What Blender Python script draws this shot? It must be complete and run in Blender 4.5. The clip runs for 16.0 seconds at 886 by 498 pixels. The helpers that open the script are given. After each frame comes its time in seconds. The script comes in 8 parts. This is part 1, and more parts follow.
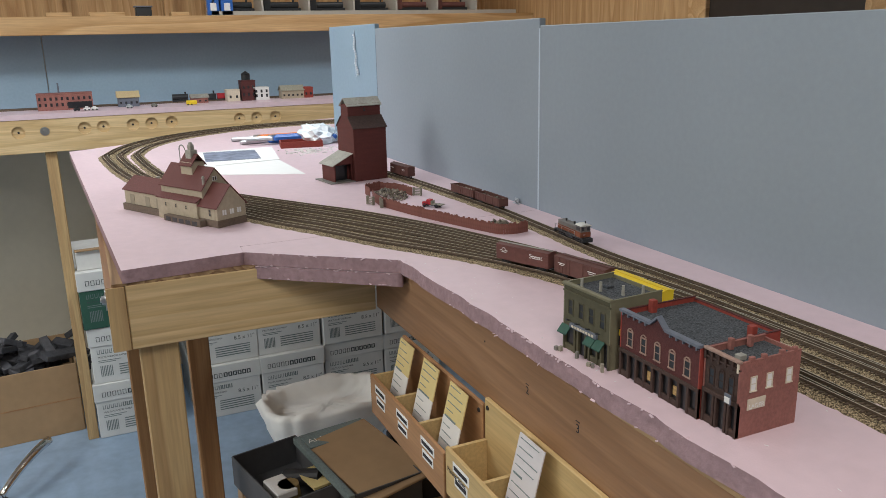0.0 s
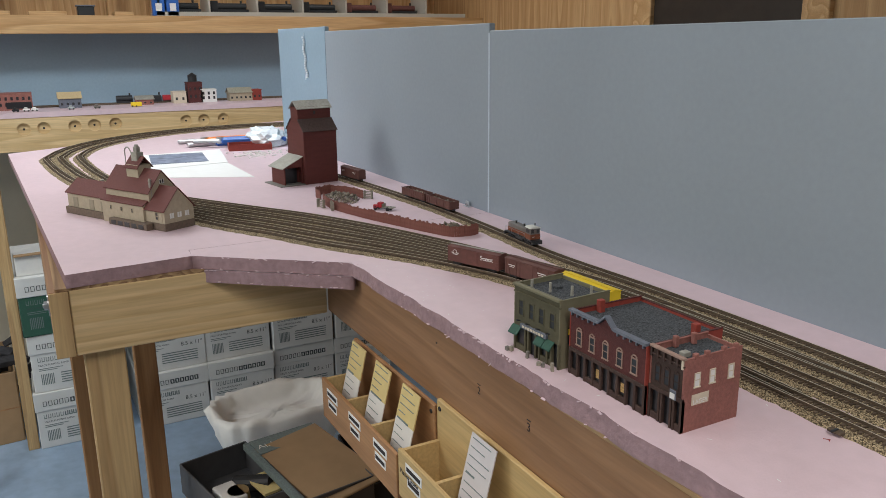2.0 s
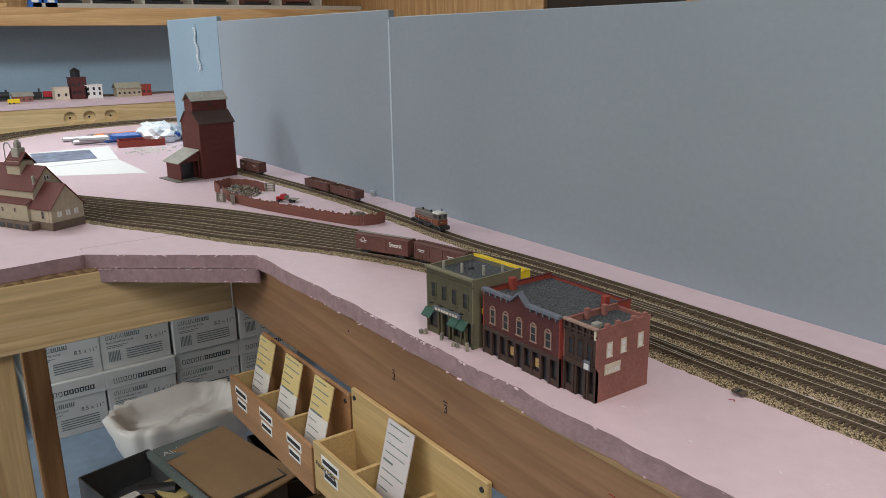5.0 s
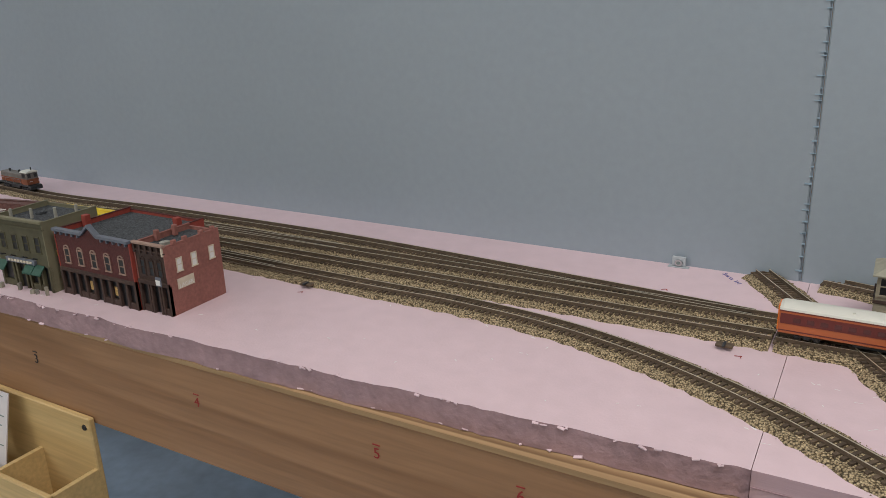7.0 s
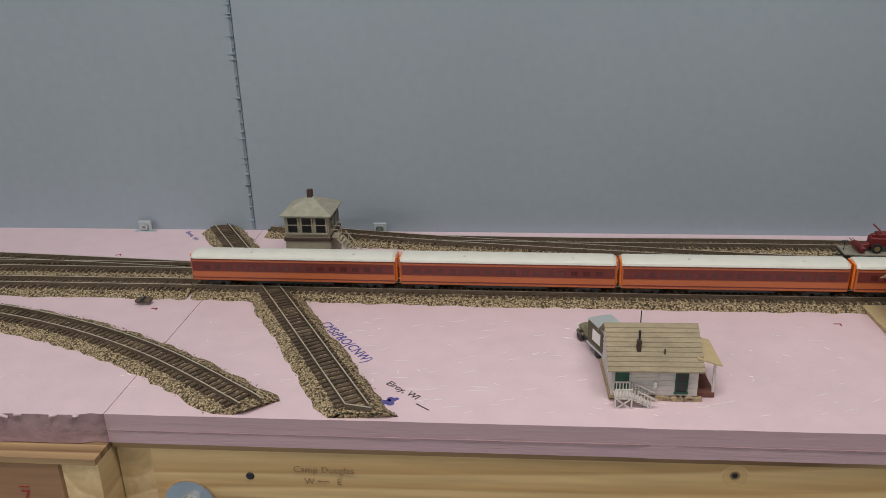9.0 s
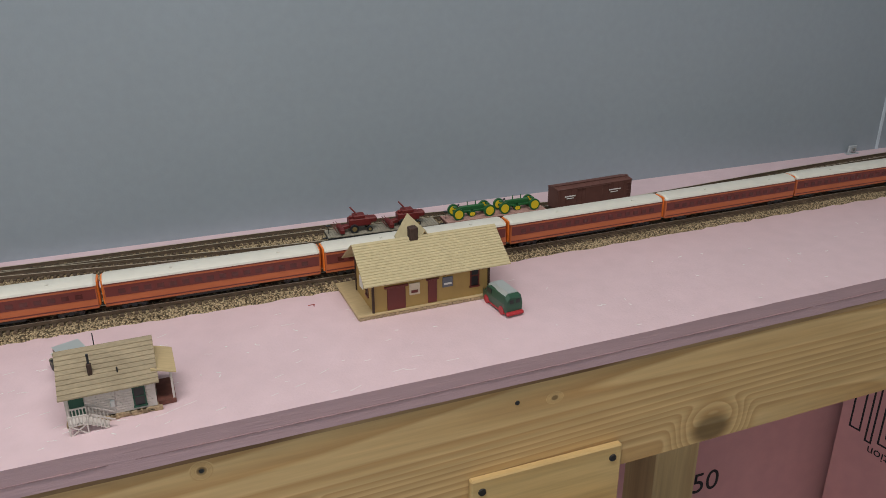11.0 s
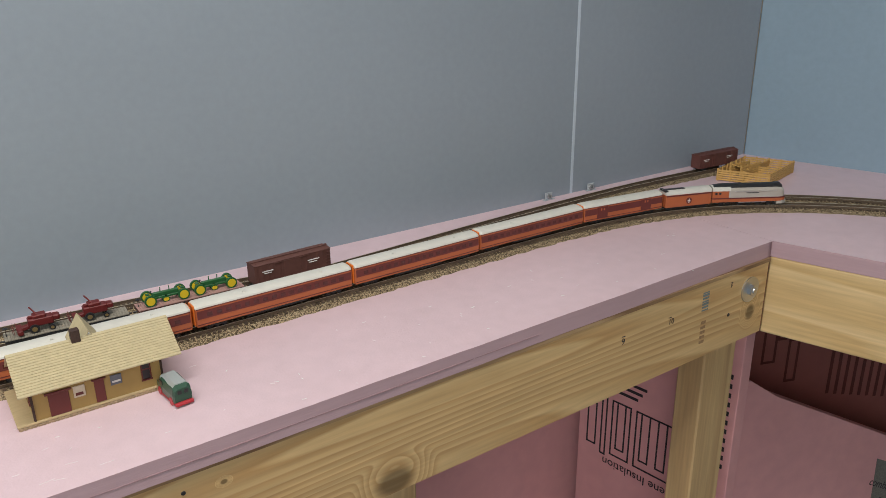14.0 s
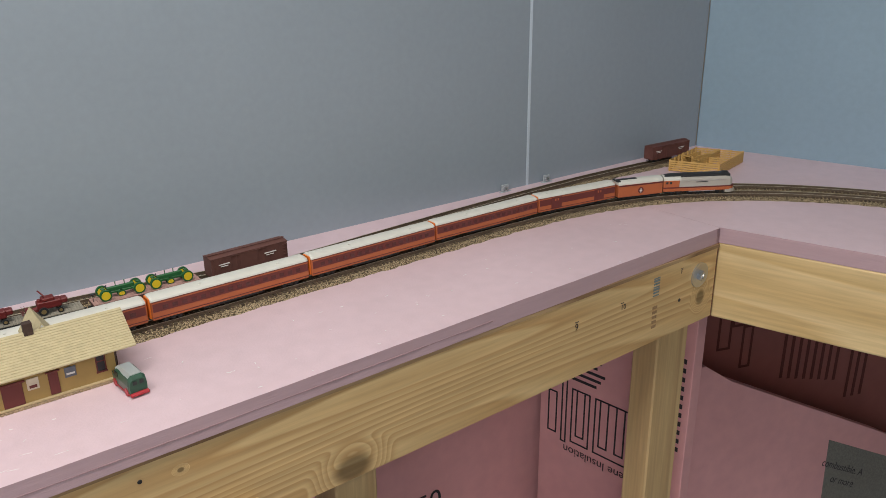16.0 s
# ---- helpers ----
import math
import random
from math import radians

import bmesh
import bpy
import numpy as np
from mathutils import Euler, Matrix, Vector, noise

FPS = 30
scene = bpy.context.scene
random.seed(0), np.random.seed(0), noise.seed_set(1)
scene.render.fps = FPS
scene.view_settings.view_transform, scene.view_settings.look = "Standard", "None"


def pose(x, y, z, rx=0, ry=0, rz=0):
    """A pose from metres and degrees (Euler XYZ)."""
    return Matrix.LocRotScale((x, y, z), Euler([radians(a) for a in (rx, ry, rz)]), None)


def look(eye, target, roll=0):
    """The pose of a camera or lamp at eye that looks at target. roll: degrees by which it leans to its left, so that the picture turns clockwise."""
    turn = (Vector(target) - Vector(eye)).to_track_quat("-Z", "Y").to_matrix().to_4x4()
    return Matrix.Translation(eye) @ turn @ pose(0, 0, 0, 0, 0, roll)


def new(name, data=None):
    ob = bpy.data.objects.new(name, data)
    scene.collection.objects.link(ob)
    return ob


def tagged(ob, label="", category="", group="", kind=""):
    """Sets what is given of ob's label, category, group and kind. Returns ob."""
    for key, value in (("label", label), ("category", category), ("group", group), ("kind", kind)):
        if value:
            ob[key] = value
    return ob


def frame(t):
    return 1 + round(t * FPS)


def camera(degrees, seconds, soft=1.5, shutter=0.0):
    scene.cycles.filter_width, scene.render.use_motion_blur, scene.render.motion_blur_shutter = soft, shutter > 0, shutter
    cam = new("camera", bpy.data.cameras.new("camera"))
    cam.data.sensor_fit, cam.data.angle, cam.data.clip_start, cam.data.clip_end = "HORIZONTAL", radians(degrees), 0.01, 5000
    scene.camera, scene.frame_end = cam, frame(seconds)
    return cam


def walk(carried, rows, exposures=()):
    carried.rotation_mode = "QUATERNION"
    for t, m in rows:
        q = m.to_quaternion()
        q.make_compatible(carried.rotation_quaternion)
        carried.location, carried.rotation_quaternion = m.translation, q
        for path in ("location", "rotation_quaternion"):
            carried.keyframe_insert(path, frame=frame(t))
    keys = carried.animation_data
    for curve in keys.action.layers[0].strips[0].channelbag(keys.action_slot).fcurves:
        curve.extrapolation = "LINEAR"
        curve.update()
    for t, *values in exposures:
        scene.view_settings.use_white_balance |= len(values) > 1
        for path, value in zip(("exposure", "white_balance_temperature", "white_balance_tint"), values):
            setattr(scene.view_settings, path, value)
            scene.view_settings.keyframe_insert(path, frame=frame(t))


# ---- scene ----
cam = camera(58.8, 16.0, soft=0.5)
PATH = [
    (0, (-0.051, 0.022, 1.547), (-1.813, 0.817, 1.032), -1.3),
    (0.5, (-0.053, 0.026, 1.547), (-1.803, 0.845, 1.029), -1.3),
    (1, (-0.053, 0.024, 1.546), (-1.784, 0.885, 1.034), -0.9),
    (1.5, (-0.052, 0.027, 1.545), (-1.774, 0.908, 1.036), -0.9),
    (2, (-0.046, 0.018, 1.547), (-1.754, 0.927, 1.039), -0.6),
    (2.5, (-0.045, 0.019, 1.547), (-1.745, 0.939, 1.038), -0.8),
    (3, (-0.046, 0.017, 1.546), (-1.741, 0.951, 1.04), -0.5),
    (3.2, (-0.048, 0.016, 1.548), (-1.738, 0.955, 1.036), -0.6),
    (5.3, (-0.056, 0.014, 1.530), (-1.488, 1.168, 1.028), -1.0),
    (5.5, (-0.058, 0.012, 1.528), (-1.410, 1.247, 1.022), -1.3),
    (6, (-0.056, 0.003, 1.525), (-1.268, 1.366, 0.992), -1.8),
    (6.5, (-0.019, 0.013, 1.516), (-1.031, 1.514, 0.939), -2.0),
    (7, (0.057, 0.029, 1.506), (-0.859, 1.582, 0.907), -2.0),
    (7.2, (0.087, 0.036, 1.506), (-0.779, 1.614, 0.898), -1.9),
    (7.5, (0.120, 0.045, 1.505), (-0.655, 1.659, 0.869), -1.8),
    (7.6, (0.136, 0.049, 1.504), (-0.626, 1.665, 0.860), -2.1),
    (8, (0.174, 0.056, 1.499), (-0.429, 1.732, 0.835), -1.4),
    (8.5, (0.219, 0.062, 1.492), (-0.202, 1.886, 0.79), -1.2),
    (9, (0.245, 0.062, 1.496), (0.056, 1.92, 0.779), -1.4),
    (9.5, (0.274, 0.06, 1.499), (0.359, 1.92, 0.768), -1.3),
    (9.6, (0.282, 0.063, 1.508), (0.402, 1.905, 0.739), -1.3),
    (10, (0.296, 0.055, 1.497), (0.611, 1.887, 0.76), -0.7),
    (10.2, (0.305, 0.054, 1.499), (0.706, 1.868, 0.759), -0.4),
    (12.3, (0.444, -0.025, 1.555), (1.366, 1.578, 0.793), -0.5),
    (12.5, (0.448, -0.03, 1.56), (1.397, 1.562, 0.809), -0.4),
    (13, (0.455, -0.038, 1.562), (1.476, 1.529, 0.852), -0.3),
    (13.5, (0.463, -0.044, 1.563), (1.509, 1.514, 0.87), -0.7),
    (14, (0.463, -0.044, 1.564), (1.527, 1.503, 0.874), -0.6),
    (14.5, (0.464, -0.047, 1.564), (1.543, 1.492, 0.879), -0.5),
    (15, (0.466, -0.053, 1.56), (1.562, 1.476, 0.883), -0.7),
    (15.5, (0.466, -0.061, 1.562), (1.573, 1.457, 0.876), -0.8),
    (16, (0.464, -0.063, 1.559), (1.595, 1.435, 0.867), -0.7),
]
walk(cam, [(t, look(eye, target, roll)) for t, eye, target, roll in PATH],
     exposures=[(0, -0.87), (3.2, -0.94), (5.5, -0.96), (7, -1.04), (9, -1.12), (10, -1.18), (12.5, -0.88), (16, -0.70)])

# ---- world, lights ----
world = bpy.data.worlds.new("world")
scene.world = world
world.use_nodes = True
bg = world.node_tree.nodes["Background"]
bg.inputs[0].default_value = (0.9, 0.95, 1.0, 1)
bg.inputs[1].default_value = 0.01


# area lamp at ceiling height; no fitting is in view, so its place is assumed
def unseen_lamp(x, y, sx, sy, watts, colour=(1.0, 0.966, 0.925)):
    data = bpy.data.lights.new("ceiling_tube", "AREA")
    data.shape, data.size, data.size_y, data.energy, data.color = "RECTANGLE", sx, sy, watts, colour
    ob = new("ceiling_tube", data)
    ob.matrix_world = pose(x, y, 2.42)
    return ob


unseen_lamp(0.36, 0.12, 1.0, 0.3, 25, (1.0, 0.953, 0.895))
# added fill lamps that brighten bench fronts, the west end and under the benches
unseen_lamp(-0.1, -1.1, 1.8, 0.3, 21)
unseen_lamp(-2.0, -1.75, 1.6, 0.3, 72, (0.97, 0.975, 0.97))
unseen_lamp(-2.40, 0.25, 0.3, 1.4, 33, (0.90, 0.97, 1.0))
unseen_lamp(-2.6, 1.4, 1.2, 0.3, 9)

# ---- materials ----


def material(name, colour, rough=0.6, metal=0.0, var=0.15, scale=40.0, bump=0.0, bump_scale=200.0, spec=0.4, stretch=(1, 1, 1), island=0.0, coarse=0.0, coarse_scale=4.0):
    m = bpy.data.materials.new(name)
    m.use_nodes = True
    nt = m.node_tree
    bsdf = nt.nodes["Principled BSDF"]
    bsdf.inputs["Roughness"].default_value = rough
    bsdf.inputs["Metallic"].default_value = metal
    bsdf.inputs["Specular IOR Level"].default_value = spec
    tc = nt.nodes.new("ShaderNodeTexCoord")
    mp = nt.nodes.new("ShaderNodeMapping")
    mp.inputs["Scale"].default_value = stretch
    nt.links.new(tc.outputs["Object"], mp.inputs[0])

    def noise_mix(base, sc, amount, detail=4.0):
        n = nt.nodes.new("ShaderNodeTexNoise")
        n.inputs["Scale"].default_value = sc
        n.inputs["Detail"].default_value = detail
        nt.links.new(mp.outputs[0], n.inputs["Vector"])
        r = nt.nodes.new("ShaderNodeMapRange")
        r.inputs["From Min"].default_value, r.inputs["From Max"].default_value = 0.25, 0.75
        r.inputs["To Min"].default_value, r.inputs["To Max"].default_value = 1 - amount, 1 + amount
        nt.links.new(n.outputs["Fac"], r.inputs["Value"])
        mul = nt.nodes.new("ShaderNodeVectorMath")
        mul.operation = "SCALE"
        if isinstance(base, tuple):
            mul.inputs[0].default_value = base
        else:
            nt.links.new(base, mul.inputs[0])
        nt.links.new(r.outputs[0], mul.inputs["Scale"])
        return mul.outputs[0]

    out = noise_mix(tuple(colour), scale, var)
    if coarse:
        out = noise_mix(out, coarse_scale, coarse, 2.0)
    if island:
        g = nt.nodes.new("ShaderNodeNewGeometry")
        r = nt.nodes.new("ShaderNodeMapRange")
        r.inputs["To Min"].default_value, r.inputs["To Max"].default_value = 1 - island, 1 + island
        nt.links.new(g.outputs["Random Per Island"], r.inputs["Value"])
        mul = nt.nodes.new("ShaderNodeVectorMath")
        mul.operation = "SCALE"
        nt.links.new(out, mul.inputs[0])
        nt.links.new(r.outputs[0], mul.inputs["Scale"])
        out = mul.outputs[0]
    nt.links.new(out, bsdf.inputs["Base Color"])
    if bump:
        n = nt.nodes.new("ShaderNodeTexNoise")
        n.inputs["Scale"].default_value = bump_scale
        n.inputs["Detail"].default_value = 5
        nt.links.new(mp.outputs[0], n.inputs["Vector"])
        b = nt.nodes.new("ShaderNodeBump")
        b.inputs["Strength"].default_value = bump
        b.inputs["Distance"].default_value = 0.002
        nt.links.new(n.outputs["Fac"], b.inputs["Height"])
        nt.links.new(b.outputs[0], bsdf.inputs["Normal"])
    return m


def wood(name, light, dark, along="X", rings=14.0, rough=0.5, contrast=1.0, knots=()):
    """Flat-sawn board: wavy growth rings stretched along the grain, fine pores and knots."""
    m = bpy.data.materials.new(name)
    m.use_nodes = True
    nt = m.node_tree
    bsdf = nt.nodes["Principled BSDF"]
    bsdf.inputs["Roughness"].default_value = rough
    bsdf.inputs["Specular IOR Level"].default_value = 0.3
    tc = nt.nodes.new("ShaderNodeTexCoord")
    mp = nt.nodes.new("ShaderNodeMapping")
    s = {"X": (0.05, 1, 1), "Y": (1, 0.05, 1), "Z": (1, 1, 0.05)}[along]
    mp.inputs["Scale"].default_value = s
    nt.links.new(tc.outputs["Object"], mp.inputs[0])
    big = nt.nodes.new("ShaderNodeTexNoise")
    big.inputs["Scale"].default_value = 9.0
    big.inputs["Detail"].default_value = 1.5
    nt.links.new(mp.outputs[0], big.inputs["Vector"])
    m1 = nt.nodes.new("ShaderNodeMath")
    m1.operation = "MULTIPLY"
    m1.inputs[1].default_value = rings
    nt.links.new(big.outputs["Fac"], m1.inputs[0])
    fr = nt.nodes.new("ShaderNodeMath")
    fr.operation = "FRACT"
    nt.links.new(m1.outputs[0], fr.inputs[0])
    ramp = nt.nodes.new("ShaderNodeValToRGB")
    ramp.color_ramp.elements[0].position, ramp.color_ramp.elements[0].color = 0.0, (*light, 1)
    ramp.color_ramp.elements[1].position, ramp.color_ramp.elements[1].color = 0.85, (*[a + (b - a) * contrast for a, b in zip(light, dark)], 1)
    e = ramp.color_ramp.elements.new(1.0)
    e.color = (*light, 1)
    nt.links.new(fr.outputs[0], ramp.inputs[0])
    knot_mask = None
    ring_in = big.outputs["Fac"]
    for kx, kz, rx, rz in knots:
        k = nt.nodes.new("ShaderNodeMapping")
        k.inputs["Location"].default_value = (-kx / rx, 0, -kz / rz)
        k.inputs["Scale"].default_value = (1 / rx, 0, 1 / rz)
        nt.links.new(tc.outputs["Object"], k.inputs[0])
        ln = nt.nodes.new("ShaderNodeVectorMath")
        ln.operation = "LENGTH"
        nt.links.new(k.outputs[0], ln.inputs[0])
        near = nt.nodes.new("ShaderNodeMapRange")
        near.interpolation_type = "SMOOTHERSTEP"
        near.inputs["From Min"].default_value, near.inputs["From Max"].default_value = 0.6, 2.6
        near.inputs["To Min"].default_value, near.inputs["To Max"].default_value = 0.16, 0.0
        nt.links.new(ln.outputs["Value"], near.inputs["Value"])
        ad = nt.nodes.new("ShaderNodeMath")
        nt.links.new(ring_in, ad.inputs[0])
        nt.links.new(near.outputs[0], ad.inputs[1])
        ring_in = ad.outputs[0]
        core = nt.nodes.new("ShaderNodeMapRange")
        core.interpolation_type = "SMOOTHSTEP"
        core.inputs["From Min"].default_value, core.inputs["From Max"].default_value = 0.55, 1.2
        core.inputs["To Min"].default_value, core.inputs["To Max"].default_value = 0.38, 1.0
        nt.links.new(ln.outputs["Value"], core.inputs["Value"])
        if knot_mask is None:
            knot_mask = core.outputs[0]
        else:
            mm = nt.nodes.new("ShaderNodeMath")
            mm.operation = "MULTIPLY"
            nt.links.new(knot_mask, mm.inputs[0])
            nt.links.new(core.outputs[0], mm.inputs[1])
            knot_mask = mm.outputs[0]
    if knots:
        nt.links.new(ring_in, m1.inputs[0])
    fine = nt.nodes.new("ShaderNodeTexNoise")
    fine.inputs["Scale"].default_value = 260
    fine.inputs["Detail"].default_value = 3
    nt.links.new(mp.outputs[0], fine.inputs["Vector"])
    r = nt.nodes.new("ShaderNodeMapRange")
    r.inputs["From Min"].default_value, r.inputs["From Max"].default_value = 0.3, 0.7
    r.inputs["To Min"].default_value, r.inputs["To Max"].default_value = 0.88, 1.1
    nt.links.new(fine.outputs["Fac"], r.inputs["Value"])
    mul = nt.nodes.new("ShaderNodeVectorMath")
    mul.operation = "SCALE"
    nt.links.new(ramp.outputs[0], mul.inputs[0])
    nt.links.new(r.outputs[0], mul.inputs["Scale"])
    colour_out = mul.outputs[0]
    if knot_mask is not None:
        dark_k = nt.nodes.new("ShaderNodeVectorMath")
        dark_k.operation = "SCALE"
        nt.links.new(colour_out, dark_k.inputs[0])
        nt.links.new(knot_mask, dark_k.inputs["Scale"])
        colour_out = dark_k.outputs[0]
    nt.links.new(colour_out, bsdf.inputs["Base Color"])
    b = nt.nodes.new("ShaderNodeBump")
    b.inputs["Strength"].default_value = 0.15
    b.inputs["Distance"].default_value = 0.001
    nt.links.new(fine.outputs["Fac"], b.inputs["Height"])
    nt.links.new(b.outputs[0], bsdf.inputs["Normal"])
    return m


M = {}
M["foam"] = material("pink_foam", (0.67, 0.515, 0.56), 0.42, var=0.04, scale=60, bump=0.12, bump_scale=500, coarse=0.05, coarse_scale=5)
# shade on the foam's sides is put into these two darker edge colours
M["foam_edge"] = material("foam_cut_edge_shaded", (0.34, 0.222, 0.24), 0.7, var=0.16, scale=120, bump=0.6, bump_scale=200, coarse=0.10, coarse_scale=25)
M["foam_smooth_shaded"] = material("sawn_foam_edge_shaded", (0.46, 0.315, 0.345), 0.55, var=0.05, scale=90, bump=0.15, bump_scale=300, stretch=(0.2, 0.2, 3), coarse=0.08, coarse_scale=12)
M["deck_ply"] = wood("plywood_edge", (0.42, 0.28, 0.15), (0.20, 0.115, 0.06), "X", 22, 0.7)
M["backdrop"] = material("blue_grey_paint", (0.282, 0.333, 0.384), 0.55, var=0.03, scale=120, bump=0.05, bump_scale=600, coarse=0.05, coarse_scale=3)
M["backdrop_edge"] = material("pale_board_edge", (0.52, 0.60, 0.68), 0.6, var=0.06)
M["clip_grey"] = material("grey_clip_plastic", (0.40, 0.44, 0.47), 0.35, var=0.08)
M["joint_dark"] = material("shadowed_board_edge", (0.20, 0.24, 0.285), 0.7, var=0.2, scale=80)
M["far_backdrop"] = material("blue_paint", (0.265, 0.372, 0.465), 0.55, var=0.04, scale=100, coarse=0.05)
M["ply"] = wood("birch_plywood", (0.315, 0.175, 0.092), (0.235, 0.122, 0.060), "X", 9, 0.45, 0.8)
M["pine"] = wood("pine_board", (0.67, 0.50, 0.265), (0.55, 0.375, 0.17), "X", 16, 0.45)
M["pine_front"] = wood("knotty_pine_front", (0.62, 0.44, 0.22), (0.47, 0.29, 0.125), "X", 30, 0.45, knots=((0.743, 1.151, 0.020, 0.0135), (1.236, 1.172, 0.009, 0.010), (0.415, 1.165, 0.014, 0.009), (0.365, 1.222, 0.003, 0.003), (0.60, 1.214, 0.003, 0.0022)))
M["pine_y"] = wood("pine_board_across", (0.68, 0.505, 0.28), (0.55, 0.38, 0.19), "Y", 16, 0.45)
M["pine_z"] = wood("pine_upright", (0.55, 0.385, 0.195), (0.42, 0.27, 0.13), "Z", 12, 0.55)
M["pine_dark"] = wood("dark_pine", (0.36, 0.20, 0.09), (0.24, 0.12, 0.05), "Z", 12, 0.5)
M["shelf_wood"] = wood("shelf_pine", (0.56, 0.36, 0.18), (0.42, 0.24, 0.10), "Y", 10, 0.5)
M["box_ply"] = wood("pale_plywood", (0.58, 0.42, 0.20), (0.50, 0.34, 0.15), "X", 5, 0.5, 0.7)
M["box_brown"] = wood("brown_plywood", (0.42, 0.23, 0.11), (0.33, 0.17, 0.08), "X", 5, 0.5, 0.7)
M["floor"] = material("blue_vinyl", (0.27, 0.37, 0.50), 0.35, var=0.10, scale=25, coarse=0.15, coarse_scale=6)
M["wall"] = material("cream_wall", (0.62, 0.58, 0.48), 0.7, var=0.03, scale=30)
M["ceiling"] = material("white_ceiling", (0.75, 0.75, 0.73), 0.8, var=0.02)
M["panel_wood"] = wood("pine_panelling", (0.52, 0.33, 0.16), (0.38, 0.21, 0.09), "Z", 10, 0.5)
M["ballast"] = material("crushed_ballast", (0.40, 0.32, 0.20), 0.85, var=0.5, scale=700, bump=1.0, bump_scale=900, island=0.6)


def gravel(name, pale, dark, scale):
    """Small stones of mixed tone, the shade between them painted as dark gaps."""
    m = bpy.data.materials.new(name)
    m.use_nodes = True
    nt = m.node_tree
    bsdf = nt.nodes["Principled BSDF"]
    bsdf.inputs["Roughness"].default_value = 0.85
    bsdf.inputs["Specular IOR Level"].default_value = 0.2
    tc = nt.nodes.new("ShaderNodeTexCoord")
    vo = nt.nodes.new("ShaderNodeTexVoronoi")
    vo.inputs["Scale"].default_value = scale
    nt.links.new(tc.outputs["Object"], vo.inputs["Vector"])
    sep = nt.nodes.new("ShaderNodeSeparateColor")
    nt.links.new(vo.outputs["Color"], sep.inputs[0])
    ramp = nt.nodes.new("ShaderNodeValToRGB")
    ramp.color_ramp.elements[0].color = (*dark, 1)
    ramp.color_ramp.elements[1].color = (*pale, 1)
    e = ramp.color_ramp.elements.new(0.35)
    e.color = (*[0.4 * a + 0.6 * b for a, b in zip(dark, pale)], 1)
    nt.links.new(sep.outputs[0], ramp.inputs[0])
    gap_shade = nt.nodes.new("ShaderNodeMapRange")
    gap_shade.inputs["From Min"].default_value, gap_shade.inputs["From Max"].default_value = 0.35, 0.75
    gap_shade.inputs["To Min"].default_value, gap_shade.inputs["To Max"].default_value = 1.0, 0.16
    nt.links.new(vo.outputs["Distance"], gap_shade.inputs["Value"])
    mul = nt.nodes.new("ShaderNodeVectorMath")
    mul.operation = "SCALE"
    nt.links.new(ramp.outputs[0], mul.inputs[0])
    nt.links.new(gap_shade.outputs[0], mul.inputs["Scale"])
    nt.links.new(mul.outputs[0], bsdf.inputs["Base Color"])
    b = nt.nodes.new("ShaderNodeBump")
    b.invert = True
    b.inputs["Strength"].default_value = 0.9
    b.inputs["Distance"].default_value = 0.001
    nt.links.new(vo.outputs["Distance"], b.inputs["Height"])
    nt.links.new(b.outputs[0], bsdf.inputs["Normal"])
    return m


M["gravel"] = gravel("ballast_bed", (0.56, 0.445, 0.28), (0.13, 0.09, 0.05), 780)
M["tie"] = material("brown_ties", (0.098, 0.070, 0.048), 0.8, var=0.25, scale=300, island=0.3)
M["rail"] = material("weathered_rail", (0.15, 0.112, 0.08), 0.5, 0.4, var=0.2, scale=200)
# polished rail heads, with their tan glint put into the base colour
M["railtop"] = material("polished_rail_glint", (0.66, 0.59, 0.46), 0.34, 0.6, var=0.1, scale=200)
M["orange"] = material("orange_paint", (0.42, 0.118, 0.045), 0.35, var=0.05)
M["maroon"] = material("maroon_paint", (0.13, 0.028, 0.024), 0.35, var=0.08)
M["loco_grey"] = material("grey_paint", (0.42, 0.40, 0.36), 0.35, var=0.05)
M["loco_black"] = material("black_paint", (0.025, 0.027, 0.03), 0.4, var=0.1)
M["roof_pale"] = material("pale_roof_paint", (0.60, 0.60, 0.55), 0.5, var=0.05, scale=80)
M["car_red"] = material("boxcar_red", (0.13, 0.05, 0.042), 0.6, var=0.12, scale=120, coarse=0.15, coarse_scale=30)
M["car_red2"] = material("oxide_red", (0.12, 0.052, 0.043), 0.6, var=0.12, scale=120)
M["yellow"] = material("yellow_paint", (0.75, 0.55, 0.03), 0.45, var=0.05)
M["white"] = material("white_paint", (0.72, 0.72, 0.70), 0.55, var=0.05)
M["paper"] = material("white_paper", (0.78, 0.78, 0.77), 0.7, var=0.02)
M["steel"] = material("zinc_steel", (0.55, 0.56, 0.57), 0.3, 0.95, var=0.08)
M["ink"] = material("dark_ink", (0.03, 0.025, 0.03), 0.8, var=0.1)
M["red_ink"] = material("red_ink", (0.30, 0.03, 0.03), 0.8, var=0.1)
M["blue_ink"] = material("blue_ink", (0.09, 0.08, 0.28), 0.8, var=0.1)
M["dark"] = material("dark_plastic", (0.02, 0.02, 0.022), 0.5, var=0.1)

# ---- mesh helpers ----


def mesh(name, bm, mat, parent=None, smooth=False):
    me = bpy.data.meshes.new(name)
    bm.to_mesh(me)
    bm.free()
    for m in (mat if isinstance(mat, (list, tuple)) else [mat]):
        me.materials.append(M[m] if isinstance(m, str) else m)
    if smooth:
        for p in me.polygons:
            p.use_smooth = True
    ob = new(name, me)
    ob.parent = parent
    return ob


def part(name, bm, mat, parent, label="", smooth=False):
    ob = mesh(name, bm, mat, parent, smooth)
    if label:
        ob["label"] = label
    return ob


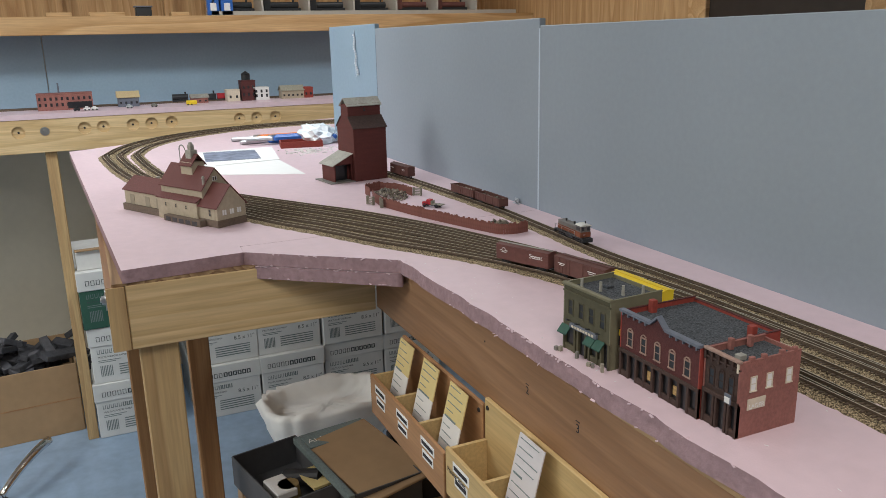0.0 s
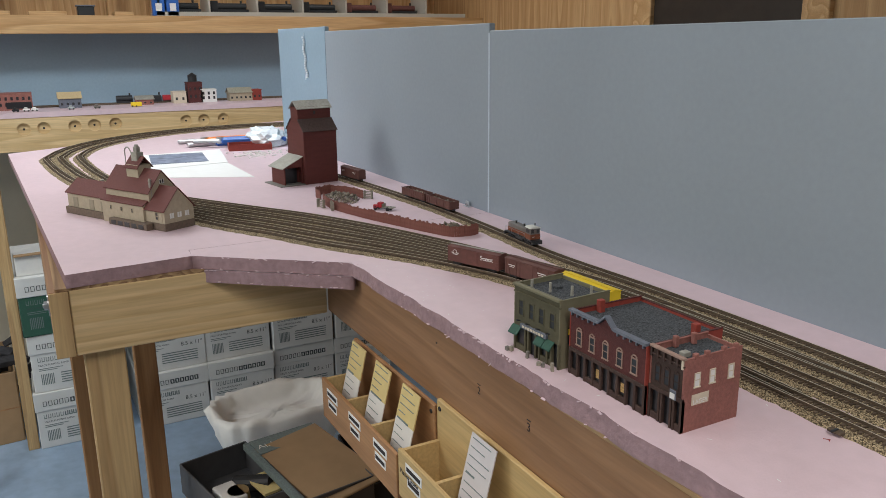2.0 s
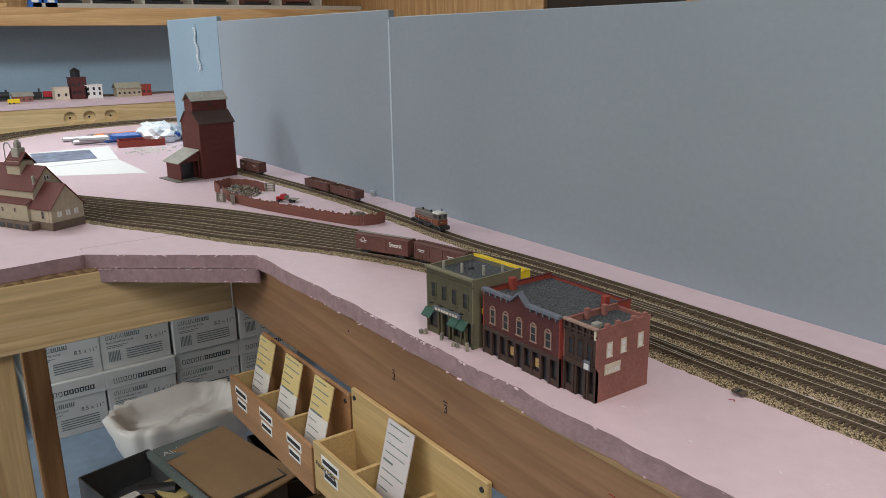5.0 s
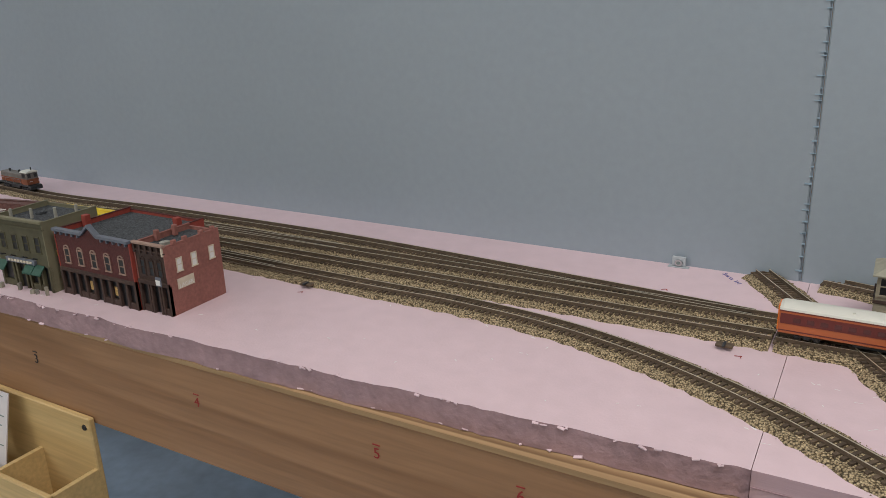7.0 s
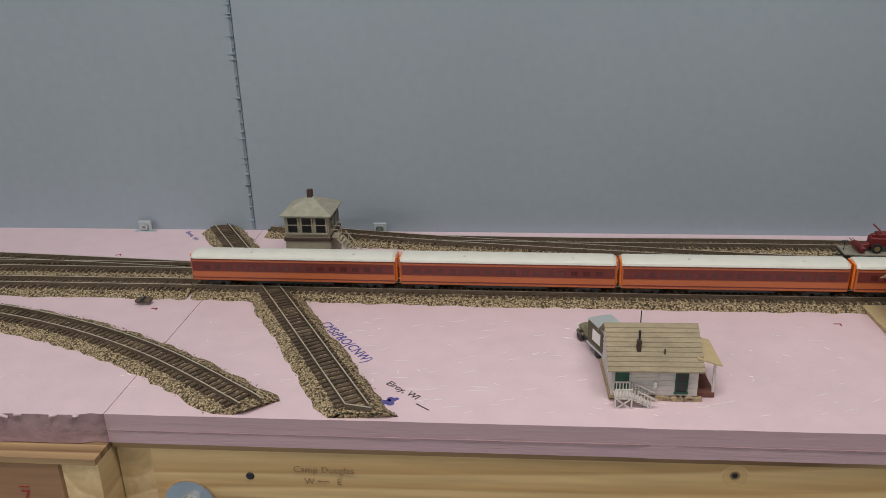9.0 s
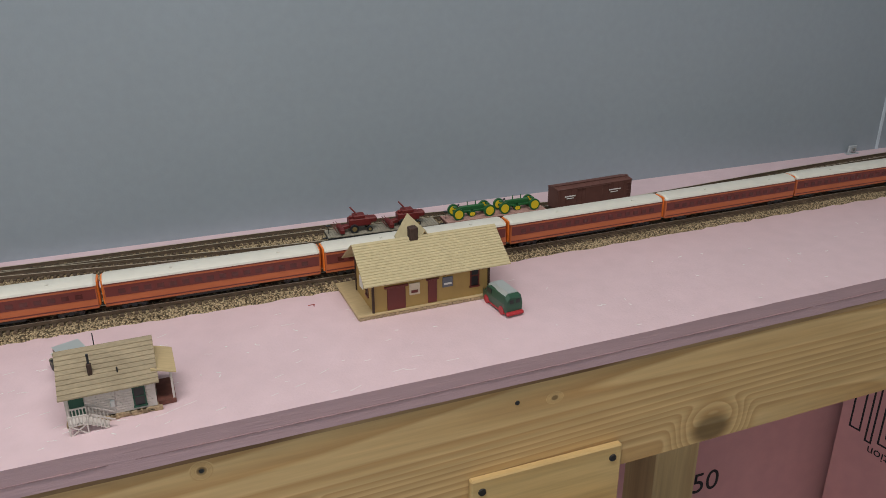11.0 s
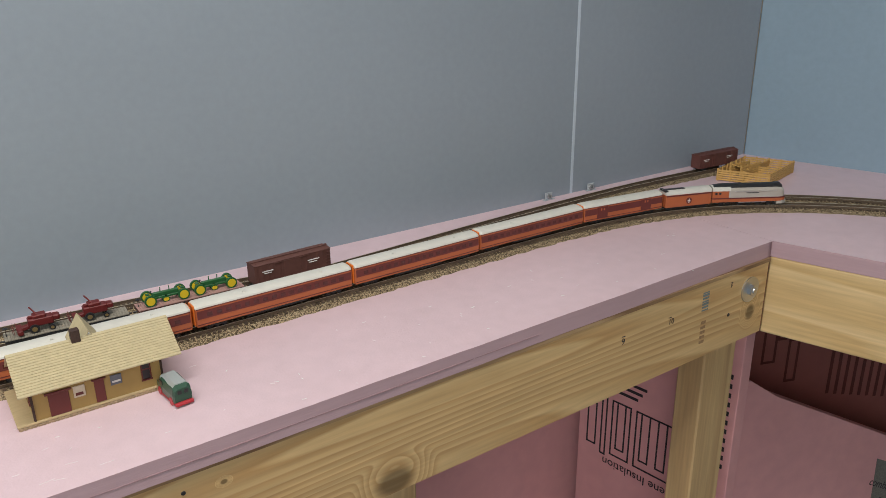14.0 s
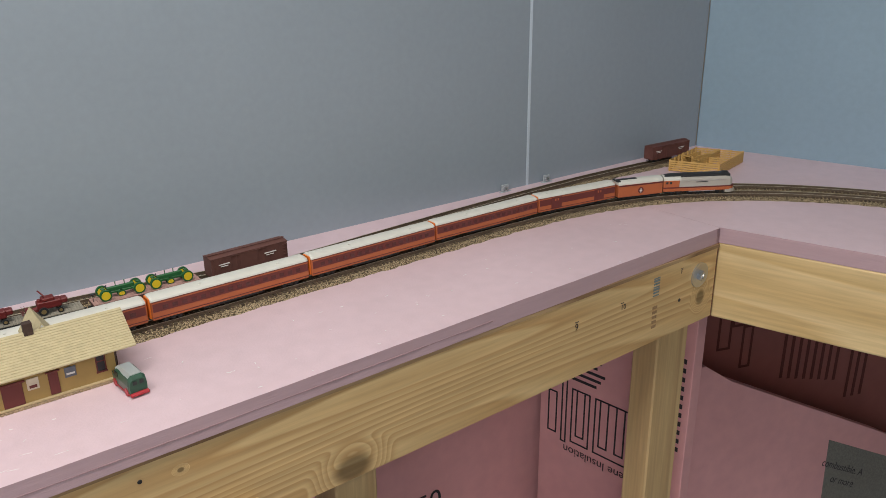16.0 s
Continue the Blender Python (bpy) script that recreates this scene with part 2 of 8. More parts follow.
def thing(name, m, label, category, group="", kind=""):
    ob = new(name)
    ob.empty_display_size = 0.02
    ob.matrix_world = m
    return tagged(ob, label, category, group, kind)


def add_box(bm, x0, x1, y0, y1, z0, z1, bevel=0.0, m=None, mi=0):
    r = bmesh.ops.create_cube(bm, size=1.0)
    vs = r["verts"]
    for v in vs:
        v.co = Vector((x0 + (v.co.x + 0.5) * (x1 - x0), y0 + (v.co.y + 0.5) * (y1 - y0), z0 + (v.co.z + 0.5) * (z1 - z0)))
    fs = {f for v in vs for f in v.link_faces}
    for f in fs:
        f.material_index = mi
    if bevel:
        es = list({e for v in vs for e in v.link_edges})
        rr = bmesh.ops.bevel(bm, geom=es, offset=bevel, segments=1, affect="EDGES")
        vs = list({v for f in rr["faces"] for v in f.verts})
    if m is not None:
        bmesh.ops.transform(bm, matrix=m, verts=vs)
    return vs


def box(*a, **k):
    bm = bmesh.new()
    add_box(bm, *a, **k)
    return bm


def add_cyl(bm, r1, r2, h, m, seg=12):
    """A cone or cylinder along z from 0 to h, placed by m."""
    r = bmesh.ops.create_cone(bm, cap_ends=True, segments=seg, radius1=r1, radius2=r2, depth=h)
    bmesh.ops.transform(bm, matrix=m @ pose(0, 0, h / 2), verts=r["verts"])
    return r["verts"]


def cyl(r1, r2, h, m, seg=12):
    bm = bmesh.new()
    add_cyl(bm, r1, r2, h, m, seg)
    return bm


def add_prism(bm, pts, z0, z1, mi=0, m=None):
    """An upright prism over a plan polygon (counter-clockwise)."""
    lo = [bm.verts.new((x, y, z0)) for x, y in pts]
    hi = [bm.verts.new((x, y, z1)) for x, y in pts]
    n = len(pts)
    fs = [bm.faces.new(hi), bm.faces.new(lo[::-1])]
    for i in range(n):
        fs.append(bm.faces.new((lo[i], lo[(i + 1) % n], hi[(i + 1) % n], hi[i])))
    for f in fs:
        f.material_index = mi
    if m is not None:
        bmesh.ops.transform(bm, matrix=m, verts=lo + hi)
    return fs


def prism(*a, **k):
    bm = bmesh.new()
    add_prism(bm, *a, **k)
    return bm


def add_gable(bm, x0, x1, y0, y1, z0, z1, t=0.0012, over=0.002, ridge="x", mi=0):
    """Two roof slabs of thickness t; ridge along x or y."""
    if ridge == "x":
        yc = (y0 + y1) / 2
        prof = [(y0 - over, z0 - over * (z1 - z0) / (yc - y0)), (yc, z1), (y1 + over, z0 - over * (z1 - z0) / (yc - y0))]
        a, b = x0 - over, x1 + over
        mk = lambda u, p, dz: (u, p[0], p[1] + dz)
    else:
        xc = (x0 + x1) / 2
        prof = [(x0 - over, z0 - over * (z1 - z0) / (xc - x0)), (xc, z1), (x1 + over, z0 - over * (z1 - z0) / (xc - x0))]
        a, b = y0 - over, y1 + over
        mk = lambda u, p, dz: (p[0], u, p[1] + dz)
    for i in (0, 1):
        p, q = prof[i], prof[i + 1]
        vs = [bm.verts.new(mk(u, pp, dz)) for dz in (0, t) for u, pp in ((a, p), (b, p), (b, q), (a, q))]
        for idx in ((0, 3, 2, 1), (4, 5, 6, 7), (0, 1, 5, 4), (1, 2, 6, 5), (2, 3, 7, 6), (3, 0, 4, 7)):
            bm.faces.new([vs[k] for k in idx]).material_index = mi
    bmesh.ops.recalc_face_normals(bm, faces=bm.faces[:])


def smooth_path(pts, step=0.004):
    """A Catmull-Rom line through plan points, sampled evenly."""
    p = [Vector((*q, 0)) for q in pts]
    p = [p[0] * 2 - p[1]] + p + [p[-1] * 2 - p[-2]]
    dense = []
    for i in range(1, len(p) - 2):
        a, b, c, d = p[i - 1:i + 3]
        for k in range(40):
            t = k / 40
            dense.append(0.5 * (2 * b + (c - a) * t + (2 * a - 5 * b + 4 * c - d) * t * t + (3 * b - a - 3 * c + d) * t ** 3))
    dense.append(p[-2])
    out, run = [dense[0]], 0.0
    for u, v in zip(dense, dense[1:]):
        seg = (v - u).length
        while run + seg >= step and seg > 0:
            u = u.lerp(v, (step - run) / seg)
            seg = (v - u).length
            out.append(u.copy())
            run = 0.0
        run += seg
    return out


def offset_path(path, d):
    out = []
    for i, p in enumerate(path):
        t = (path[min(i + 1, len(path) - 1)] - path[max(i - 1, 0)]).normalized()
        out.append(p + Vector((-t.y, t.x, 0)) * d)
    return out


def add_strip(bm, path, prof, cap=True, mi=0):
    """Sweep a profile of (side, height) along a plan path; open below."""
    rings = []
    for i, p in enumerate(path):
        t = (path[min(i + 1, len(path) - 1)] - path[max(i - 1, 0)]).normalized()
        n = Vector((-t.y, t.x, 0))
        rings.append([bm.verts.new((p.x + n.x * s, p.y + n.y * s, z)) for s, z in prof])
    for a, b in zip(rings, rings[1:]):
        for k in range(len(prof) - 1):
            bm.faces.new((a[k], b[k], b[k + 1], a[k + 1])).material_index = mi
    if cap:
        bm.faces.new(rings[0]).material_index = mi
        bm.faces.new(rings[-1][::-1]).material_index = mi


T = 1.253            # top of the foam
TB = T + 0.0035      # top of the ballast
TR = TB + 0.0036     # top of the rails
GAUGE = 0.0115

# ---- room ----
RX0, RX1, RY0, RY1, RH = -3.95, 2.9, -2.3, 2.05, 2.5
mesh("floor", box(RX0, RX1, RY0, RY1, -0.1, 0), "floor")
mesh("ceiling", box(RX0, RX1, RY0, RY1, RH, RH + 0.1), "ceiling")
mesh("wall_west", box(RX0 - 0.1, RX0, RY0, RY1, 0, RH), "wall")
mesh("wall_east", box(RX1, RX1 + 0.1, RY0, RY1, 0, RH), "wall")
mesh("wall_south", box(RX0, RX1, RY0 - 0.1, RY0, 0, RH), "wall")
mesh("wall_north", box(RX0, RX1, RY1, RY1 + 0.1, 0, RH), "panel_wood")
for n, l, c in (("floor", "mottled blue vinyl floor", "floor"), ("ceiling", "plain white ceiling", "ceiling"), ("wall_west", "cream painted wall", "wall"),
                ("wall_east", "cream painted wall", "wall"), ("wall_south", "cream painted wall", "wall"), ("wall_north", "knotty pine panelled wall", "wall")):
    tagged(bpy.data.objects[n], l, c, kind="structure")

# ---- layout benches ----
YB = 0.735


def foam_slab(name, pts, z0, z1, rough_edges, label, side="foam_edge"):
    """A foam board over a polygon, the cut edges in rough_edges torn and uneven."""
    bm = bmesh.new()
    ring = []
    n = len(pts)
    for i in range(n):
        a, b = Vector(pts[i]), Vector(pts[(i + 1) % n])
        if i in rough_edges:
            amp = rough_edges[i]
            k = max(2, int((b - a).length / 0.008))
            nn = Vector((-(b - a).y, (b - a).x)).normalized()
            for j in range(k):
                q = a.lerp(b, j / k)
                d = noise.noise((q.x * 26, q.y * 26, 3)) * amp + noise.noise((q.x * 90, q.y * 90, 7)) * amp * 0.4
                ring.append((q + nn * (d if j else 0), amp))
        else:
            ring.append((a, 0))
    top = [bm.verts.new((q.x, q.y, z1)) for q, _ in ring]
    mids = []
    for lev in (0.66, 0.33):
        row = []
        for q, amp in ring:
            d = noise.noise((q.x * 60, q.y * 60, lev * 9)) * amp * 0.4
            row.append(bm.verts.new((q.x + d * 0.5, q.y + d, z0 + (z1 - z0) * lev)))
        mids.append(row)
    low = [bm.verts.new((q.x, q.y, z0)) for q, _ in ring]
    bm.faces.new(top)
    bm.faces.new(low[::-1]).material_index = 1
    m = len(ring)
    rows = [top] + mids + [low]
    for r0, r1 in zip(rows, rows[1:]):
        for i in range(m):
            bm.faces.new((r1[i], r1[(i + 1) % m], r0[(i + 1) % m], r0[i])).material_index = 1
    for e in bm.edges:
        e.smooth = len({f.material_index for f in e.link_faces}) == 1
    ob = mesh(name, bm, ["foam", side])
    for p in ob.data.polygons:
        p.use_smooth = p.material_index == 1 and abs(p.normal.z) < 0.9
    return tagged(ob, label, "foam board", kind="structure")


FT = 0.019
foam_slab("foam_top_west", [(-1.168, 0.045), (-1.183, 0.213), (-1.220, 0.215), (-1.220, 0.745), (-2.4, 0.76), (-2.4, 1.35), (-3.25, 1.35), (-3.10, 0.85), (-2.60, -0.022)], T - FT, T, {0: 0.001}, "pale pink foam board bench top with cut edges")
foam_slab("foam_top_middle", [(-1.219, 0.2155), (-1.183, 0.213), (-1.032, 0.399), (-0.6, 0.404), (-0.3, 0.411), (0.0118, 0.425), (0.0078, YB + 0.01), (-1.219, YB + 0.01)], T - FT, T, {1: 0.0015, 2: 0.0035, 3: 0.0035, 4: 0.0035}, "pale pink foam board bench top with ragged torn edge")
foam_slab("foam_top_east", [(0.0122, 0.425), (0.6, 0.432), (1.267, 0.448), (1.267, YB + 0.01), (0.0082, YB + 0.01)], T - FT, T, {0: 0.0006, 1: 0.0006}, "pale pink foam board bench top with smooth cut edge", "foam_smooth_shaded")
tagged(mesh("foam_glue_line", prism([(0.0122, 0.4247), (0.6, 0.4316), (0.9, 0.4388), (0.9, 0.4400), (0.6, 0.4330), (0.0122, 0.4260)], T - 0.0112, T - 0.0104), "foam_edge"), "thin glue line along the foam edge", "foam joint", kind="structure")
foam_slab("foam_top_corner", [(1.2675, 0.45), (1.345, 0.20), (1.60, -0.65), (2.1, -0.55), (1.75, 0.42), (1.615, YB + 0.01), (1.2675, YB + 0.01)], T - FT, T, {}, "pale pink foam board bench top in the corner", "foam_smooth_shaded")
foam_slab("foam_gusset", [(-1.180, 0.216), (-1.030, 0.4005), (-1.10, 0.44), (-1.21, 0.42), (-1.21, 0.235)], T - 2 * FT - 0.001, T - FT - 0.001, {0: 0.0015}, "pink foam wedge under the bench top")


def fascia(name, x0, x1, y, z0, z1, mat, label):
    ob = mesh(name, box(x0, x1, y, y + 0.018, z0, z1, bevel=0.0015), mat)
    return tagged(ob, label, "wooden board", kind="structure")


WZ1, WZ0 = T - FT - 0.0045, 1.140
tagged(mesh("plywood_deck_west", box(-2.5, -1.1725, 0.0305, 0.4082, WZ1, WZ1 + 0.0040), "deck_ply"), "thin plywood deck under the foam", "plywood", kind="structure")
tagged(mesh("plywood_deck_middle", box(-1.19, 0.0115, 0.409, YB, WZ1, WZ1 + 0.0040), "deck_ply"), "thin plywood deck under the foam", "plywood", kind="structure")
tagged(mesh("plywood_deck_east", prism([(0.0125, 0.4268), (1.265, 0.4449), (1.265, YB), (0.0125, YB)], WZ1, WZ1 + 0.0040), "deck_ply"), "thin plywood deck under the foam", "plywood", kind="structure")
fascia("fascia_board_middle", -1.17, -0.0105, 0.410, WZ0, WZ1, "ply", "brown plywood bench front with inked numbers")


def front_y(x):
    """The face of the east bench front, which runs slightly out of square."""
    return 0.4275 + (x - 0.0345) * 0.01466


tagged(mesh("fascia_board_east", prism([(0.0345, front_y(0.0345)), (1.262, front_y(1.262)), (1.262, front_y(1.262) + 0.018), (0.0345, front_y(0.0345) + 0.018)], WZ0, WZ1), "pine_front"), "pale knotty pine board along the bench front", "wooden board", kind="structure")
tagged(mesh("end_board_middle", box(-0.0100, 0.0116, 0.4105, YB, WZ0, WZ1), "pine_y"), "pine end board of the bench module", "wooden board", kind="structure")
tagged(mesh("end_board_east", box(0.0124, 0.0340, 0.4305, YB, WZ0, WZ1), "pine_y"), "pine end board of the bench module", "wooden board", kind="structure")
tagged(mesh("fascia_board_west", box(-1.189, -1.171, 0.047, 0.409, WZ0 - 0.004, WZ1, bevel=0.0015), "pine_y"), "pale pine board across the bench end", "wooden board", kind="structure")
# darker wood than the end board: the side's shade is in the colour
tagged(mesh("fascia_board_side", box(-2.55, -1.1725, 0.022, 0.0465, WZ0 - 0.004, WZ1, bevel=0.0015), "ply"), "brown board along the bench side, coloured dark for its shade", "wooden board", kind="structure")
tagged(mesh("end_grain", box(-1.1725, -1.1695, 0.0222, 0.0463, WZ0 - 0.0036, WZ1 - 0.0004, bevel=0.0006), "pine_z"), "pale end grain of the bench side board", "wooden board", kind="structure")
d = Vector((1.60 - 1.2675, -0.65 - 0.45, 0)).normalized()
bm = bmesh.new()
add_box(bm, 0, 1.1, 0, 0.018, WZ0 - 0.004, WZ1 + 0.004, 0.0015)
ob = mesh("fascia_board_corner", bm, "pine")
ob.matrix_world = Matrix.Translation((1.268, 0.449, 0)) @ Matrix.Rotation(math.atan2(d.y, d.x), 4, "Z")
tagged(ob, "pale pine board along the corner bench", "wooden board", kind="structure")


def bench_leg(x, y, sx, sy, mat="pine_z", z1=None):
    ob = mesh("bench_leg", box(-sx / 2, sx / 2, -sy / 2, sy / 2, 0, z1 or WZ0 + 0.05, bevel=0.002), mat)
    ob.location = (x, y, 0)
    return tagged(ob, "square sawn pine bench leg", "bench leg", "bench legs", kind="structure")


bench_leg(-1.203, 0.083, 0.026, 0.054, z1=WZ0 - 0.004)
bench_leg(-1.46, 0.068, 0.045, 0.05, "pine_dark", z1=WZ0)
bench_leg(-1.75, 0.192, 0.030, 0.045, "pine_dark", z1=T - 0.03)
bench_leg(1.222, 0.486, 0.060, 0.038)
bench_leg(0.80, 0.56, 0.05, 0.05, z1=T - 0.03)
bench_leg(-0.25, 0.66, 0.06, 0.04, z1=T - 0.03)

# ---- backdrop boards ----


def backdrop_board(name, a, b, z0, z1, mat="backdrop", thick=0.012):
    d = Vector((b[0] - a[0], b[1] - a[1], 0))
    ob = mesh(name, box(0.0007, d.length - 0.0007, 0, thick, z0, z1, bevel=0.0012), mat)
    ob.matrix_world = Matrix.Translation((a[0], a[1], 0)) @ Matrix.Rotation(math.atan2(d.y, d.x), 4, "Z")
    return tagged(ob, "smooth blue-grey painted backdrop board", "backdrop board", "backdrop boards", kind="structure")


BT = 1.566
backdrop_board("backdrop_west_end", (-2.43, YB), (-2.025, YB), T - 0.08, BT + 0.024, "far_backdrop")
backdrop_board("backdrop_west", (-2.025, YB), (-1.219, YB), T - 0.08, BT + 0.012)
backdrop_board("backdrop_middle", (-1.219, YB), (0.0, YB), T - 0.08, BT)
backdrop_board("backdrop_east", (0.0, YB), (1.219, YB), T - 0.08, BT + 0.10)
backdrop_board("backdrop_corner", (1.219, YB), (1.615, YB), T - 0.08, BT + 0.10)
backdrop_board("backdrop_side", (1.6135, YB), (2.10, -0.95), T - 0.08, BT + 0.12, "far_backdrop")

# ---- tracks ----
random.seed(4)


def edge_clip(x, y):
    """Lines that run off the bench are sawn flush with its front."""
    return max(y, 0.4285) if -0.1 < x < 0.3 else y


def model_track(pts, label, ballast=True, half=0.0150, raise_z=0.0):
    path = smooth_path(pts, 0.004)
    tr = thing("model_track", pose(0, 0, 0), label, "model railway track", "model tracks", kind="structure")
    zb, zr = TB + raise_z, TR + raise_z
    if ballast:
        bm = bmesh.new()
        coarse = path[::2] + [path[-1]]
        rings = []
        for i, p in enumerate(coarse):
            t = (coarse[min(i + 1, len(coarse) - 1)] - coarse[max(i - 1, 0)]).normalized()
            n = Vector((-t.y, t.x, 0))
            w0, w1 = half + random.uniform(-0.0015, 0.002), half + random.uniform(-0.0015, 0.002)
            rings.append([bm.verts.new((p.x + n.x * s, p.y + n.y * s, z + (random.uniform(-0.0005, 0.0005) if z > T + 0.001 else 0)))
                          for s, z in ((-w0 - 0.004, T - 0.0005), (-w0 + 0.002, zb - 0.0008), (-0.005, zb), (0.005, zb), (w1 - 0.002, zb - 0.0008), (w1 + 0.004, T - 0.0005))])
        for a, b in zip(rings, rings[1:]):
            for k in range(5):
                bm.faces.new((a[k], b[k], b[k + 1], a[k + 1]))
        bm.faces.new(rings[0])
        bm.faces.new(rings[-1][::-1])
        for v in bm.verts:
            v.co.y = edge_clip(v.co.x, v.co.y)
        bmesh.ops.recalc_face_normals(bm, faces=bm.faces[:])
        tagged(part("ballast", bm, "gravel", tr, "tan crushed stone ballast"), kind="stuff")
        # loose stones along both shoulders
        vs, fs = [], []
        for p0, p1 in zip(path, path[1:]):
            t = (p1 - p0).normalized()
            n = Vector((-t.y, t.x, 0))
            for side in (-1, 1):
                for _ in range(3):
                    s = side * (half + random.uniform(-0.0065, 0.0045))
                    q = p0.lerp(p1, random.random()) + n * s
                    r = random.uniform(0.0004, 0.0008)
                    z = T + max(0.0003, min(0.0033, (half + 0.004 - abs(s)) * 0.55))
                    b0 = len(vs)
                    a = random.uniform(0, 6.28)
                    vs += [(q.x + r * math.cos(a), q.y + r * math.sin(a), z), (q.x + r * math.cos(a + 2.1), q.y + r * math.sin(a + 2.1), z),
                           (q.x + r * math.cos(a + 4.2), q.y + r * math.sin(a + 4.2), z), (q.x, q.y, z + r)]
                    fs += [(b0, b0 + 1, b0 + 3), (b0 + 1, b0 + 2, b0 + 3), (b0 + 2, b0, b0 + 3)]
        me = bpy.data.meshes.new("ballast_stones")
        me.from_pydata([(x, edge_clip(x, y), z) for x, y, z in vs], [], fs)
        me.materials.append(M["ballast"])
        st = new("ballast_stones", me)
        st.parent = tr
        tagged(st, kind="stuff")
    vs, fs = [], []
    hw, hl = 0.0012, GAUGE / 2 + 0.0043
    tie_path = smooth_path(pts, 0.0049)
    for p, q in zip(tie_path, tie_path[1:]):
        t = (q - p).normalized()
        n = Vector((-t.y, t.x, 0))
        b0, low = len(vs), 1.0
        for z in (zb - 0.0006, zb + 0.0010):
            for a, b in ((-hw, -hl), (hw, -hl), (hw, hl), (-hw, hl)):
                v = p + t * a + n * b
                low = min(low, v.y) if -0.1 < v.x < 0.3 else low
                vs.append((v.x, v.y, z))
        if low < 0.4285:
            del vs[b0:]
            continue
        fs += [tuple(b0 + k for k in f) for f in ((4, 5, 6, 7), (0, 1, 5, 4), (1, 2, 6, 5), (2, 3, 7, 6), (3, 0, 4, 7))]
    me = bpy.data.meshes.new("ties")
    me.from_pydata(vs, [], fs)
    me.materials.append(M["tie"])
    ob = new("ties", me)
    ob.parent = tr
    tagged(ob, kind="stuff")
    for side in (-1, 1):
        bm = bmesh.new()
        rp = [p for p in offset_path(path, side * GAUGE / 2) if p.y >= 0.4285 or not -0.1 < p.x < 0.3]
        add_strip(bm, rp, [(-0.00036, zb + 0.0008), (-0.00036, zr - 0.0002), (0.00036, zr - 0.0002), (0.00036, zb + 0.0008)])
        add_strip(bm, rp, [(-0.00042, zr - 0.0002), (-0.00042, zr), (0.00042, zr), (0.00042, zr - 0.0002)], mi=1)
        part("rail", bm, ["rail", "railtop"], tr)
    return path


# loop centre and the line through the yard to the two mains
def arc(cx, cy, r, a0, a1, n):
    return [(cx + r * math.cos(radians(a0 + (a1 - a0) * i / n)), cy + r * math.sin(radians(a0 + (a1 - a0) * i / n))) for i in range(n + 1)]


MAIN_A = [(-1.06, 0.520), (-0.95, 0.565), (-0.82, 0.588), (-0.6, 0.594), (-0.3, 0.596), (0.0, 0.598), (0.3, 0.595), (0.6, 0.596), (0.9, 0.604), (1.06, 0.608), (1.2, 0.598), (1.32, 0.560), (1.42, 0.490), (1.50, 0.395), (1.56, 0.27), (1.62, 0.10), (1.70, -0.15), (1.80, -0.5)]
MAIN_B = [(-1.12, 0.552), (-0.97, 0.607), (-0.82, 0.623), (-0.6, 0.628), (-0.3, 0.630), (0.0, 0.631), (0.3, 0.628), (0.6, 0.629), (0.9, 0.638), (1.07, 0.642), (1.22, 0.631), (1.35, 0.588), (1.45, 0.512), (1.53, 0.41), (1.59, 0.28), (1.65, 0.11), (1.73, -0.14), (1.83, -0.49)]
pa = model_track(MAIN_A[5:], "main line track with brown ties and tan ballast")
pb = model_track(MAIN_B[5:], "main line track with brown ties and tan ballast")
# yard: five lines that fan in from the loop and join into the mains
FRONT = [(-1.565, 0.203), (-1.345, 0.297), (-1.247, 0.351), (-1.140, 0.402), (-1.055, 0.452), (-0.978, 0.493), (-0.903, 0.525), (-0.838, 0.546)]
REAR = [(-1.750, 0.209), (-1.560, 0.317), (-1.445, 0.384), (-1.338, 0.446), (-1.196, 0.509), (-1.058, 0.556), (-0.966, 0.584), (-0.870, 0.611)]
YARD_ENDS = (
    [(-0.74, 0.560), (-0.56, 0.562), (-0.35, 0.559), (-0.25, 0.559), (-0.15, 0.549), (-0.065, 0.525), (0.014, 0.488), (0.084, 0.442), (0.100, 0.4295)],
    [(-0.74, 0.575), (-0.60, 0.570), (-0.44, 0.563)],
    [(-0.74, 0.594), (-0.56, 0.598), (-0.3, 0.598), (0.0, 0.598)],
    [(-0.74, 0.618), (-0.56, 0.630), (-0.3, 0.632), (0.0, 0.631)],
    [(-0.76, 0.632), (-0.60, 0.636), (-0.42, 0.633)],
)
YARD = [[(f[0] + (r[0] - f[0]) * k / 4, f[1] + (r[1] - f[1]) * k / 4) for f, r in zip(FRONT, REAR)] + YARD_ENDS[k] for k in range(5)]
for P in YARD:
    model_track(P, "yard track with brown ties and tan ballast")
for r, k in ((0.690, 0), (0.655, 2), (0.61, 4)):
    P = arc(-2.32, 0.76, r, 120, 268, 16)
    w = YARD[k][0]
    P += [(P[-1][0] + (w[0] - P[-1][0]) * 0.5, P[-1][1] + (w[1] - P[-1][1]) * 0.30), w]
    model_track(P, "curved loop track with tan ballast")
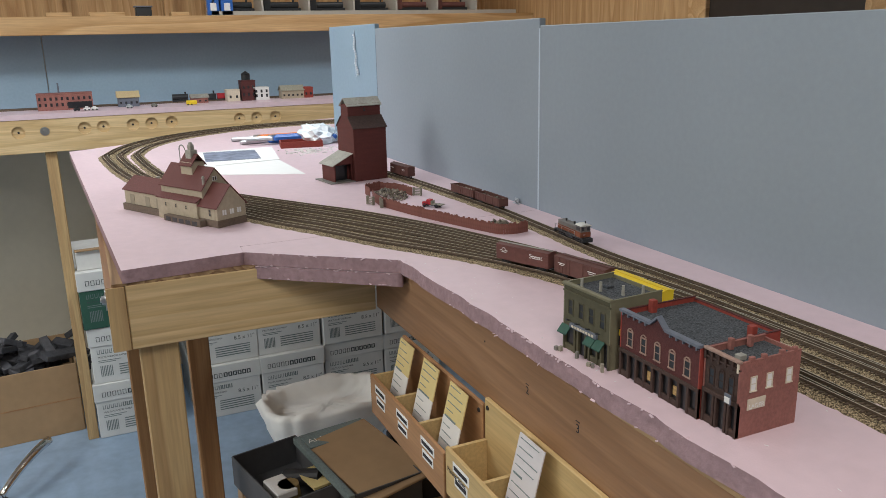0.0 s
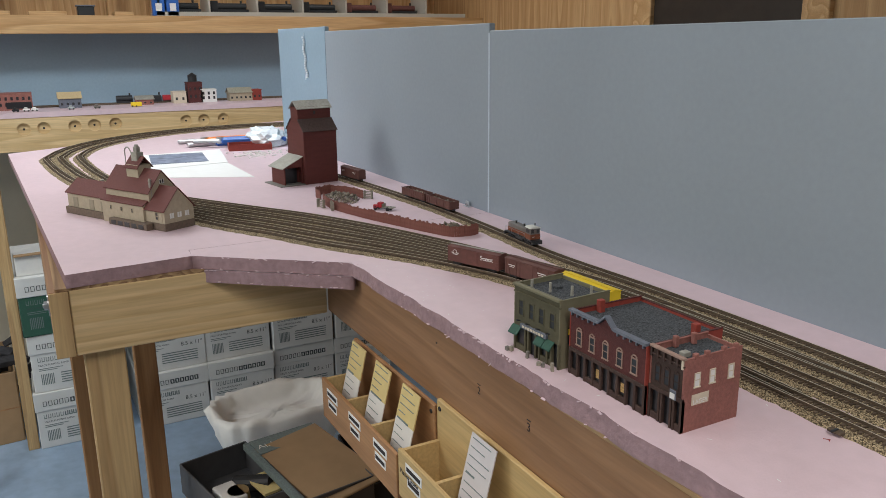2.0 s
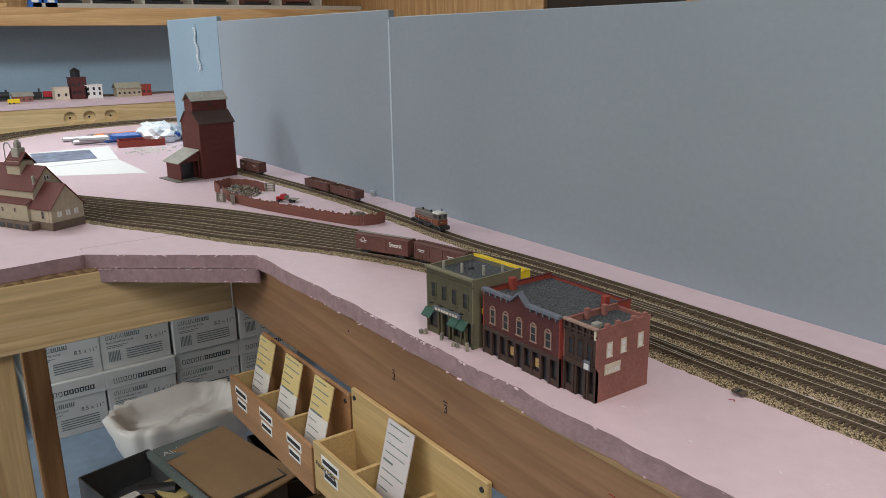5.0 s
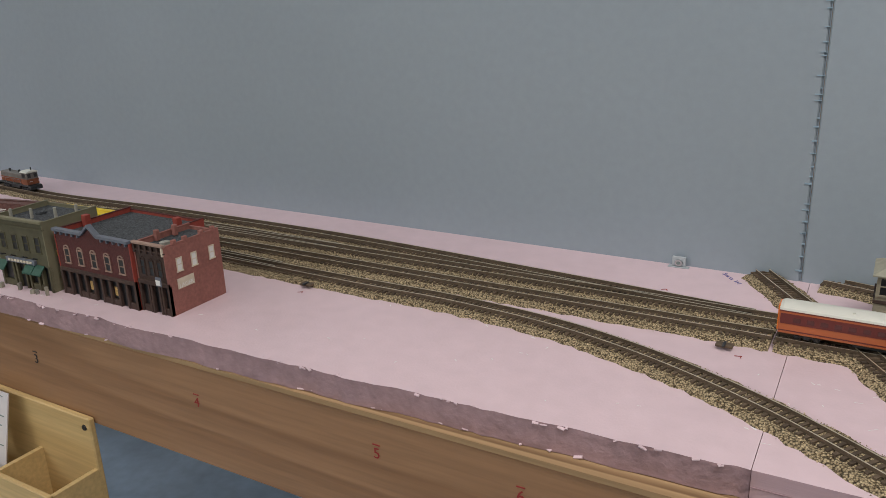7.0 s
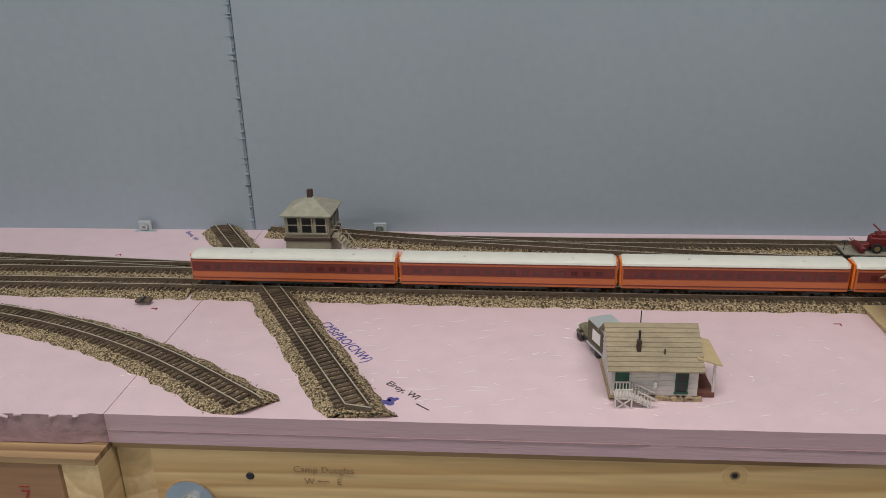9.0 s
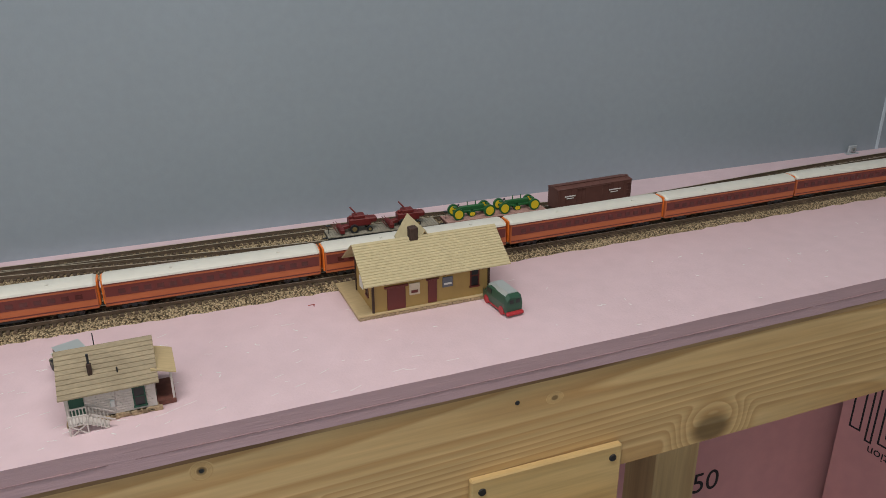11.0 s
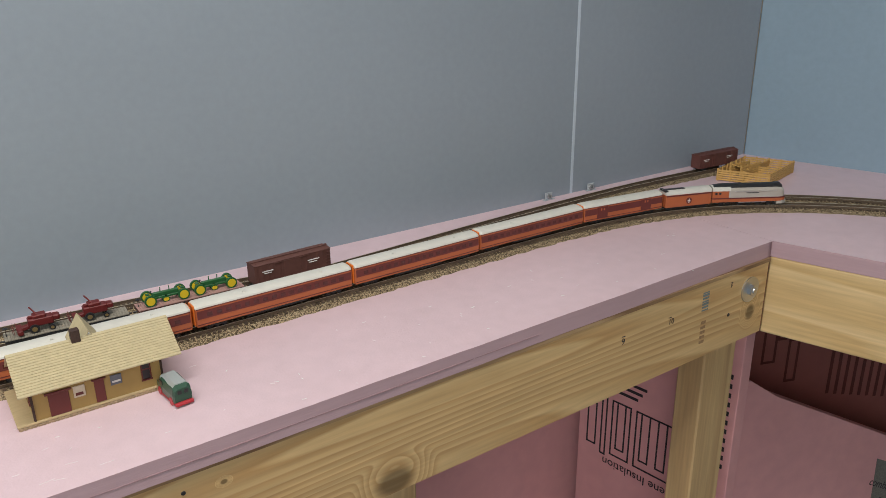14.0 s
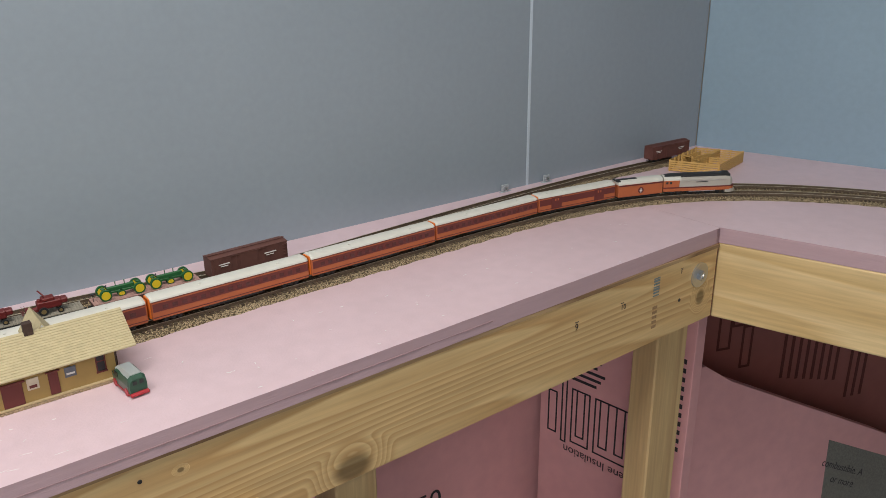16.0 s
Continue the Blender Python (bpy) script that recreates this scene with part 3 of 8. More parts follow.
# crossing line and the rear siding
model_track([(-0.031, 0.733), (0.064, 0.585), (0.156, 0.434), (0.1588, 0.4295)], "crossing line cut off at the bench edge", raise_z=0.0006)
model_track([(0.02, 0.733), (0.10, 0.714), (0.2, 0.697), (0.32, 0.681), (0.5, 0.661), (0.7, 0.658), (0.85, 0.668), (1.07, 0.687), (1.3, 0.697), (1.50, 0.690)], "rear siding track with tan ballast")
model_track([(0.18, 0.701), (0.3, 0.699), (0.45, 0.700), (0.62, 0.694), (0.78, 0.674)], "rear passing track with tan ballast")
model_track([(-2.0, 0.60), (-1.695, 0.642), (-1.45, 0.660), (-1.24, 0.668), (-1.05, 0.662), (-0.9, 0.655), (-0.7, 0.664), (-0.45, 0.664), (-0.2, 0.648), (-0.02, 0.633)], "siding track behind the yard")

# ---- more materials ----
M["brick"] = material("red_brick", (0.285, 0.118, 0.098), 0.75, var=0.18, scale=350, coarse=0.15, coarse_scale=40, bump=0.3, bump_scale=900)
M["brick_dark"] = material("dark_red_brick", (0.085, 0.022, 0.021), 0.7, var=0.2, scale=350, bump=0.3, bump_scale=900)
M["brick_brown"] = material("brown_brick", (0.055, 0.032, 0.026), 0.75, var=0.2, scale=350, bump=0.3, bump_scale=900)
M["brick_bright"] = material("bright_red_brick", (0.26, 0.045, 0.032), 0.65, var=0.15, scale=350)
M["olive"] = material("olive_plaster", (0.088, 0.080, 0.047), 0.7, var=0.15, scale=150)
M["olive_pale"] = material("pale_olive_plaster", (0.172, 0.160, 0.102), 0.7, var=0.1, scale=120)
M["tar"] = material("grey_tar_roof", (0.060, 0.066, 0.074), 0.95, var=0.9, scale=620, bump=0.5, bump_scale=1200)
M["slate_trim"] = material("slate_blue_trim", (0.13, 0.145, 0.18), 0.6, var=0.12, scale=200)
M["cream_trim"] = material("cream_trim", (0.60, 0.53, 0.42), 0.6, var=0.1, scale=200)
M["green_awning"] = material("green_awning", (0.02, 0.075, 0.052), 0.6, var=0.15, scale=200)
M["glass_dark"] = material("dark_window", (0.014, 0.015, 0.018), 0.30, var=0.2, scale=60, spec=0.6)
M["glass_warm"] = material("lit_curtained_window", (0.45, 0.30, 0.12), 0.4, var=0.5, scale=500)
M["creamery_wall"] = material("cream_siding", (0.40, 0.345, 0.255), 0.7, var=0.1, scale=150)
M["stone_brown"] = material("brown_stained_base", (0.15, 0.112, 0.085), 0.8, var=0.2, scale=260, bump=0.3, bump_scale=500)
M["photo_blue"] = material("grey_blue_print", (0.19, 0.22, 0.30), 0.5, var=0.5, scale=45)
M["stone_grey"] = material("grey_foundation", (0.19, 0.18, 0.16), 0.85, var=0.25, scale=300, bump=0.4, bump_scale=500)
M["shingle_red"] = material("brown_red_shingles", (0.135, 0.045, 0.04), 0.75, var=0.2, scale=250, stretch=(1, 1, 4), bump=0.3, bump_scale=300)
M["elev_red"] = material("barn_red_siding", (0.105, 0.026, 0.021), 0.7, var=0.12, scale=200, stretch=(1, 1, 5), coarse=0.1, coarse_scale=30)
M["tin"] = material("weathered_tin_roof", (0.34, 0.33, 0.29), 0.55, 0.2, var=0.15, scale=200, coarse=0.12, coarse_scale=40)
M["fence"] = material("rusty_fence_boards", (0.16, 0.062, 0.048), 0.8, var=0.3, scale=200, island=0.3)
M["scrap"] = material("mixed_scrap", (0.22, 0.19, 0.15), 0.7, 0.2, var=0.4, scale=300, island=0.6)
M["shake"] = material("tan_shakes", (0.32, 0.265, 0.18), 0.8, var=0.15, scale=300, stretch=(1, 4, 1), coarse=0.15, coarse_scale=40, island=0.12)
M["siding_white"] = material("weathered_white_siding", (0.55, 0.51, 0.49), 0.7, var=0.08, scale=150)
M["stone_tan"] = material("tan_stone", (0.36, 0.27, 0.17), 0.8, var=0.3, scale=400, bump=0.5, bump_scale=500, island=0.3)
M["ochre"] = material("ochre_wall", (0.36, 0.245, 0.085), 0.65, var=0.06, scale=100)
M["depot_roof"] = material("cream_shingles", (0.50, 0.43, 0.265), 0.7, var=0.08, scale=200, island=0.08)
M["plank"] = material("tan_platform", (0.50, 0.39, 0.22), 0.7, var=0.1, scale=100, stretch=(1, 6, 1))
M["tower_tan"] = material("grey_tan_siding", (0.29, 0.255, 0.19), 0.7, var=0.1, scale=150)
M["tower_roof"] = material("grey_shingles", (0.30, 0.29, 0.23), 0.75, var=0.15, scale=200)
M["tractor_green"] = material("tractor_green", (0.022, 0.12, 0.04), 0.4, var=0.1)
M["combine_red"] = material("farm_red", (0.14, 0.018, 0.018), 0.5, var=0.15)
M["van_green"] = material("dark_green_paint", (0.03, 0.085, 0.055), 0.3, var=0.1)
M["silver"] = material("silver_paint", (0.55, 0.60, 0.60), 0.3, 0.5, var=0.05)
M["red_paint"] = material("red_paint", (0.42, 0.03, 0.04), 0.4, var=0.1)
M["deck_wood"] = material("weathered_deck", (0.27, 0.25, 0.20), 0.8, var=0.25, scale=200, stretch=(8, 1, 1))
M["deck_pink"] = material("rose_deck", (0.42, 0.25, 0.22), 0.7, var=0.15, scale=200, stretch=(8, 1, 1))
M["pen_wood"] = material("honey_pen_boards", (0.50, 0.31, 0.10), 0.6, var=0.15, scale=200, island=0.2)
M["carton"] = material("white_carton", (0.66, 0.67, 0.66), 0.6, var=0.04, scale=20, coarse=0.05)
M["carton_green"] = material("green_print", (0.03, 0.10, 0.07), 0.6, var=0.05)
M["print_grey"] = material("grey_print", (0.16, 0.20, 0.20), 0.7, var=0.2, scale=200)
M["print_dark"] = material("dark_carton_print", (0.06, 0.075, 0.08), 0.7, var=0.15, scale=200)
M["card_brown"] = material("brown_cardboard", (0.37, 0.24, 0.13), 0.75, var=0.06, scale=30, coarse=0.08, coarse_scale=6)
M["card_grey"] = material("grey_print_cardboard", (0.09, 0.09, 0.095), 0.6, var=0.1)
M["elev_roof"] = material("dark_brown_shingles", (0.085, 0.055, 0.048), 0.75, var=0.25, scale=250, bump=0.3, bump_scale=300)
M["pencil_brown"] = material("brown_pencil", (0.30, 0.19, 0.10), 0.8, var=0.3, scale=300)
M["liner"] = material("white_bin_liner", (0.86, 0.85, 0.82), 0.4, var=0.05, scale=20)
M["card_yellow"] = material("yellow_card", (0.62, 0.49, 0.22), 0.7, var=0.05)
M["card_white"] = material("white_card", (0.68, 0.66, 0.63), 0.7, var=0.04)
M["card_purple"] = material("grey_card", (0.60, 0.57, 0.58), 0.7, var=0.04)
M["pink_board"] = material("pink_insulation", (0.68, 0.345, 0.35), 0.5, var=0.05, scale=40, coarse=0.08, coarse_scale=4)
M["arch_stone"] = material("brown_stone_trim", (0.31, 0.205, 0.165), 0.7, var=0.15, scale=200)
M["red_print"] = material("dark_red_print", (0.10, 0.022, 0.02), 0.6, var=0.1)
# pink insulation standing in shade, which is put into this dark red
M["red_board"] = material("shaded_pink_insulation", (0.27, 0.088, 0.078), 0.4, var=0.08, scale=30, coarse=0.1, coarse_scale=5)
M["offcut"] = material("grey_foam_offcuts", (0.075, 0.075, 0.085), 0.8, var=0.25, scale=60, island=0.4)
M["chrome"] = material("chrome", (0.75, 0.75, 0.75), 0.08, 1.0, var=0.03)
M["tape_blue"] = material("blue_plastic", (0.03, 0.12, 0.42), 0.35, var=0.05)
M["tool_orange"] = material("orange_plastic", (0.75, 0.20, 0.03), 0.35, var=0.05)
M["clear"] = material("clear_plastic", (0.75, 0.80, 0.84), 0.12, var=0.08, scale=60, spec=0.8)
M["brass"] = material("dull_brass", (0.45, 0.33, 0.15), 0.4, 0.7, var=0.2)
M["roof_black"] = material("black_roof", (0.035, 0.034, 0.033), 0.6, var=0.2, scale=150)
M["maroon_glass"] = material("maroon_tinted_window", (0.085, 0.022, 0.019), 0.2, var=0.2, scale=60, spec=0.6)
M["orange_worn"] = material("worn_orange", (0.20, 0.062, 0.028), 0.6, var=0.3, scale=150)
M["grey_worn"] = material("worn_grey", (0.15, 0.14, 0.13), 0.6, var=0.2, scale=150)
M["door_dark"] = material("unlit_doorway", (0.03, 0.022, 0.017), 0.4, var=0.2, scale=20)


def writing(text, size, m, mat, parent=None, name="writing", depth=0.0001, label=""):
    cu = bpy.data.curves.new(name, "FONT")
    cu.body, cu.size, cu.extrude = text, size, depth
    tmp = bpy.data.objects.new("tmp", cu)
    me = bpy.data.meshes.new_from_object(tmp)
    bpy.data.objects.remove(tmp)
    bpy.data.curves.remove(cu)
    me.name = name
    me.materials.append(M[mat])
    ob = new(name, me)
    ob.parent = parent
    ob.matrix_basis = m
    if label:
        ob["label"] = label
    return ob


def bars(rows, m, mat, parent, name="print"):
    """Plain bars (x0, x1, z0, z1) on a face whose plane is local x-z, facing -y."""
    bm = bmesh.new()
    for x0, x1, z0, z1 in rows:
        add_box(bm, x0, x1, -0.0002, 0.0002, z0, z1)
    bmesh.ops.transform(bm, matrix=m, verts=bm.verts[:])
    return part(name, bm, mat, parent)


def along(path, s, z=TR):
    """The pose on a track, s metres along it, x pointing on along the path."""
    i = max(0, min(len(path) - 2, int(s / 0.004)))
    a, b = path[i], path[i + 1]
    lo, hi = path[max(0, i - 6)], path[min(len(path) - 1, i + 7)]
    p = a.lerp(b, s / 0.004 - i)
    d = hi - lo
    return Matrix.Translation((p.x, p.y, z)) @ Matrix.Rotation(math.atan2(d.y, d.x), 4, "Z")


def s_at_x(path, x):
    return min(range(len(path)), key=lambda i: abs(path[i].x - x)) * 0.004


# ---- rolling stock ----


def wheelset(parent, xs, r=0.0026, half=0.0045, mat="loco_black"):
    for x in xs:
        bm = bmesh.new()
        for s in (-1, 1):
            add_cyl(bm, r, r, 0.0012, pose(x, s * half - 0.0006, r, -90), 12)
        add_cyl(bm, 0.0006, 0.0006, 2 * half, pose(x, -half, r, -90), 6)
        part("wheelset", bm, mat, parent)


def truck_frames(parent, xs, mat="loco_black", length=0.016, half=0.0058):
    for x in xs:
        bm = bmesh.new()
        for s in (-1, 1):
            y = s * half
            add_box(bm, x - length / 2, x + length / 2, y - 0.0007, y + 0.0007, 0.0024, 0.0040, 0.0003)
            add_box(bm, x - 0.002, x + 0.002, y - 0.001, y + 0.001, 0.0014, 0.0046, 0.0003)
            for q in (-1, 1):
                add_box(bm, x + q * length * 0.36 - 0.0014, x + q * length * 0.36 + 0.0014, y - 0.001, y + 0.001, 0.0014, 0.0042, 0.0004)
        add_box(bm, x - 0.002, x + 0.002, -half, half, 0.0030, 0.0056)
        part("truck_frame", bm, mat, parent)
        wheelset(parent, (x - length * 0.36, x + length * 0.36), half=half - 0.0013)


def couplers(parent, half):
    for s in (-1, 1):
        part("coupler", box(s * half - 0.0035, s * half + 0.0035, -0.0007, 0.0007, 0.0036, 0.0050, 0.0002), "loco_black", parent)


def rounded_section(w, h0, h1, round_r, n=5):
    """Half-round roofed section: list of (y, z) from one side's bottom to the other's."""
    pts = [(-w, h0), (-w, h1)]
    for i in range(1, 2 * n):
        a = math.pi * (1 - i / (2 * n))
        pts.append((w * math.cos(a), h1 + round_r * math.sin(a)))
    pts += [(w, h1), (w, h0)]
    return pts


def add_loft(bm, sections, mi=0, close=True):
    rings = [[bm.verts.new((x, y, z)) for y, z in pts] for x, pts in sections]
    for a, b in zip(rings, rings[1:]):
        n = len(a)
        for k in range(n):
            bm.faces.new((a[k], a[(k + 1) % n], b[(k + 1) % n], b[k])).material_index = mi
    if close:
        bm.faces.new(rings[0][::-1]).material_index = mi
        bm.faces.new(rings[-1]).material_index = mi
    bmesh.ops.recalc_face_normals(bm, faces=bm.faces[:])


def passenger_car(m, windows=True, vents=4, L=0.155):
    W = 0.0093
    o = thing("passenger_car", m, "orange and maroon streamlined passenger car with pale roof on rails", "model train car", "streamliner cars")
    h = L / 2
    part("body", box(-h, h, -W, W, 0.0052, 0.0225, 0.0005), "orange", o)
    part("letter_band", box(-h + 0.001, h - 0.001, -W - 0.0003, W + 0.0003, 0.0128, 0.0204), "maroon", o, "dark maroon window band")
    for z in (0.0072, 0.0218):
        part("stripe", box(-h + 0.0005, h - 0.0005, -W - 0.0002, W + 0.0002, z, z + 0.0008), "maroon", o)
    bm = bmesh.new()
    add_loft(bm, [(x, rounded_section(w, 0.0222, 0.0228, r)) for x, w, r in ((-h, W * 0.9, 0.0030), (-h + 0.002, W * 1.01, 0.0042), (h - 0.002, W * 1.01, 0.0042), (h, W * 0.9, 0.0030))])
    roof = part("roof", bm, "roof_pale", o, "pale grey rounded roof", smooth=False)
    for k in range(vents):
        x = -h + L * (k + 0.6) / vents
        part("roof_vent", box(x - 0.001, x + 0.001, -0.0055, -0.004, 0.0255, 0.0272, 0.0002), "roof_pale", roof)
    if windows:
        n = 16
        for k in range(n):
            x = -h + 0.012 + (L - 0.024) * k / (n - 1)
            part("window", box(x - 0.0024, x + 0.0024, -W - 0.0005, W + 0.0005, 0.0145, 0.0178), "maroon_glass", o)
    else:
        for x in (-0.034, 0.034):
            part("baggage_door", box(x - 0.008, x + 0.008, -W - 0.0006, W + 0.0006, 0.0070, 0.0212, 0.0002), "maroon", o)
            for q in (-0.002, 0.002):
                part("door_window", box(x + q - 0.0009, x + q + 0.0009, -W - 0.0009, W + 0.0009, 0.0170, 0.0196), "orange", o)
    for s in (-1, 1):
        part("diaphragm", box(s * h - 0.0012, s * h + 0.0012, -0.0062, 0.0062, 0.0060, 0.0250, 0.0004), "tool_orange", o, "bright orange end diaphragm")
    part("underframe", box(-0.030, 0.030, -0.0070, 0.0070, 0.0022, 0.0052, 0.0006), "loco_black", o, "black underframe boxes")
    truck_frames(o, (-h + 0.019, h - 0.019), length=0.018)
    couplers(o, h)
    return o


def tender(m):
    L, W = 0.066, 0.0095
    o = thing("tender", m, "orange and grey streamlined tender with round emblem", "model tender")
    h = L / 2
    part("body", box(-h, h, -W, W, 0.0052, 0.0218, 0.0005), "orange", o)
    part("stripe", box(-h + 0.0004, h - 0.0004, -W - 0.0003, W + 0.0003, 0.0195, 0.0212), "maroon", o)
    bm = bmesh.new()
    add_loft(bm, [(x, rounded_section(W * 1.01, 0.0215, 0.0225, r)) for x, r in ((-h, 0.0048), (h, 0.0048))])
    part("roof", bm, "roof_pale", o, "pale grey rounded top")
    part("coal_hatch", box(-h + 0.0005, -h + 0.030, -0.0035, 0.0015, 0.0262, 0.0278, 0.0003), "loco_black", o)
    part("coal_bunker", box(-h - 0.0004, -h + 0.004, -0.0075, 0.0075, 0.0250, 0.0272, 0.0005), "loco_black", o)
    bm = bmesh.new()
    for s in (-1, 1):
        add_cyl(bm, 0.0042, 0.0042, 0.0003, pose(0, s * W + (0.0 if s > 0 else -0.0003), 0.0125, -90), 20)
    part("emblem", bm, "maroon", o, "round maroon emblem with pale figure shape")
    bm = bmesh.new()
    for s in (-1, 1):
        add_box(bm, -0.0018, 0.0018, s * (W + 0.0004) - 0.0002, s * (W + 0.0004) + 0.0002, 0.0118, 0.0130, m=pose(0, 0, 0, 0, 0, 0))
        add_box(bm, -0.0005, 0.0007, s * (W + 0.0004) - 0.0002, s * (W + 0.0004) + 0.0002, 0.0095, 0.0152)
    part("emblem_shape", bm, "white", o)
    part("frame", box(-h + 0.002, h - 0.002, -0.0068, 0.0068, 0.0030, 0.0054), "loco_black", o)
    truck_frames(o, (-h + 0.014, h - 0.014), length=0.019)
    couplers(o, h)
    return o


def streamlined_engine(m):
    L, W = 0.098, 0.0093
    o = thing("streamlined_engine", m, "grey and orange streamlined steam engine with black boiler top", "model engine")
    h = L / 2
    # shroud with rounded nose (front at +x)
    secs = []
    for x, w, top in ((-h + 0.022, 1.0, 0.0), (h - 0.012, 1.0, 0.0), (h - 0.006, 0.92, -0.0006), (h - 0.0025, 0.72, -0.0022), (h - 0.0005, 0.42, -0.0045)):
        secs.append((x, rounded_section(W * w, 0.0108, 0.0200 + top, 0.0056 + top * 0.4)))
    bm = bmesh.new()
    add_loft(bm, secs)
    part("shroud", bm, "loco_grey", o, "grey rounded streamlined shroud")
    secs = []
    for x, w in ((-h, 1.0), (h - 0.012, 1.0), (h - 0.004, 0.9), (h - 0.0008, 0.70), (h + 0.0012, 0.42)):
        secs.append((x, [(-W * w * 1.01, 0.0058), (-W * w * 1.01, 0.0112), (W * w * 1.01, 0.0112), (W * w * 1.01, 0.0058)]))
    bm = bmesh.new()
    add_loft(bm, secs)
    part("running_board", bm, "orange", o, "orange lower skirt")
    secs = [(x, [(-W * w * 1.03, 0.0100), (-W * w * 1.03, 0.0116), (W * w * 1.03, 0.0116), (W * w * 1.03, 0.0100)]) for x, w in ((-h, 1.0), (h - 0.012, 1.0), (h - 0.004, 0.9), (h - 0.0008, 0.70), (h + 0.0016, 0.42))]
    bm = bmesh.new()
    add_loft(bm, secs)
    part("stripe", bm, "maroon", o)
    secs = [(x, [(-W * w, 0.0020), (-W * w, 0.0066), (W * w, 0.0066), (W * w, 0.0020)]) for x, w in ((h - 0.012, 0.98), (h - 0.004, 0.92), (h + 0.0022, 0.5))]
    bm = bmesh.new()
    add_loft(bm, secs)
    part("pilot", bm, "loco_grey", o, "grey rounded pilot")
    part("cab", box(-h, -h + 0.0225, -W, W, 0.0108, 0.0222, 0.0006), "orange", o, "orange cab side")
    bm = bmesh.new()
    add_loft(bm, [(-h, rounded_section(W * 1.01, 0.0205, 0.0215, 0.0052)), (-h + 0.024, rounded_section(W * 1.01, 0.0205, 0.0215, 0.0052))])
    part("cab_roof", bm, "roof_pale", o)
    for x in (-h + 0.005, -h + 0.010):
        part("cab_window", box(x - 0.0015, x + 0.0015, -W - 0.0003, W + 0.0003, 0.0160, 0.0190), "glass_dark", o)
    bm = bmesh.new()
    add_loft(bm, [(x, rounded_section(0.0062, 0.0235, 0.0252, r)) for x, r in ((-h + 0.002, 0.0012), (-h + 0.012, 0.0034), (h - 0.012, 0.0034), (h - 0.0055, 0.0020))])
    part("boiler_top", bm, "loco_black", o, "black ribbed boiler top")
    part("smoke_stack", box(h - 0.015, h - 0.007, -0.003, 0.003, 0.0272, 0.0290, 0.0005), "loco_black", o)
    for s in (-1, 1):
        part("wing_emblem", box(-0.004, 0.012, s * W - 0.0004, s * W + 0.0004, 0.0172, 0.0182, 0.0002), "loco_black", o)
        part("handrail", box(-0.02, h - 0.014, s * (W + 0.0004) - 0.0002, s * (W + 0.0004) + 0.0002, 0.0196, 0.0200), "steel", o)
    for x in (-0.010, 0.002, 0.014):
        bm = bmesh.new()
        for s in (-1, 1):
            add_cyl(bm, 0.0052, 0.0052, 0.0012, pose(x, s * 0.0050 - 0.0006, 0.0052, -90), 16)
        part("driving_wheel", bm, "loco_black", o)
    for s in (-1, 1):
        part("side_rod", box(-0.012, 0.024, s * 0.0064 - 0.0003, s * 0.0064 + 0.0003, 0.0040, 0.0049), "steel", o)
    wheelset(o, (0.028, 0.037, -0.026, -0.035), 0.0034, 0.0050)
    part("frame", box(-h + 0.004, h - 0.008, -0.0045, 0.0045, 0.0030, 0.0060), "loco_black", o)
    return o


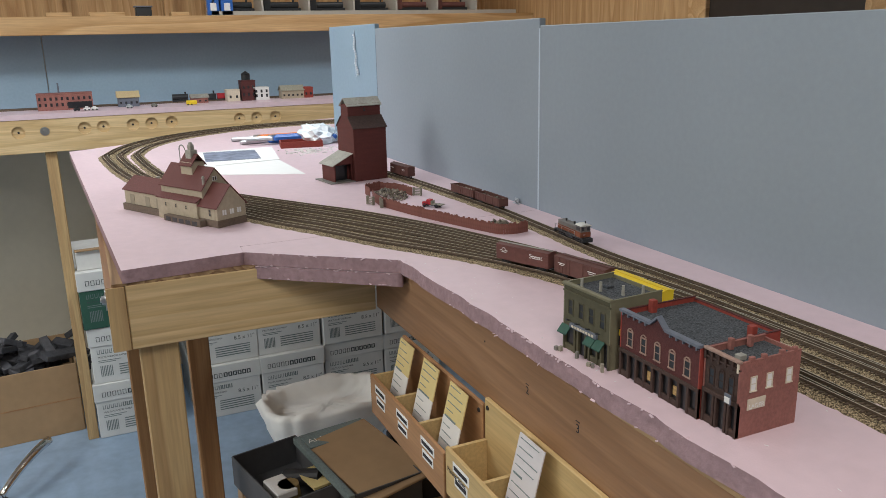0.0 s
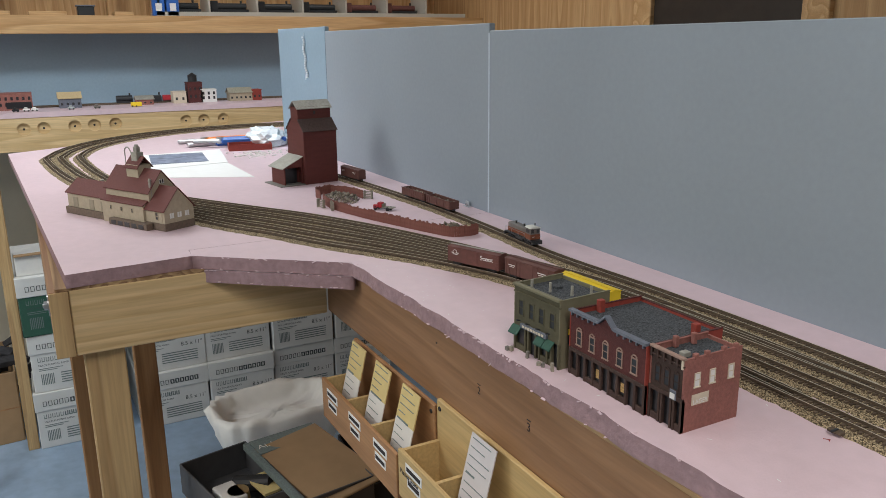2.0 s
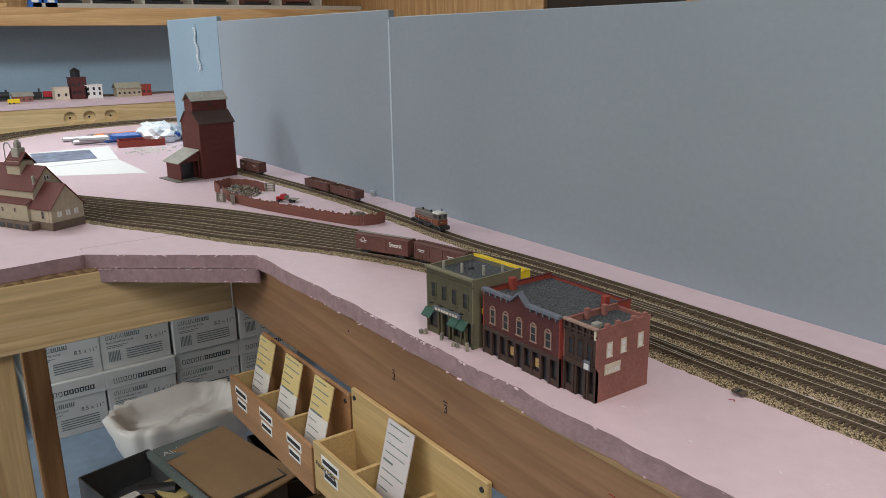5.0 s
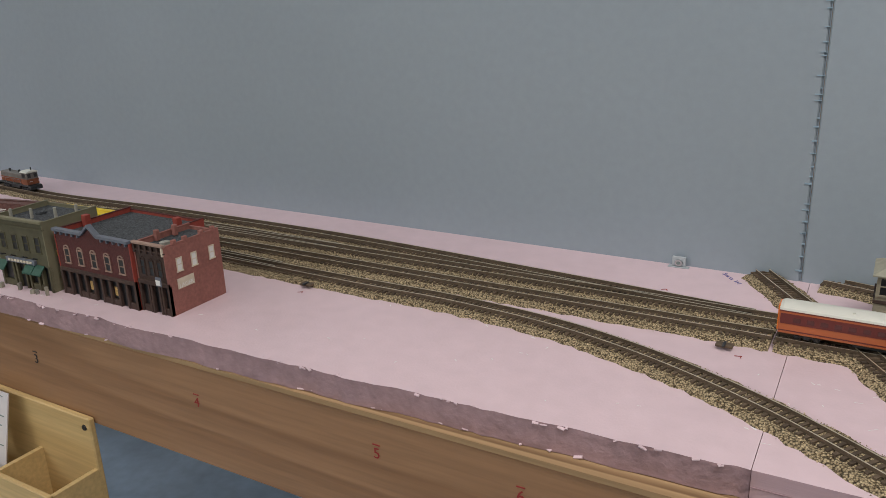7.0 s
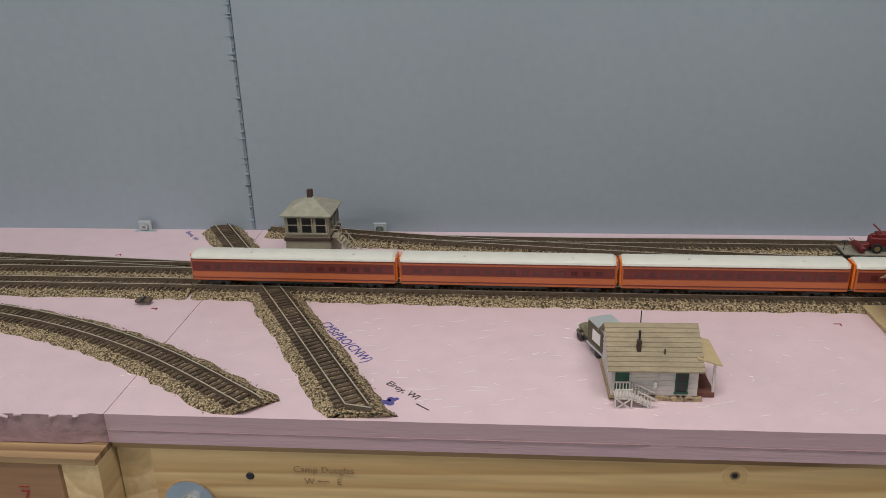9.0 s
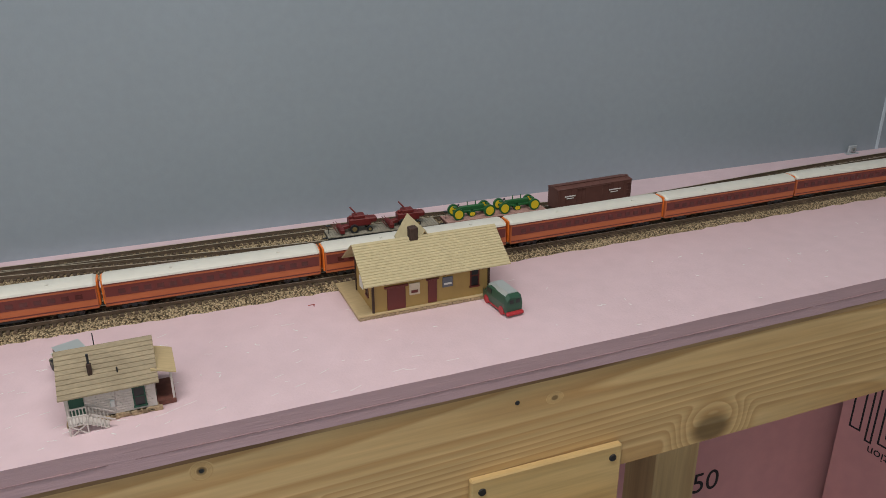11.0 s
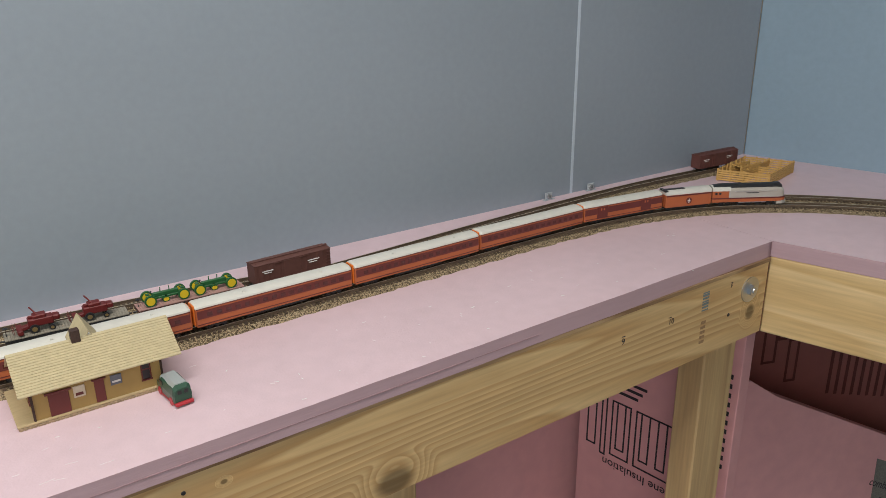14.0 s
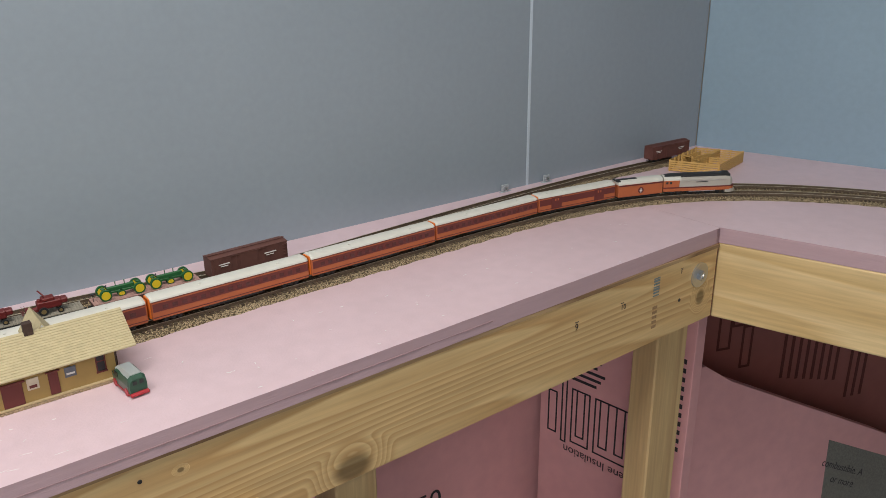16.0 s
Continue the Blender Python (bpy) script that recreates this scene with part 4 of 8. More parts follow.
def boxcar(m, mat, label, ribs=True, roofwalk="car_red2", roofmat=None):
    L, W = 0.088, 0.0092
    o = thing("boxcar", m @ Matrix.Diagonal((0.97, 0.95, 0.88, 1)), label, "model boxcar", "model boxcars")
    h = L / 2
    body = part("body", box(-h, h, -W, W, 0.0052, 0.0275, 0.0004), mat, o)
    add = bmesh.new()
    prof = [(-W * 1.04, 0.0274), (-W * 1.04, 0.0280), (0, 0.0294), (W * 1.04, 0.0280), (W * 1.04, 0.0274)]
    add_loft(add, [(-h - 0.0004, prof), (h + 0.0004, prof)])
    roof = part("roof", add, roofmat or mat, o)
    for k in range(11):
        x = -h + L * (k + 0.5) / 11
        bm = bmesh.new()
        p = [(-W * 1.045, 0.0280), (0, 0.0297), (W * 1.045, 0.0280), (0, 0.0290)]
        add_loft(bm, [(x - 0.0005, p), (x + 0.0005, p)])
        part("roof_rib", bm, roofmat or mat, roof)
    part("roof_walk", box(-h - 0.001, h + 0.001, -0.0020, 0.0020, 0.0298, 0.0303), roofwalk, o)
    for s in (-1, 1):
        part("door", box(-0.012, 0.008, s * W - 0.0007, s * W + 0.0007, 0.0062, 0.0262, 0.0002), mat, o)
        for z in (0.0060, 0.0265):
            part("door_rail", box(-0.022, 0.018, s * W - 0.0009, s * W + 0.0009, z - 0.0004, z + 0.0004), mat, o)
        if ribs:
            for k in range(14):
                x = -h + L * (k + 0.5) / 14
                if not -0.014 < x < 0.010:
                    part("side_rib", box(x - 0.0004, x + 0.0004, s * W - 0.0005, s * W + 0.0005, 0.0056, 0.0270), mat, o)
        part("lettering", box(0.016, 0.030, s * W - 0.0008, s * W + 0.0008, 0.0190, 0.0200), "white", o)
        part("lettering", box(0.018, 0.027, s * W - 0.0008, s * W + 0.0008, 0.0165, 0.0172), "white", o)
        part("lettering", box(-0.036, -0.024, s * W - 0.0008, s * W + 0.0008, 0.0190, 0.0200), "white", o)
        part("lettering", box(-0.034, -0.026, s * W - 0.0008, s * W + 0.0008, 0.0168, 0.0175), "white", o)
        for k in range(5):
            part("ladder_rung", box(h - 0.006, h - 0.001, s * W - 0.0009, s * W + 0.0009, 0.008 + k * 0.004, 0.0084 + k * 0.004), mat, o)
    part("underframe", box(-h + 0.01, h - 0.01, -0.003, 0.003, 0.0030, 0.0054), "loco_black", o)
    truck_frames(o, (-h + 0.014, h - 0.014), length=0.013)
    couplers(o, h)
    return o


def flatcar(m, deck, label, L=0.100):
    o = thing("flatcar", m, label, "model flatcar", "model flatcars")
    h, W = L / 2, 0.0095
    part("frame", box(-h, h, -W * 0.96, W * 0.96, 0.0048, 0.0074, 0.0003), "loco_black" if deck == "deck_wood" else "car_red2", o)
    n = 40
    for k in range(n):
        x = -h + L * k / n
        part("deck_board", box(x + 0.0001, x + L / n - 0.0001, -W, W, 0.0074, 0.0081 + random.uniform(0, 0.0001)), deck, o)
    for s in (-1, 1):
        for k in range(11):
            x = -h + L * (k + 0.5) / 11
            part("stake_pocket", box(x - 0.0007, x + 0.0007, s * W - 0.0007, s * W + 0.0007, 0.0052, 0.0072), "loco_black", o)
    bm = cyl(0.0003, 0.0003, 0.008, pose(-h + 0.002, 0, 0.008), 6)
    add_cyl(bm, 0.0022, 0.0022, 0.0005, pose(-h + 0.002, 0, 0.0152), 12)
    part("brake_wheel", bm, "loco_black", o)
    part("underframe", box(-h + 0.02, h - 0.02, -0.0035, 0.0035, 0.0026, 0.0050), "loco_black", o)
    truck_frames(o, (-h + 0.015, h - 0.015), length=0.013)
    couplers(o, h)
    return o


def gondola(m, label, load=True):
    L, W, h = 0.086, 0.0092, 0.043
    o = thing("gondola_car", m, label, "model gondola", "model gondolas")
    part("floor_pan", box(-h, h, -W, W, 0.0048, 0.0070), "car_red2", o)
    for s in (-1, 1):
        part("side", box(-h, h, s * W - 0.0005, s * W + 0.0005, 0.0052, 0.0185, 0.0002), "car_red2", o)
        part("end", box(s * h - 0.0005, s * h + 0.0005, -W, W, 0.0052, 0.0185, 0.0002), "car_red2", o)
        part("top_chord", box(-h, h, s * W - 0.0009, s * W + 0.0009, 0.0180, 0.0190), "car_red2", o)
        for k in range(10):
            x = -h + L * (k + 0.5) / 10
            part("side_post", box(x - 0.0006, x + 0.0006, s * W - 0.0011, s * W + 0.0011, 0.0052, 0.0182), "car_red2", o)
    if load:
        bm = bmesh.new()
        for _ in range(80):
            s = random.uniform(0.001, 0.003)
            add_box(bm, -s, s, -s * 0.5, s * 0.5, -0.0005, 0.0007, m=pose(random.uniform(-h + 0.004, h - 0.004), random.uniform(-0.007, 0.007), random.uniform(0.010, 0.0155), random.uniform(-40, 40), random.uniform(-40, 40), random.uniform(0, 180)))
        add_box(bm, -h + 0.001, h - 0.001, -W + 0.001, W - 0.001, 0.007, 0.0105)
        tagged(part("scrap_load", bm, "scrap", o, "tan and grey scrap load"), kind="stuff")
    part("underframe", box(-h + 0.01, h - 0.01, -0.003, 0.003, 0.0028, 0.0050), "loco_black", o)
    truck_frames(o, (-h + 0.013, h - 0.013), length=0.013)
    couplers(o, h)
    return o


def switcher(m):
    o = thing("diesel_switcher", m, "grey and orange diesel switcher engine with cab", "model engine")
    h, W = 0.041, 0.0086
    part("walkway", box(-h, h, -W, W, 0.0062, 0.0082, 0.0003), "loco_black", o)
    part("hood", box(-h + 0.006, h - 0.020, -0.0060, 0.0060, 0.0082, 0.0225, 0.0008), "grey_worn", o, "weathered grey hood")
    part("hood_band", box(-h + 0.0057, h - 0.0205, -0.0062, 0.0062, 0.0090, 0.0160, 0.0004), "orange_worn", o, "faded orange side band")
    part("cab", box(h - 0.020, h - 0.006, -0.0082, 0.0082, 0.0082, 0.0255, 0.0005), "grey_worn", o)
    part("cab_band", box(h - 0.0203, h - 0.0057, -0.0084, 0.0084, 0.0090, 0.0165), "orange_worn", o)
    bm = bmesh.new()
    add_loft(bm, [(h - 0.0215, rounded_section(0.0086, 0.0252, 0.0256, 0.0022)), (h - 0.0045, rounded_section(0.0086, 0.0252, 0.0256, 0.0022))])
    part("cab_roof", bm, "roof_pale", o)
    for s in (-1, 1):
        part("cab_window", box(h - 0.0175, h - 0.0085, s * 0.0083 - 0.0003, s * 0.0083 + 0.0003, 0.0185, 0.0235), "glass_dark", o)
        part("front_window", box(h - 0.0061, h - 0.0055, s * 0.0045 - 0.0022, s * 0.0045 + 0.0022, 0.0185, 0.0235), "glass_dark", o)
        part("handrail", box(-h + 0.001, h - 0.021, s * 0.0084 - 0.0002, s * 0.0084 + 0.0002, 0.0146, 0.0150), "steel", o)
        for x in (-0.038, -0.02, 0.0, 0.018):
            part("rail_post", box(x - 0.0002, x + 0.0002, s * 0.0084 - 0.0002, s * 0.0084 + 0.0002, 0.0080, 0.0148), "steel", o)
        part("steps", box(s * h - 0.003, s * h + 0.0005, -W, W, 0.0025, 0.0065, 0.0003), "loco_black", o)
        for k in (-1, 1):
            part("end_rail", box(s * h - 0.0003, s * h + 0.0003, k * 0.006 - 0.002, k * 0.006 + 0.002, 0.0140, 0.0146), "steel", o)
    for x in (-0.020, 0.004):
        part("exhaust_stack", cyl(0.0013, 0.0016, 0.004, pose(x, 0, 0.0222), 10), "loco_black", o)
    part("horn", cyl(0.0006, 0.0010, 0.004, pose(h - 0.012, 0.003, 0.0275), 8), "loco_black", o)
    part("fuel_tank", box(-0.011, 0.011, -0.007, 0.007, 0.0020, 0.0062, 0.0006), "loco_black", o)
    truck_frames(o, (-0.024, 0.024), length=0.017, half=0.0062)
    couplers(o, h)
    return o


def tractor(m):
    o = thing("farm_tractor", m, "green model farm tractor with yellow wheels on a flatcar", "model tractor", "farm tractors")
    part("hood", box(-0.002, 0.009, -0.0014, 0.0014, 0.0052, 0.0088, 0.0005), "tractor_green", o)
    part("chassis", box(-0.006, 0.008, -0.0016, 0.0016, 0.0034, 0.0054, 0.0004), "tractor_green", o)
    part("seat", box(-0.0065, -0.0035, -0.0016, 0.0016, 0.0078, 0.0090, 0.0003), "tractor_green", o)
    part("axle", box(-0.0055, -0.0035, -0.0055, 0.0055, 0.0036, 0.0052, 0.0003), "tractor_green", o)
    part("steering_wheel", cyl(0.0013, 0.0013, 0.0003, pose(-0.0025, 0, 0.0098, 0, -40), 10), "loco_black", o)
    part("exhaust", cyl(0.0004, 0.0004, 0.0035, pose(0.005, 0, 0.0088), 6), "tractor_green", o)
    for s in (-1, 1):
        w = part("rear_wheel", cyl(0.0046, 0.0046, 0.0019, pose(-0.0045, s * 0.0056 - 0.00095, 0.0046, -90), 18), "tractor_green", o)
        part("hub", cyl(0.0034, 0.0034, 0.0023, pose(-0.0045, s * 0.0056 - 0.00115, 0.0046, -90), 16), "yellow", w)
        w = part("front_wheel", cyl(0.0022, 0.0022, 0.0012, pose(0.0078, s * 0.0018 - 0.0006, 0.0022, -90), 14), "tractor_green", o)
        part("hub", cyl(0.0015, 0.0015, 0.0015, pose(0.0078, s * 0.0018 - 0.00075, 0.0022, -90), 12), "yellow", w)
    return o


def combine(m):
    o = thing("combine_harvester", m, "dark red model combine harvester on a flatcar", "model combine", "combines")
    part("body", box(-0.011, 0.008, -0.0045, 0.0045, 0.0050, 0.0120, 0.0008), "combine_red", o)
    part("grain_tank", box(-0.006, 0.004, -0.0042, 0.0042, 0.0118, 0.0150, 0.0006), "combine_red", o)
    part("straw_hood", box(-0.016, -0.010, -0.0040, 0.0040, 0.0070, 0.0118, 0.0010), "combine_red", o)
    part("feeder", box(0.006, 0.014, -0.0025, 0.0025, 0.0040, 0.0072, 0.0004, m=pose(0, 0, 0.001, 0, 12, 0)), "combine_red", o)
    part("header", box(0.0125, 0.0165, -0.0085, 0.0085, 0.0012, 0.0052, 0.0005), "combine_red", o)
    bm = bmesh.new()
    for k in range(6):
        add_box(bm, 0.0178 + 0.0022 * math.cos(k * 1.047) - 0.0002, 0.0178 + 0.0022 * math.cos(k * 1.047) + 0.0002, -0.0083, 0.0083, 0.0050 + 0.0022 * math.sin(k * 1.047), 0.0054 + 0.0022 * math.sin(k * 1.047))
    part("reel", bm, "combine_red", o)
    part("operator_seat", box(0.004, 0.007, -0.0015, 0.0015, 0.0120, 0.0140, 0.0004), "combine_red", o)
    part("auger", cyl(0.0007, 0.0007, 0.011, pose(0.0, 0.003, 0.0145, 60, 0, 30), 8), "combine_red", o)
    for s in (-1, 1):
        for x, r in ((0.004, 0.0038), (-0.009, 0.0024)):
            w = part("wheel", cyl(r, r, 0.0018, pose(x, s * 0.0056 - 0.0009, r, -90), 16), "loco_black", o)
            part("hub", cyl(r * 0.55, r * 0.55, 0.0022, pose(x, s * 0.0056 - 0.0011, r, -90), 12), "brass", w)
    return o


# streamliner on the front main line
pt = smooth_path(YARD[2] + MAIN_A[6:])
s0 = s_at_x(pt, 1.390)
streamlined_engine(along(pt, s0 - 0.049))
tender(along(pt, s0 - 0.100 - 0.035))
s = s0 - 0.173 - 0.061
for k in range(8):
    passenger_car(along(pt, s), windows=k > 0, vents=5 if k == 0 else 2, L=0.122 if k == 0 else 0.155)
    s -= 0.1425 if k == 0 else 0.159

ps = smooth_path([(0.02, 0.733), (0.10, 0.714), (0.2, 0.697), (0.32, 0.681), (0.5, 0.661), (0.7, 0.658), (0.85, 0.668), (1.07, 0.687), (1.3, 0.697), (1.50, 0.690)])
f1 = along(ps, s_at_x(ps, 0.548))
f2 = along(ps, s_at_x(ps, 0.653))
flatcar(f1, "deck_wood", "black flatcar with weathered deck carrying combines")
flatcar(f2, "deck_pink", "rose decked flatcar carrying tractors")
for x in (-0.022, 0.022):
    combine(f1 @ pose(x, 0, 0.0082, 0, 0, 180) @ Matrix.Diagonal((1.05, 1.05, 1.0, 1)))
for x, a in ((-0.033, 0), (-0.013, 180), (0.013, 0), (0.033, 180)):
    tractor(f2 @ pose(x, 0, 0.0082, 0, 0, a) @ Matrix.Diagonal((1.18, 1.18, 1.18, 1)))
boxcar(along(ps, s_at_x(ps, 0.757)), "car_red2", "ribbed oxide red boxcar with white lettering on the siding")
boxcar(along(ps, s_at_x(ps, 1.478)), "car_red", "dark red boxcar at the end of the siding")
# freight cars on the front yard line
py = smooth_path(YARD[0])
sy = s_at_x(py, -0.905)
bc = boxcar(along(py, sy), "car_red", "dark brown-red boxcar with white lettering", ribs=False, roofwalk="tin")
writing("Scout", 0.0095, pose(0.0135, -0.0102, 0.0165, 90), "white", bc, "painted_word")
part("emblem", cyl(0.0030, 0.0030, 0.0003, pose(-0.030, -0.0099, 0.0215, 90), 18), "white", bc, "round white emblem")
part("emblem_centre", cyl(0.0024, 0.0024, 0.0003, pose(-0.030, -0.0101, 0.0215, 90), 18), "car_red", bc)
boxcar(along(py, sy + 0.096), "car_red2", "oxide red boxcar with white lettering")
boxcar(along(py, sy + 0.192), "yellow", "bright yellow boxcar behind the storefronts", ribs=False, roofwalk="yellow")
pw = smooth_path([(-2.0, 0.60), (-1.695, 0.642), (-1.45, 0.660), (-1.24, 0.668), (-1.05, 0.662), (-0.9, 0.655), (-0.7, 0.664)])
switcher(along(pw, s_at_x(pw, -0.995)))
gondola(along(pw, s_at_x(pw, -1.268)), "rusty red gondola car loaded with scrap")
gondola(along(pw, s_at_x(pw, -1.362)), "rusty red gondola car loaded with scrap")
boxcar(along(pw, s_at_x(pw, -1.645)), "car_red2", "oxide red freight car behind the grain elevator")

# ---- model buildings ----


def window_unit(parent, m, w, h, frame="cream_trim", glass="glass_dark", arched=False, sash=True):
    """A framed window on a face in local x-z, facing -y, centred on x with its sill at z = 0."""
    bm = bmesh.new()
    add_box(bm, -w / 2, w / 2, -0.0001, 0.0004, 0, h)
    bmesh.ops.transform(bm, matrix=m, verts=bm.verts[:])
    win = part("window", bm, glass, parent)
    bm = bmesh.new()
    t = w * 0.16
    for x0, x1, z0, z1 in ((-w / 2 - t, -w / 2, 0, h), (w / 2, w / 2 + t, 0, h), (-w / 2 - t, w / 2 + t, h, h + t * 1.3)):
        add_box(bm, x0, x1, -0.0006, 0.0005, z0, z1)
    if sash:
        add_box(bm, -w / 2, w / 2, -0.0003, 0.0005, h * 0.48, h * 0.54)
    if arched:
        for k in range(6):
            a0 = math.pi * (k + 0.5) / 6
            add_box(bm, -t * 0.6, t * 0.6, -0.0007, 0.0005, -t * 0.8, t * 0.8, m=pose((w / 2 + t * 0.5) * math.cos(a0), 0, h + (w / 2 + t * 0.5) * math.sin(a0), 0, 90 - math.degrees(a0) - 90, 0))
    bmesh.ops.transform(bm, matrix=m, verts=bm.verts[:])
    part("window_frame", bm, frame, win)
    bm = bmesh.new()
    add_box(bm, -w / 2 - t * 1.5, w / 2 + t * 1.5, -0.0010, 0.0005, -t * 1.2, 0)
    bmesh.ops.transform(bm, matrix=m, verts=bm.verts[:])
    part("window_sill", bm, frame, win)
    return win


def parapet_roof(o, w, d, h, mat, rim):
    part("roof", box(0.001, w - 0.001, 0.002, d - 0.001, h - 0.006, h - 0.0045), "tar", o, "dark gravel flat roof")
    part("side_wall", box(0, 0.0012, 0.0, d, 0, h), mat, o)
    part("side_wall", box(w - 0.0012, w, 0.0, d, 0, h), mat, o)
    part("rear_wall", box(0.0012, w - 0.0012, d - 0.0012, d, 0, h - 0.002), mat, o)
    for x0, x1, y0, y1 in ((-0.0003, 0.0016, 0.002, d + 0.0003), (w - 0.0016, w + 0.0003, 0.002, d + 0.0003), (0.0016, w - 0.0016, d - 0.0014, d + 0.0003)):
        part("coping", box(x0, x1, y0, y1, h if x1 < 0.01 or x0 > w - 0.01 else h - 0.002, h + 0.0008 if x1 < 0.01 or x0 > w - 0.01 else h - 0.0012), rim, o)


# corner tavern, dark brown front and brick side
tavern = thing("corner_tavern", pose(-0.4825, 0.436, T), "two-storey model tavern with brown front and red brick side", "model building", "storefront row")
w, d, h = 0.0365, 0.061, 0.0605
parapet_roof(tavern, w, d, h, "brick", "brick")
part("front_wall", box(0.0012, w - 0.0012, 0.0006, 0.0018, 0.026, h), "brick_brown", tavern)
part("cornice", box(-0.0004, w + 0.0004, -0.0016, 0.0022, h, h + 0.0022, 0.0004), "arch_stone", tavern, "weathered stone cornice")
part("cornice_band", box(0, w, -0.0008, 0.0016, h - 0.006, h - 0.0045, 0.0003), "brick_brown", tavern)
for x in (0.0015, 0.0085, 0.0155, 0.0225, 0.0295, 0.0350):
    part("bracket", box(x - 0.0009, x + 0.0009, -0.0014, 0.0012, h - 0.0075, h - 0.0002, 0.0003), "cream_trim" if x > 0.03 else "brick_brown", tavern)
part("storefront", box(0.0012, w - 0.0012, 0.0030, 0.0042, 0, 0.026), "glass_dark", tavern, "dark recessed shop windows")
for x in (0.0, 0.0105, 0.0135, 0.0235, 0.0265, w - 0.0022):
    part("pilaster", box(x, x + 0.0022, -0.0004, 0.0032, 0, 0.0265, 0.0003), "brick_brown", tavern)
for x0, x1 in ((0.0022, 0.0105), (0.0265, w - 0.0022)):
    part("bulkhead", box(x0, x1, 0.0006, 0.0030, 0, 0.006, 0.0003), "brick_brown", tavern)
part("sign_band", box(0, w, -0.0008, 0.0020, 0.0255, 0.0290, 0.0003), "brick_brown", tavern)
for x in (0.0085, 0.0185, 0.0285):
    window_unit(tavern, pose(x, 0.0004, 0.034), 0.0046, 0.0125, "brick_brown", arched=True)
sg = part("hanging_sign", box(0.0285, 0.0350, -0.0060, -0.0050, 0.0285, 0.0365, 0.0003), "slate_trim", tavern, "framed hanging sign")
part("sign_face", box(0.0293, 0.0342, -0.0064, -0.0048, 0.0295, 0.0340), "white", sg)
for y in (0.014, 0.030, 0.050):
    window_unit(tavern, pose(w, y, 0.037, 0, 0, 90), 0.0048, 0.0105, "cream_trim", "white")
part("painted_sign", box(w - 0.0002, w + 0.0003, 0.0095, 0.0275, 0.0215, 0.0305), "cream_trim", tavern, "faded painted beer advert")
writing("LAGER", 0.0052, pose(w + 0.0004, 0.0108, 0.0224, 90, 0, 90), "white", tavern, "painted_word")
for y in (0.010, 0.022, 0.040, 0.053):
    part("chimney", box(w - 0.0030, w + 0.0004, y, y + 0.0042, h - 0.001, h + 0.0035, 0.0004), "brick", tavern)
for x, y in ((0.004, 0.022), (0.006, 0.040)):
    part("chimney", box(x - 0.002, x + 0.002, y - 0.002, y + 0.002, h - 0.004, h + 0.0055, 0.0004), "brick", tavern)
part("roof_hatch", box(0.018, 0.024, 0.012, 0.019, h - 0.0045, h - 0.0005, 0.0004), "tin", tavern)

# dark red hall with a pointed parapet
hall = thing("brick_hall", pose(-0.5835, 0.433, T), "two-storey dark red brick model hall with arched windows", "model building", "storefront row")
w, d, h = 0.1000, 0.083, 0.0600
parapet_roof(hall, w, d, h, "brick_bright", "brick_dark")
part("front_wall", box(0.0012, w - 0.0012, 0.0004, 0.0018, 0.0235, h), "brick_dark", hall)
bm = bmesh.new()
prof = [(0.0, h), (0.040, h), (0.050, h + 0.0085), (0.060, h), (w, h)]
vsA = [bm.verts.new((x, yy, z + dz)) for x, z in prof for yy, dz in ((-0.0020, 0), (0.0030, 0), (0.0030, 0.0024), (-0.0020, 0.0024))]
for i in range(len(prof) - 1):
    a = vsA[i * 4:i * 4 + 8]
    for k in range(4):
        bm.faces.new((a[k], a[(k + 1) % 4], a[4 + (k + 1) % 4], a[4 + k]))
bm.faces.new(vsA[:4])
bm.faces.new(vsA[-4:][::-1])
bmesh.ops.recalc_face_normals(bm, faces=bm.faces[:])
part("cornice", bm, "slate_trim", hall, "slate blue stepped cornice")
part("gable_panel", prism([(0.040, 0.0004), (0.060, 0.0004), (0.060, 0.0018), (0.040, 0.0018)], h - 0.0004, h + 0.0010), "brick_dark", hall)
bm = bmesh.new()
vv = [bm.verts.new(p) for p in ((0.041, 0.0003, h), (0.059, 0.0003, h), (0.050, 0.0003, h + 0.0080), (0.041, 0.0019, h), (0.059, 0.0019, h), (0.050, 0.0019, h + 0.0080))]
for f in ((0, 1, 2), (5, 4, 3), (0, 3, 4, 1), (1, 4, 5, 2), (2, 5, 3, 0)):
    bm.faces.new([vv[k] for k in f])
part("gable_panel", bm, "brick_dark", hall)
for k in range(13):
    x = 0.004 + 0.0077 * k
    if not 0.040 < x < 0.060:
        part("bracket", box(x - 0.0008, x + 0.0008, -0.0018, 0.0008, h - 0.0028, h + 0.0002, 0.0002), "slate_trim", hall)
for x in (0.014, 0.032, 0.050, 0.068, 0.086):
    window_unit(hall, pose(x, 0.0003, 0.0315), 0.0058, 0.0125, "arch_stone", arched=True)
part("storefront", box(0.0015, w - 0.0015, 0.0026, 0.0036, 0, 0.0235), "glass_dark", hall, "dark recessed shop windows")
part("sign_band", box(0, w, -0.0006, 0.0026, 0.0225, 0.0262, 0.0003), "brick_brown", hall)
for k in range(10):
    x = (w - 0.0026) * k / 9
    part("pilaster", box(x, x + 0.0026, -0.0004, 0.0028, 0, 0.0230, 0.0003), "brick_brown", hall)
for k in (0, 2, 3, 5, 6, 8):
    x = (w - 0.0026) * k / 9
    part("bulkhead", box(x + 0.0026, x + 0.0110, 0.0002, 0.0026, 0, 0.0055, 0.0002), "brick_brown", hall)
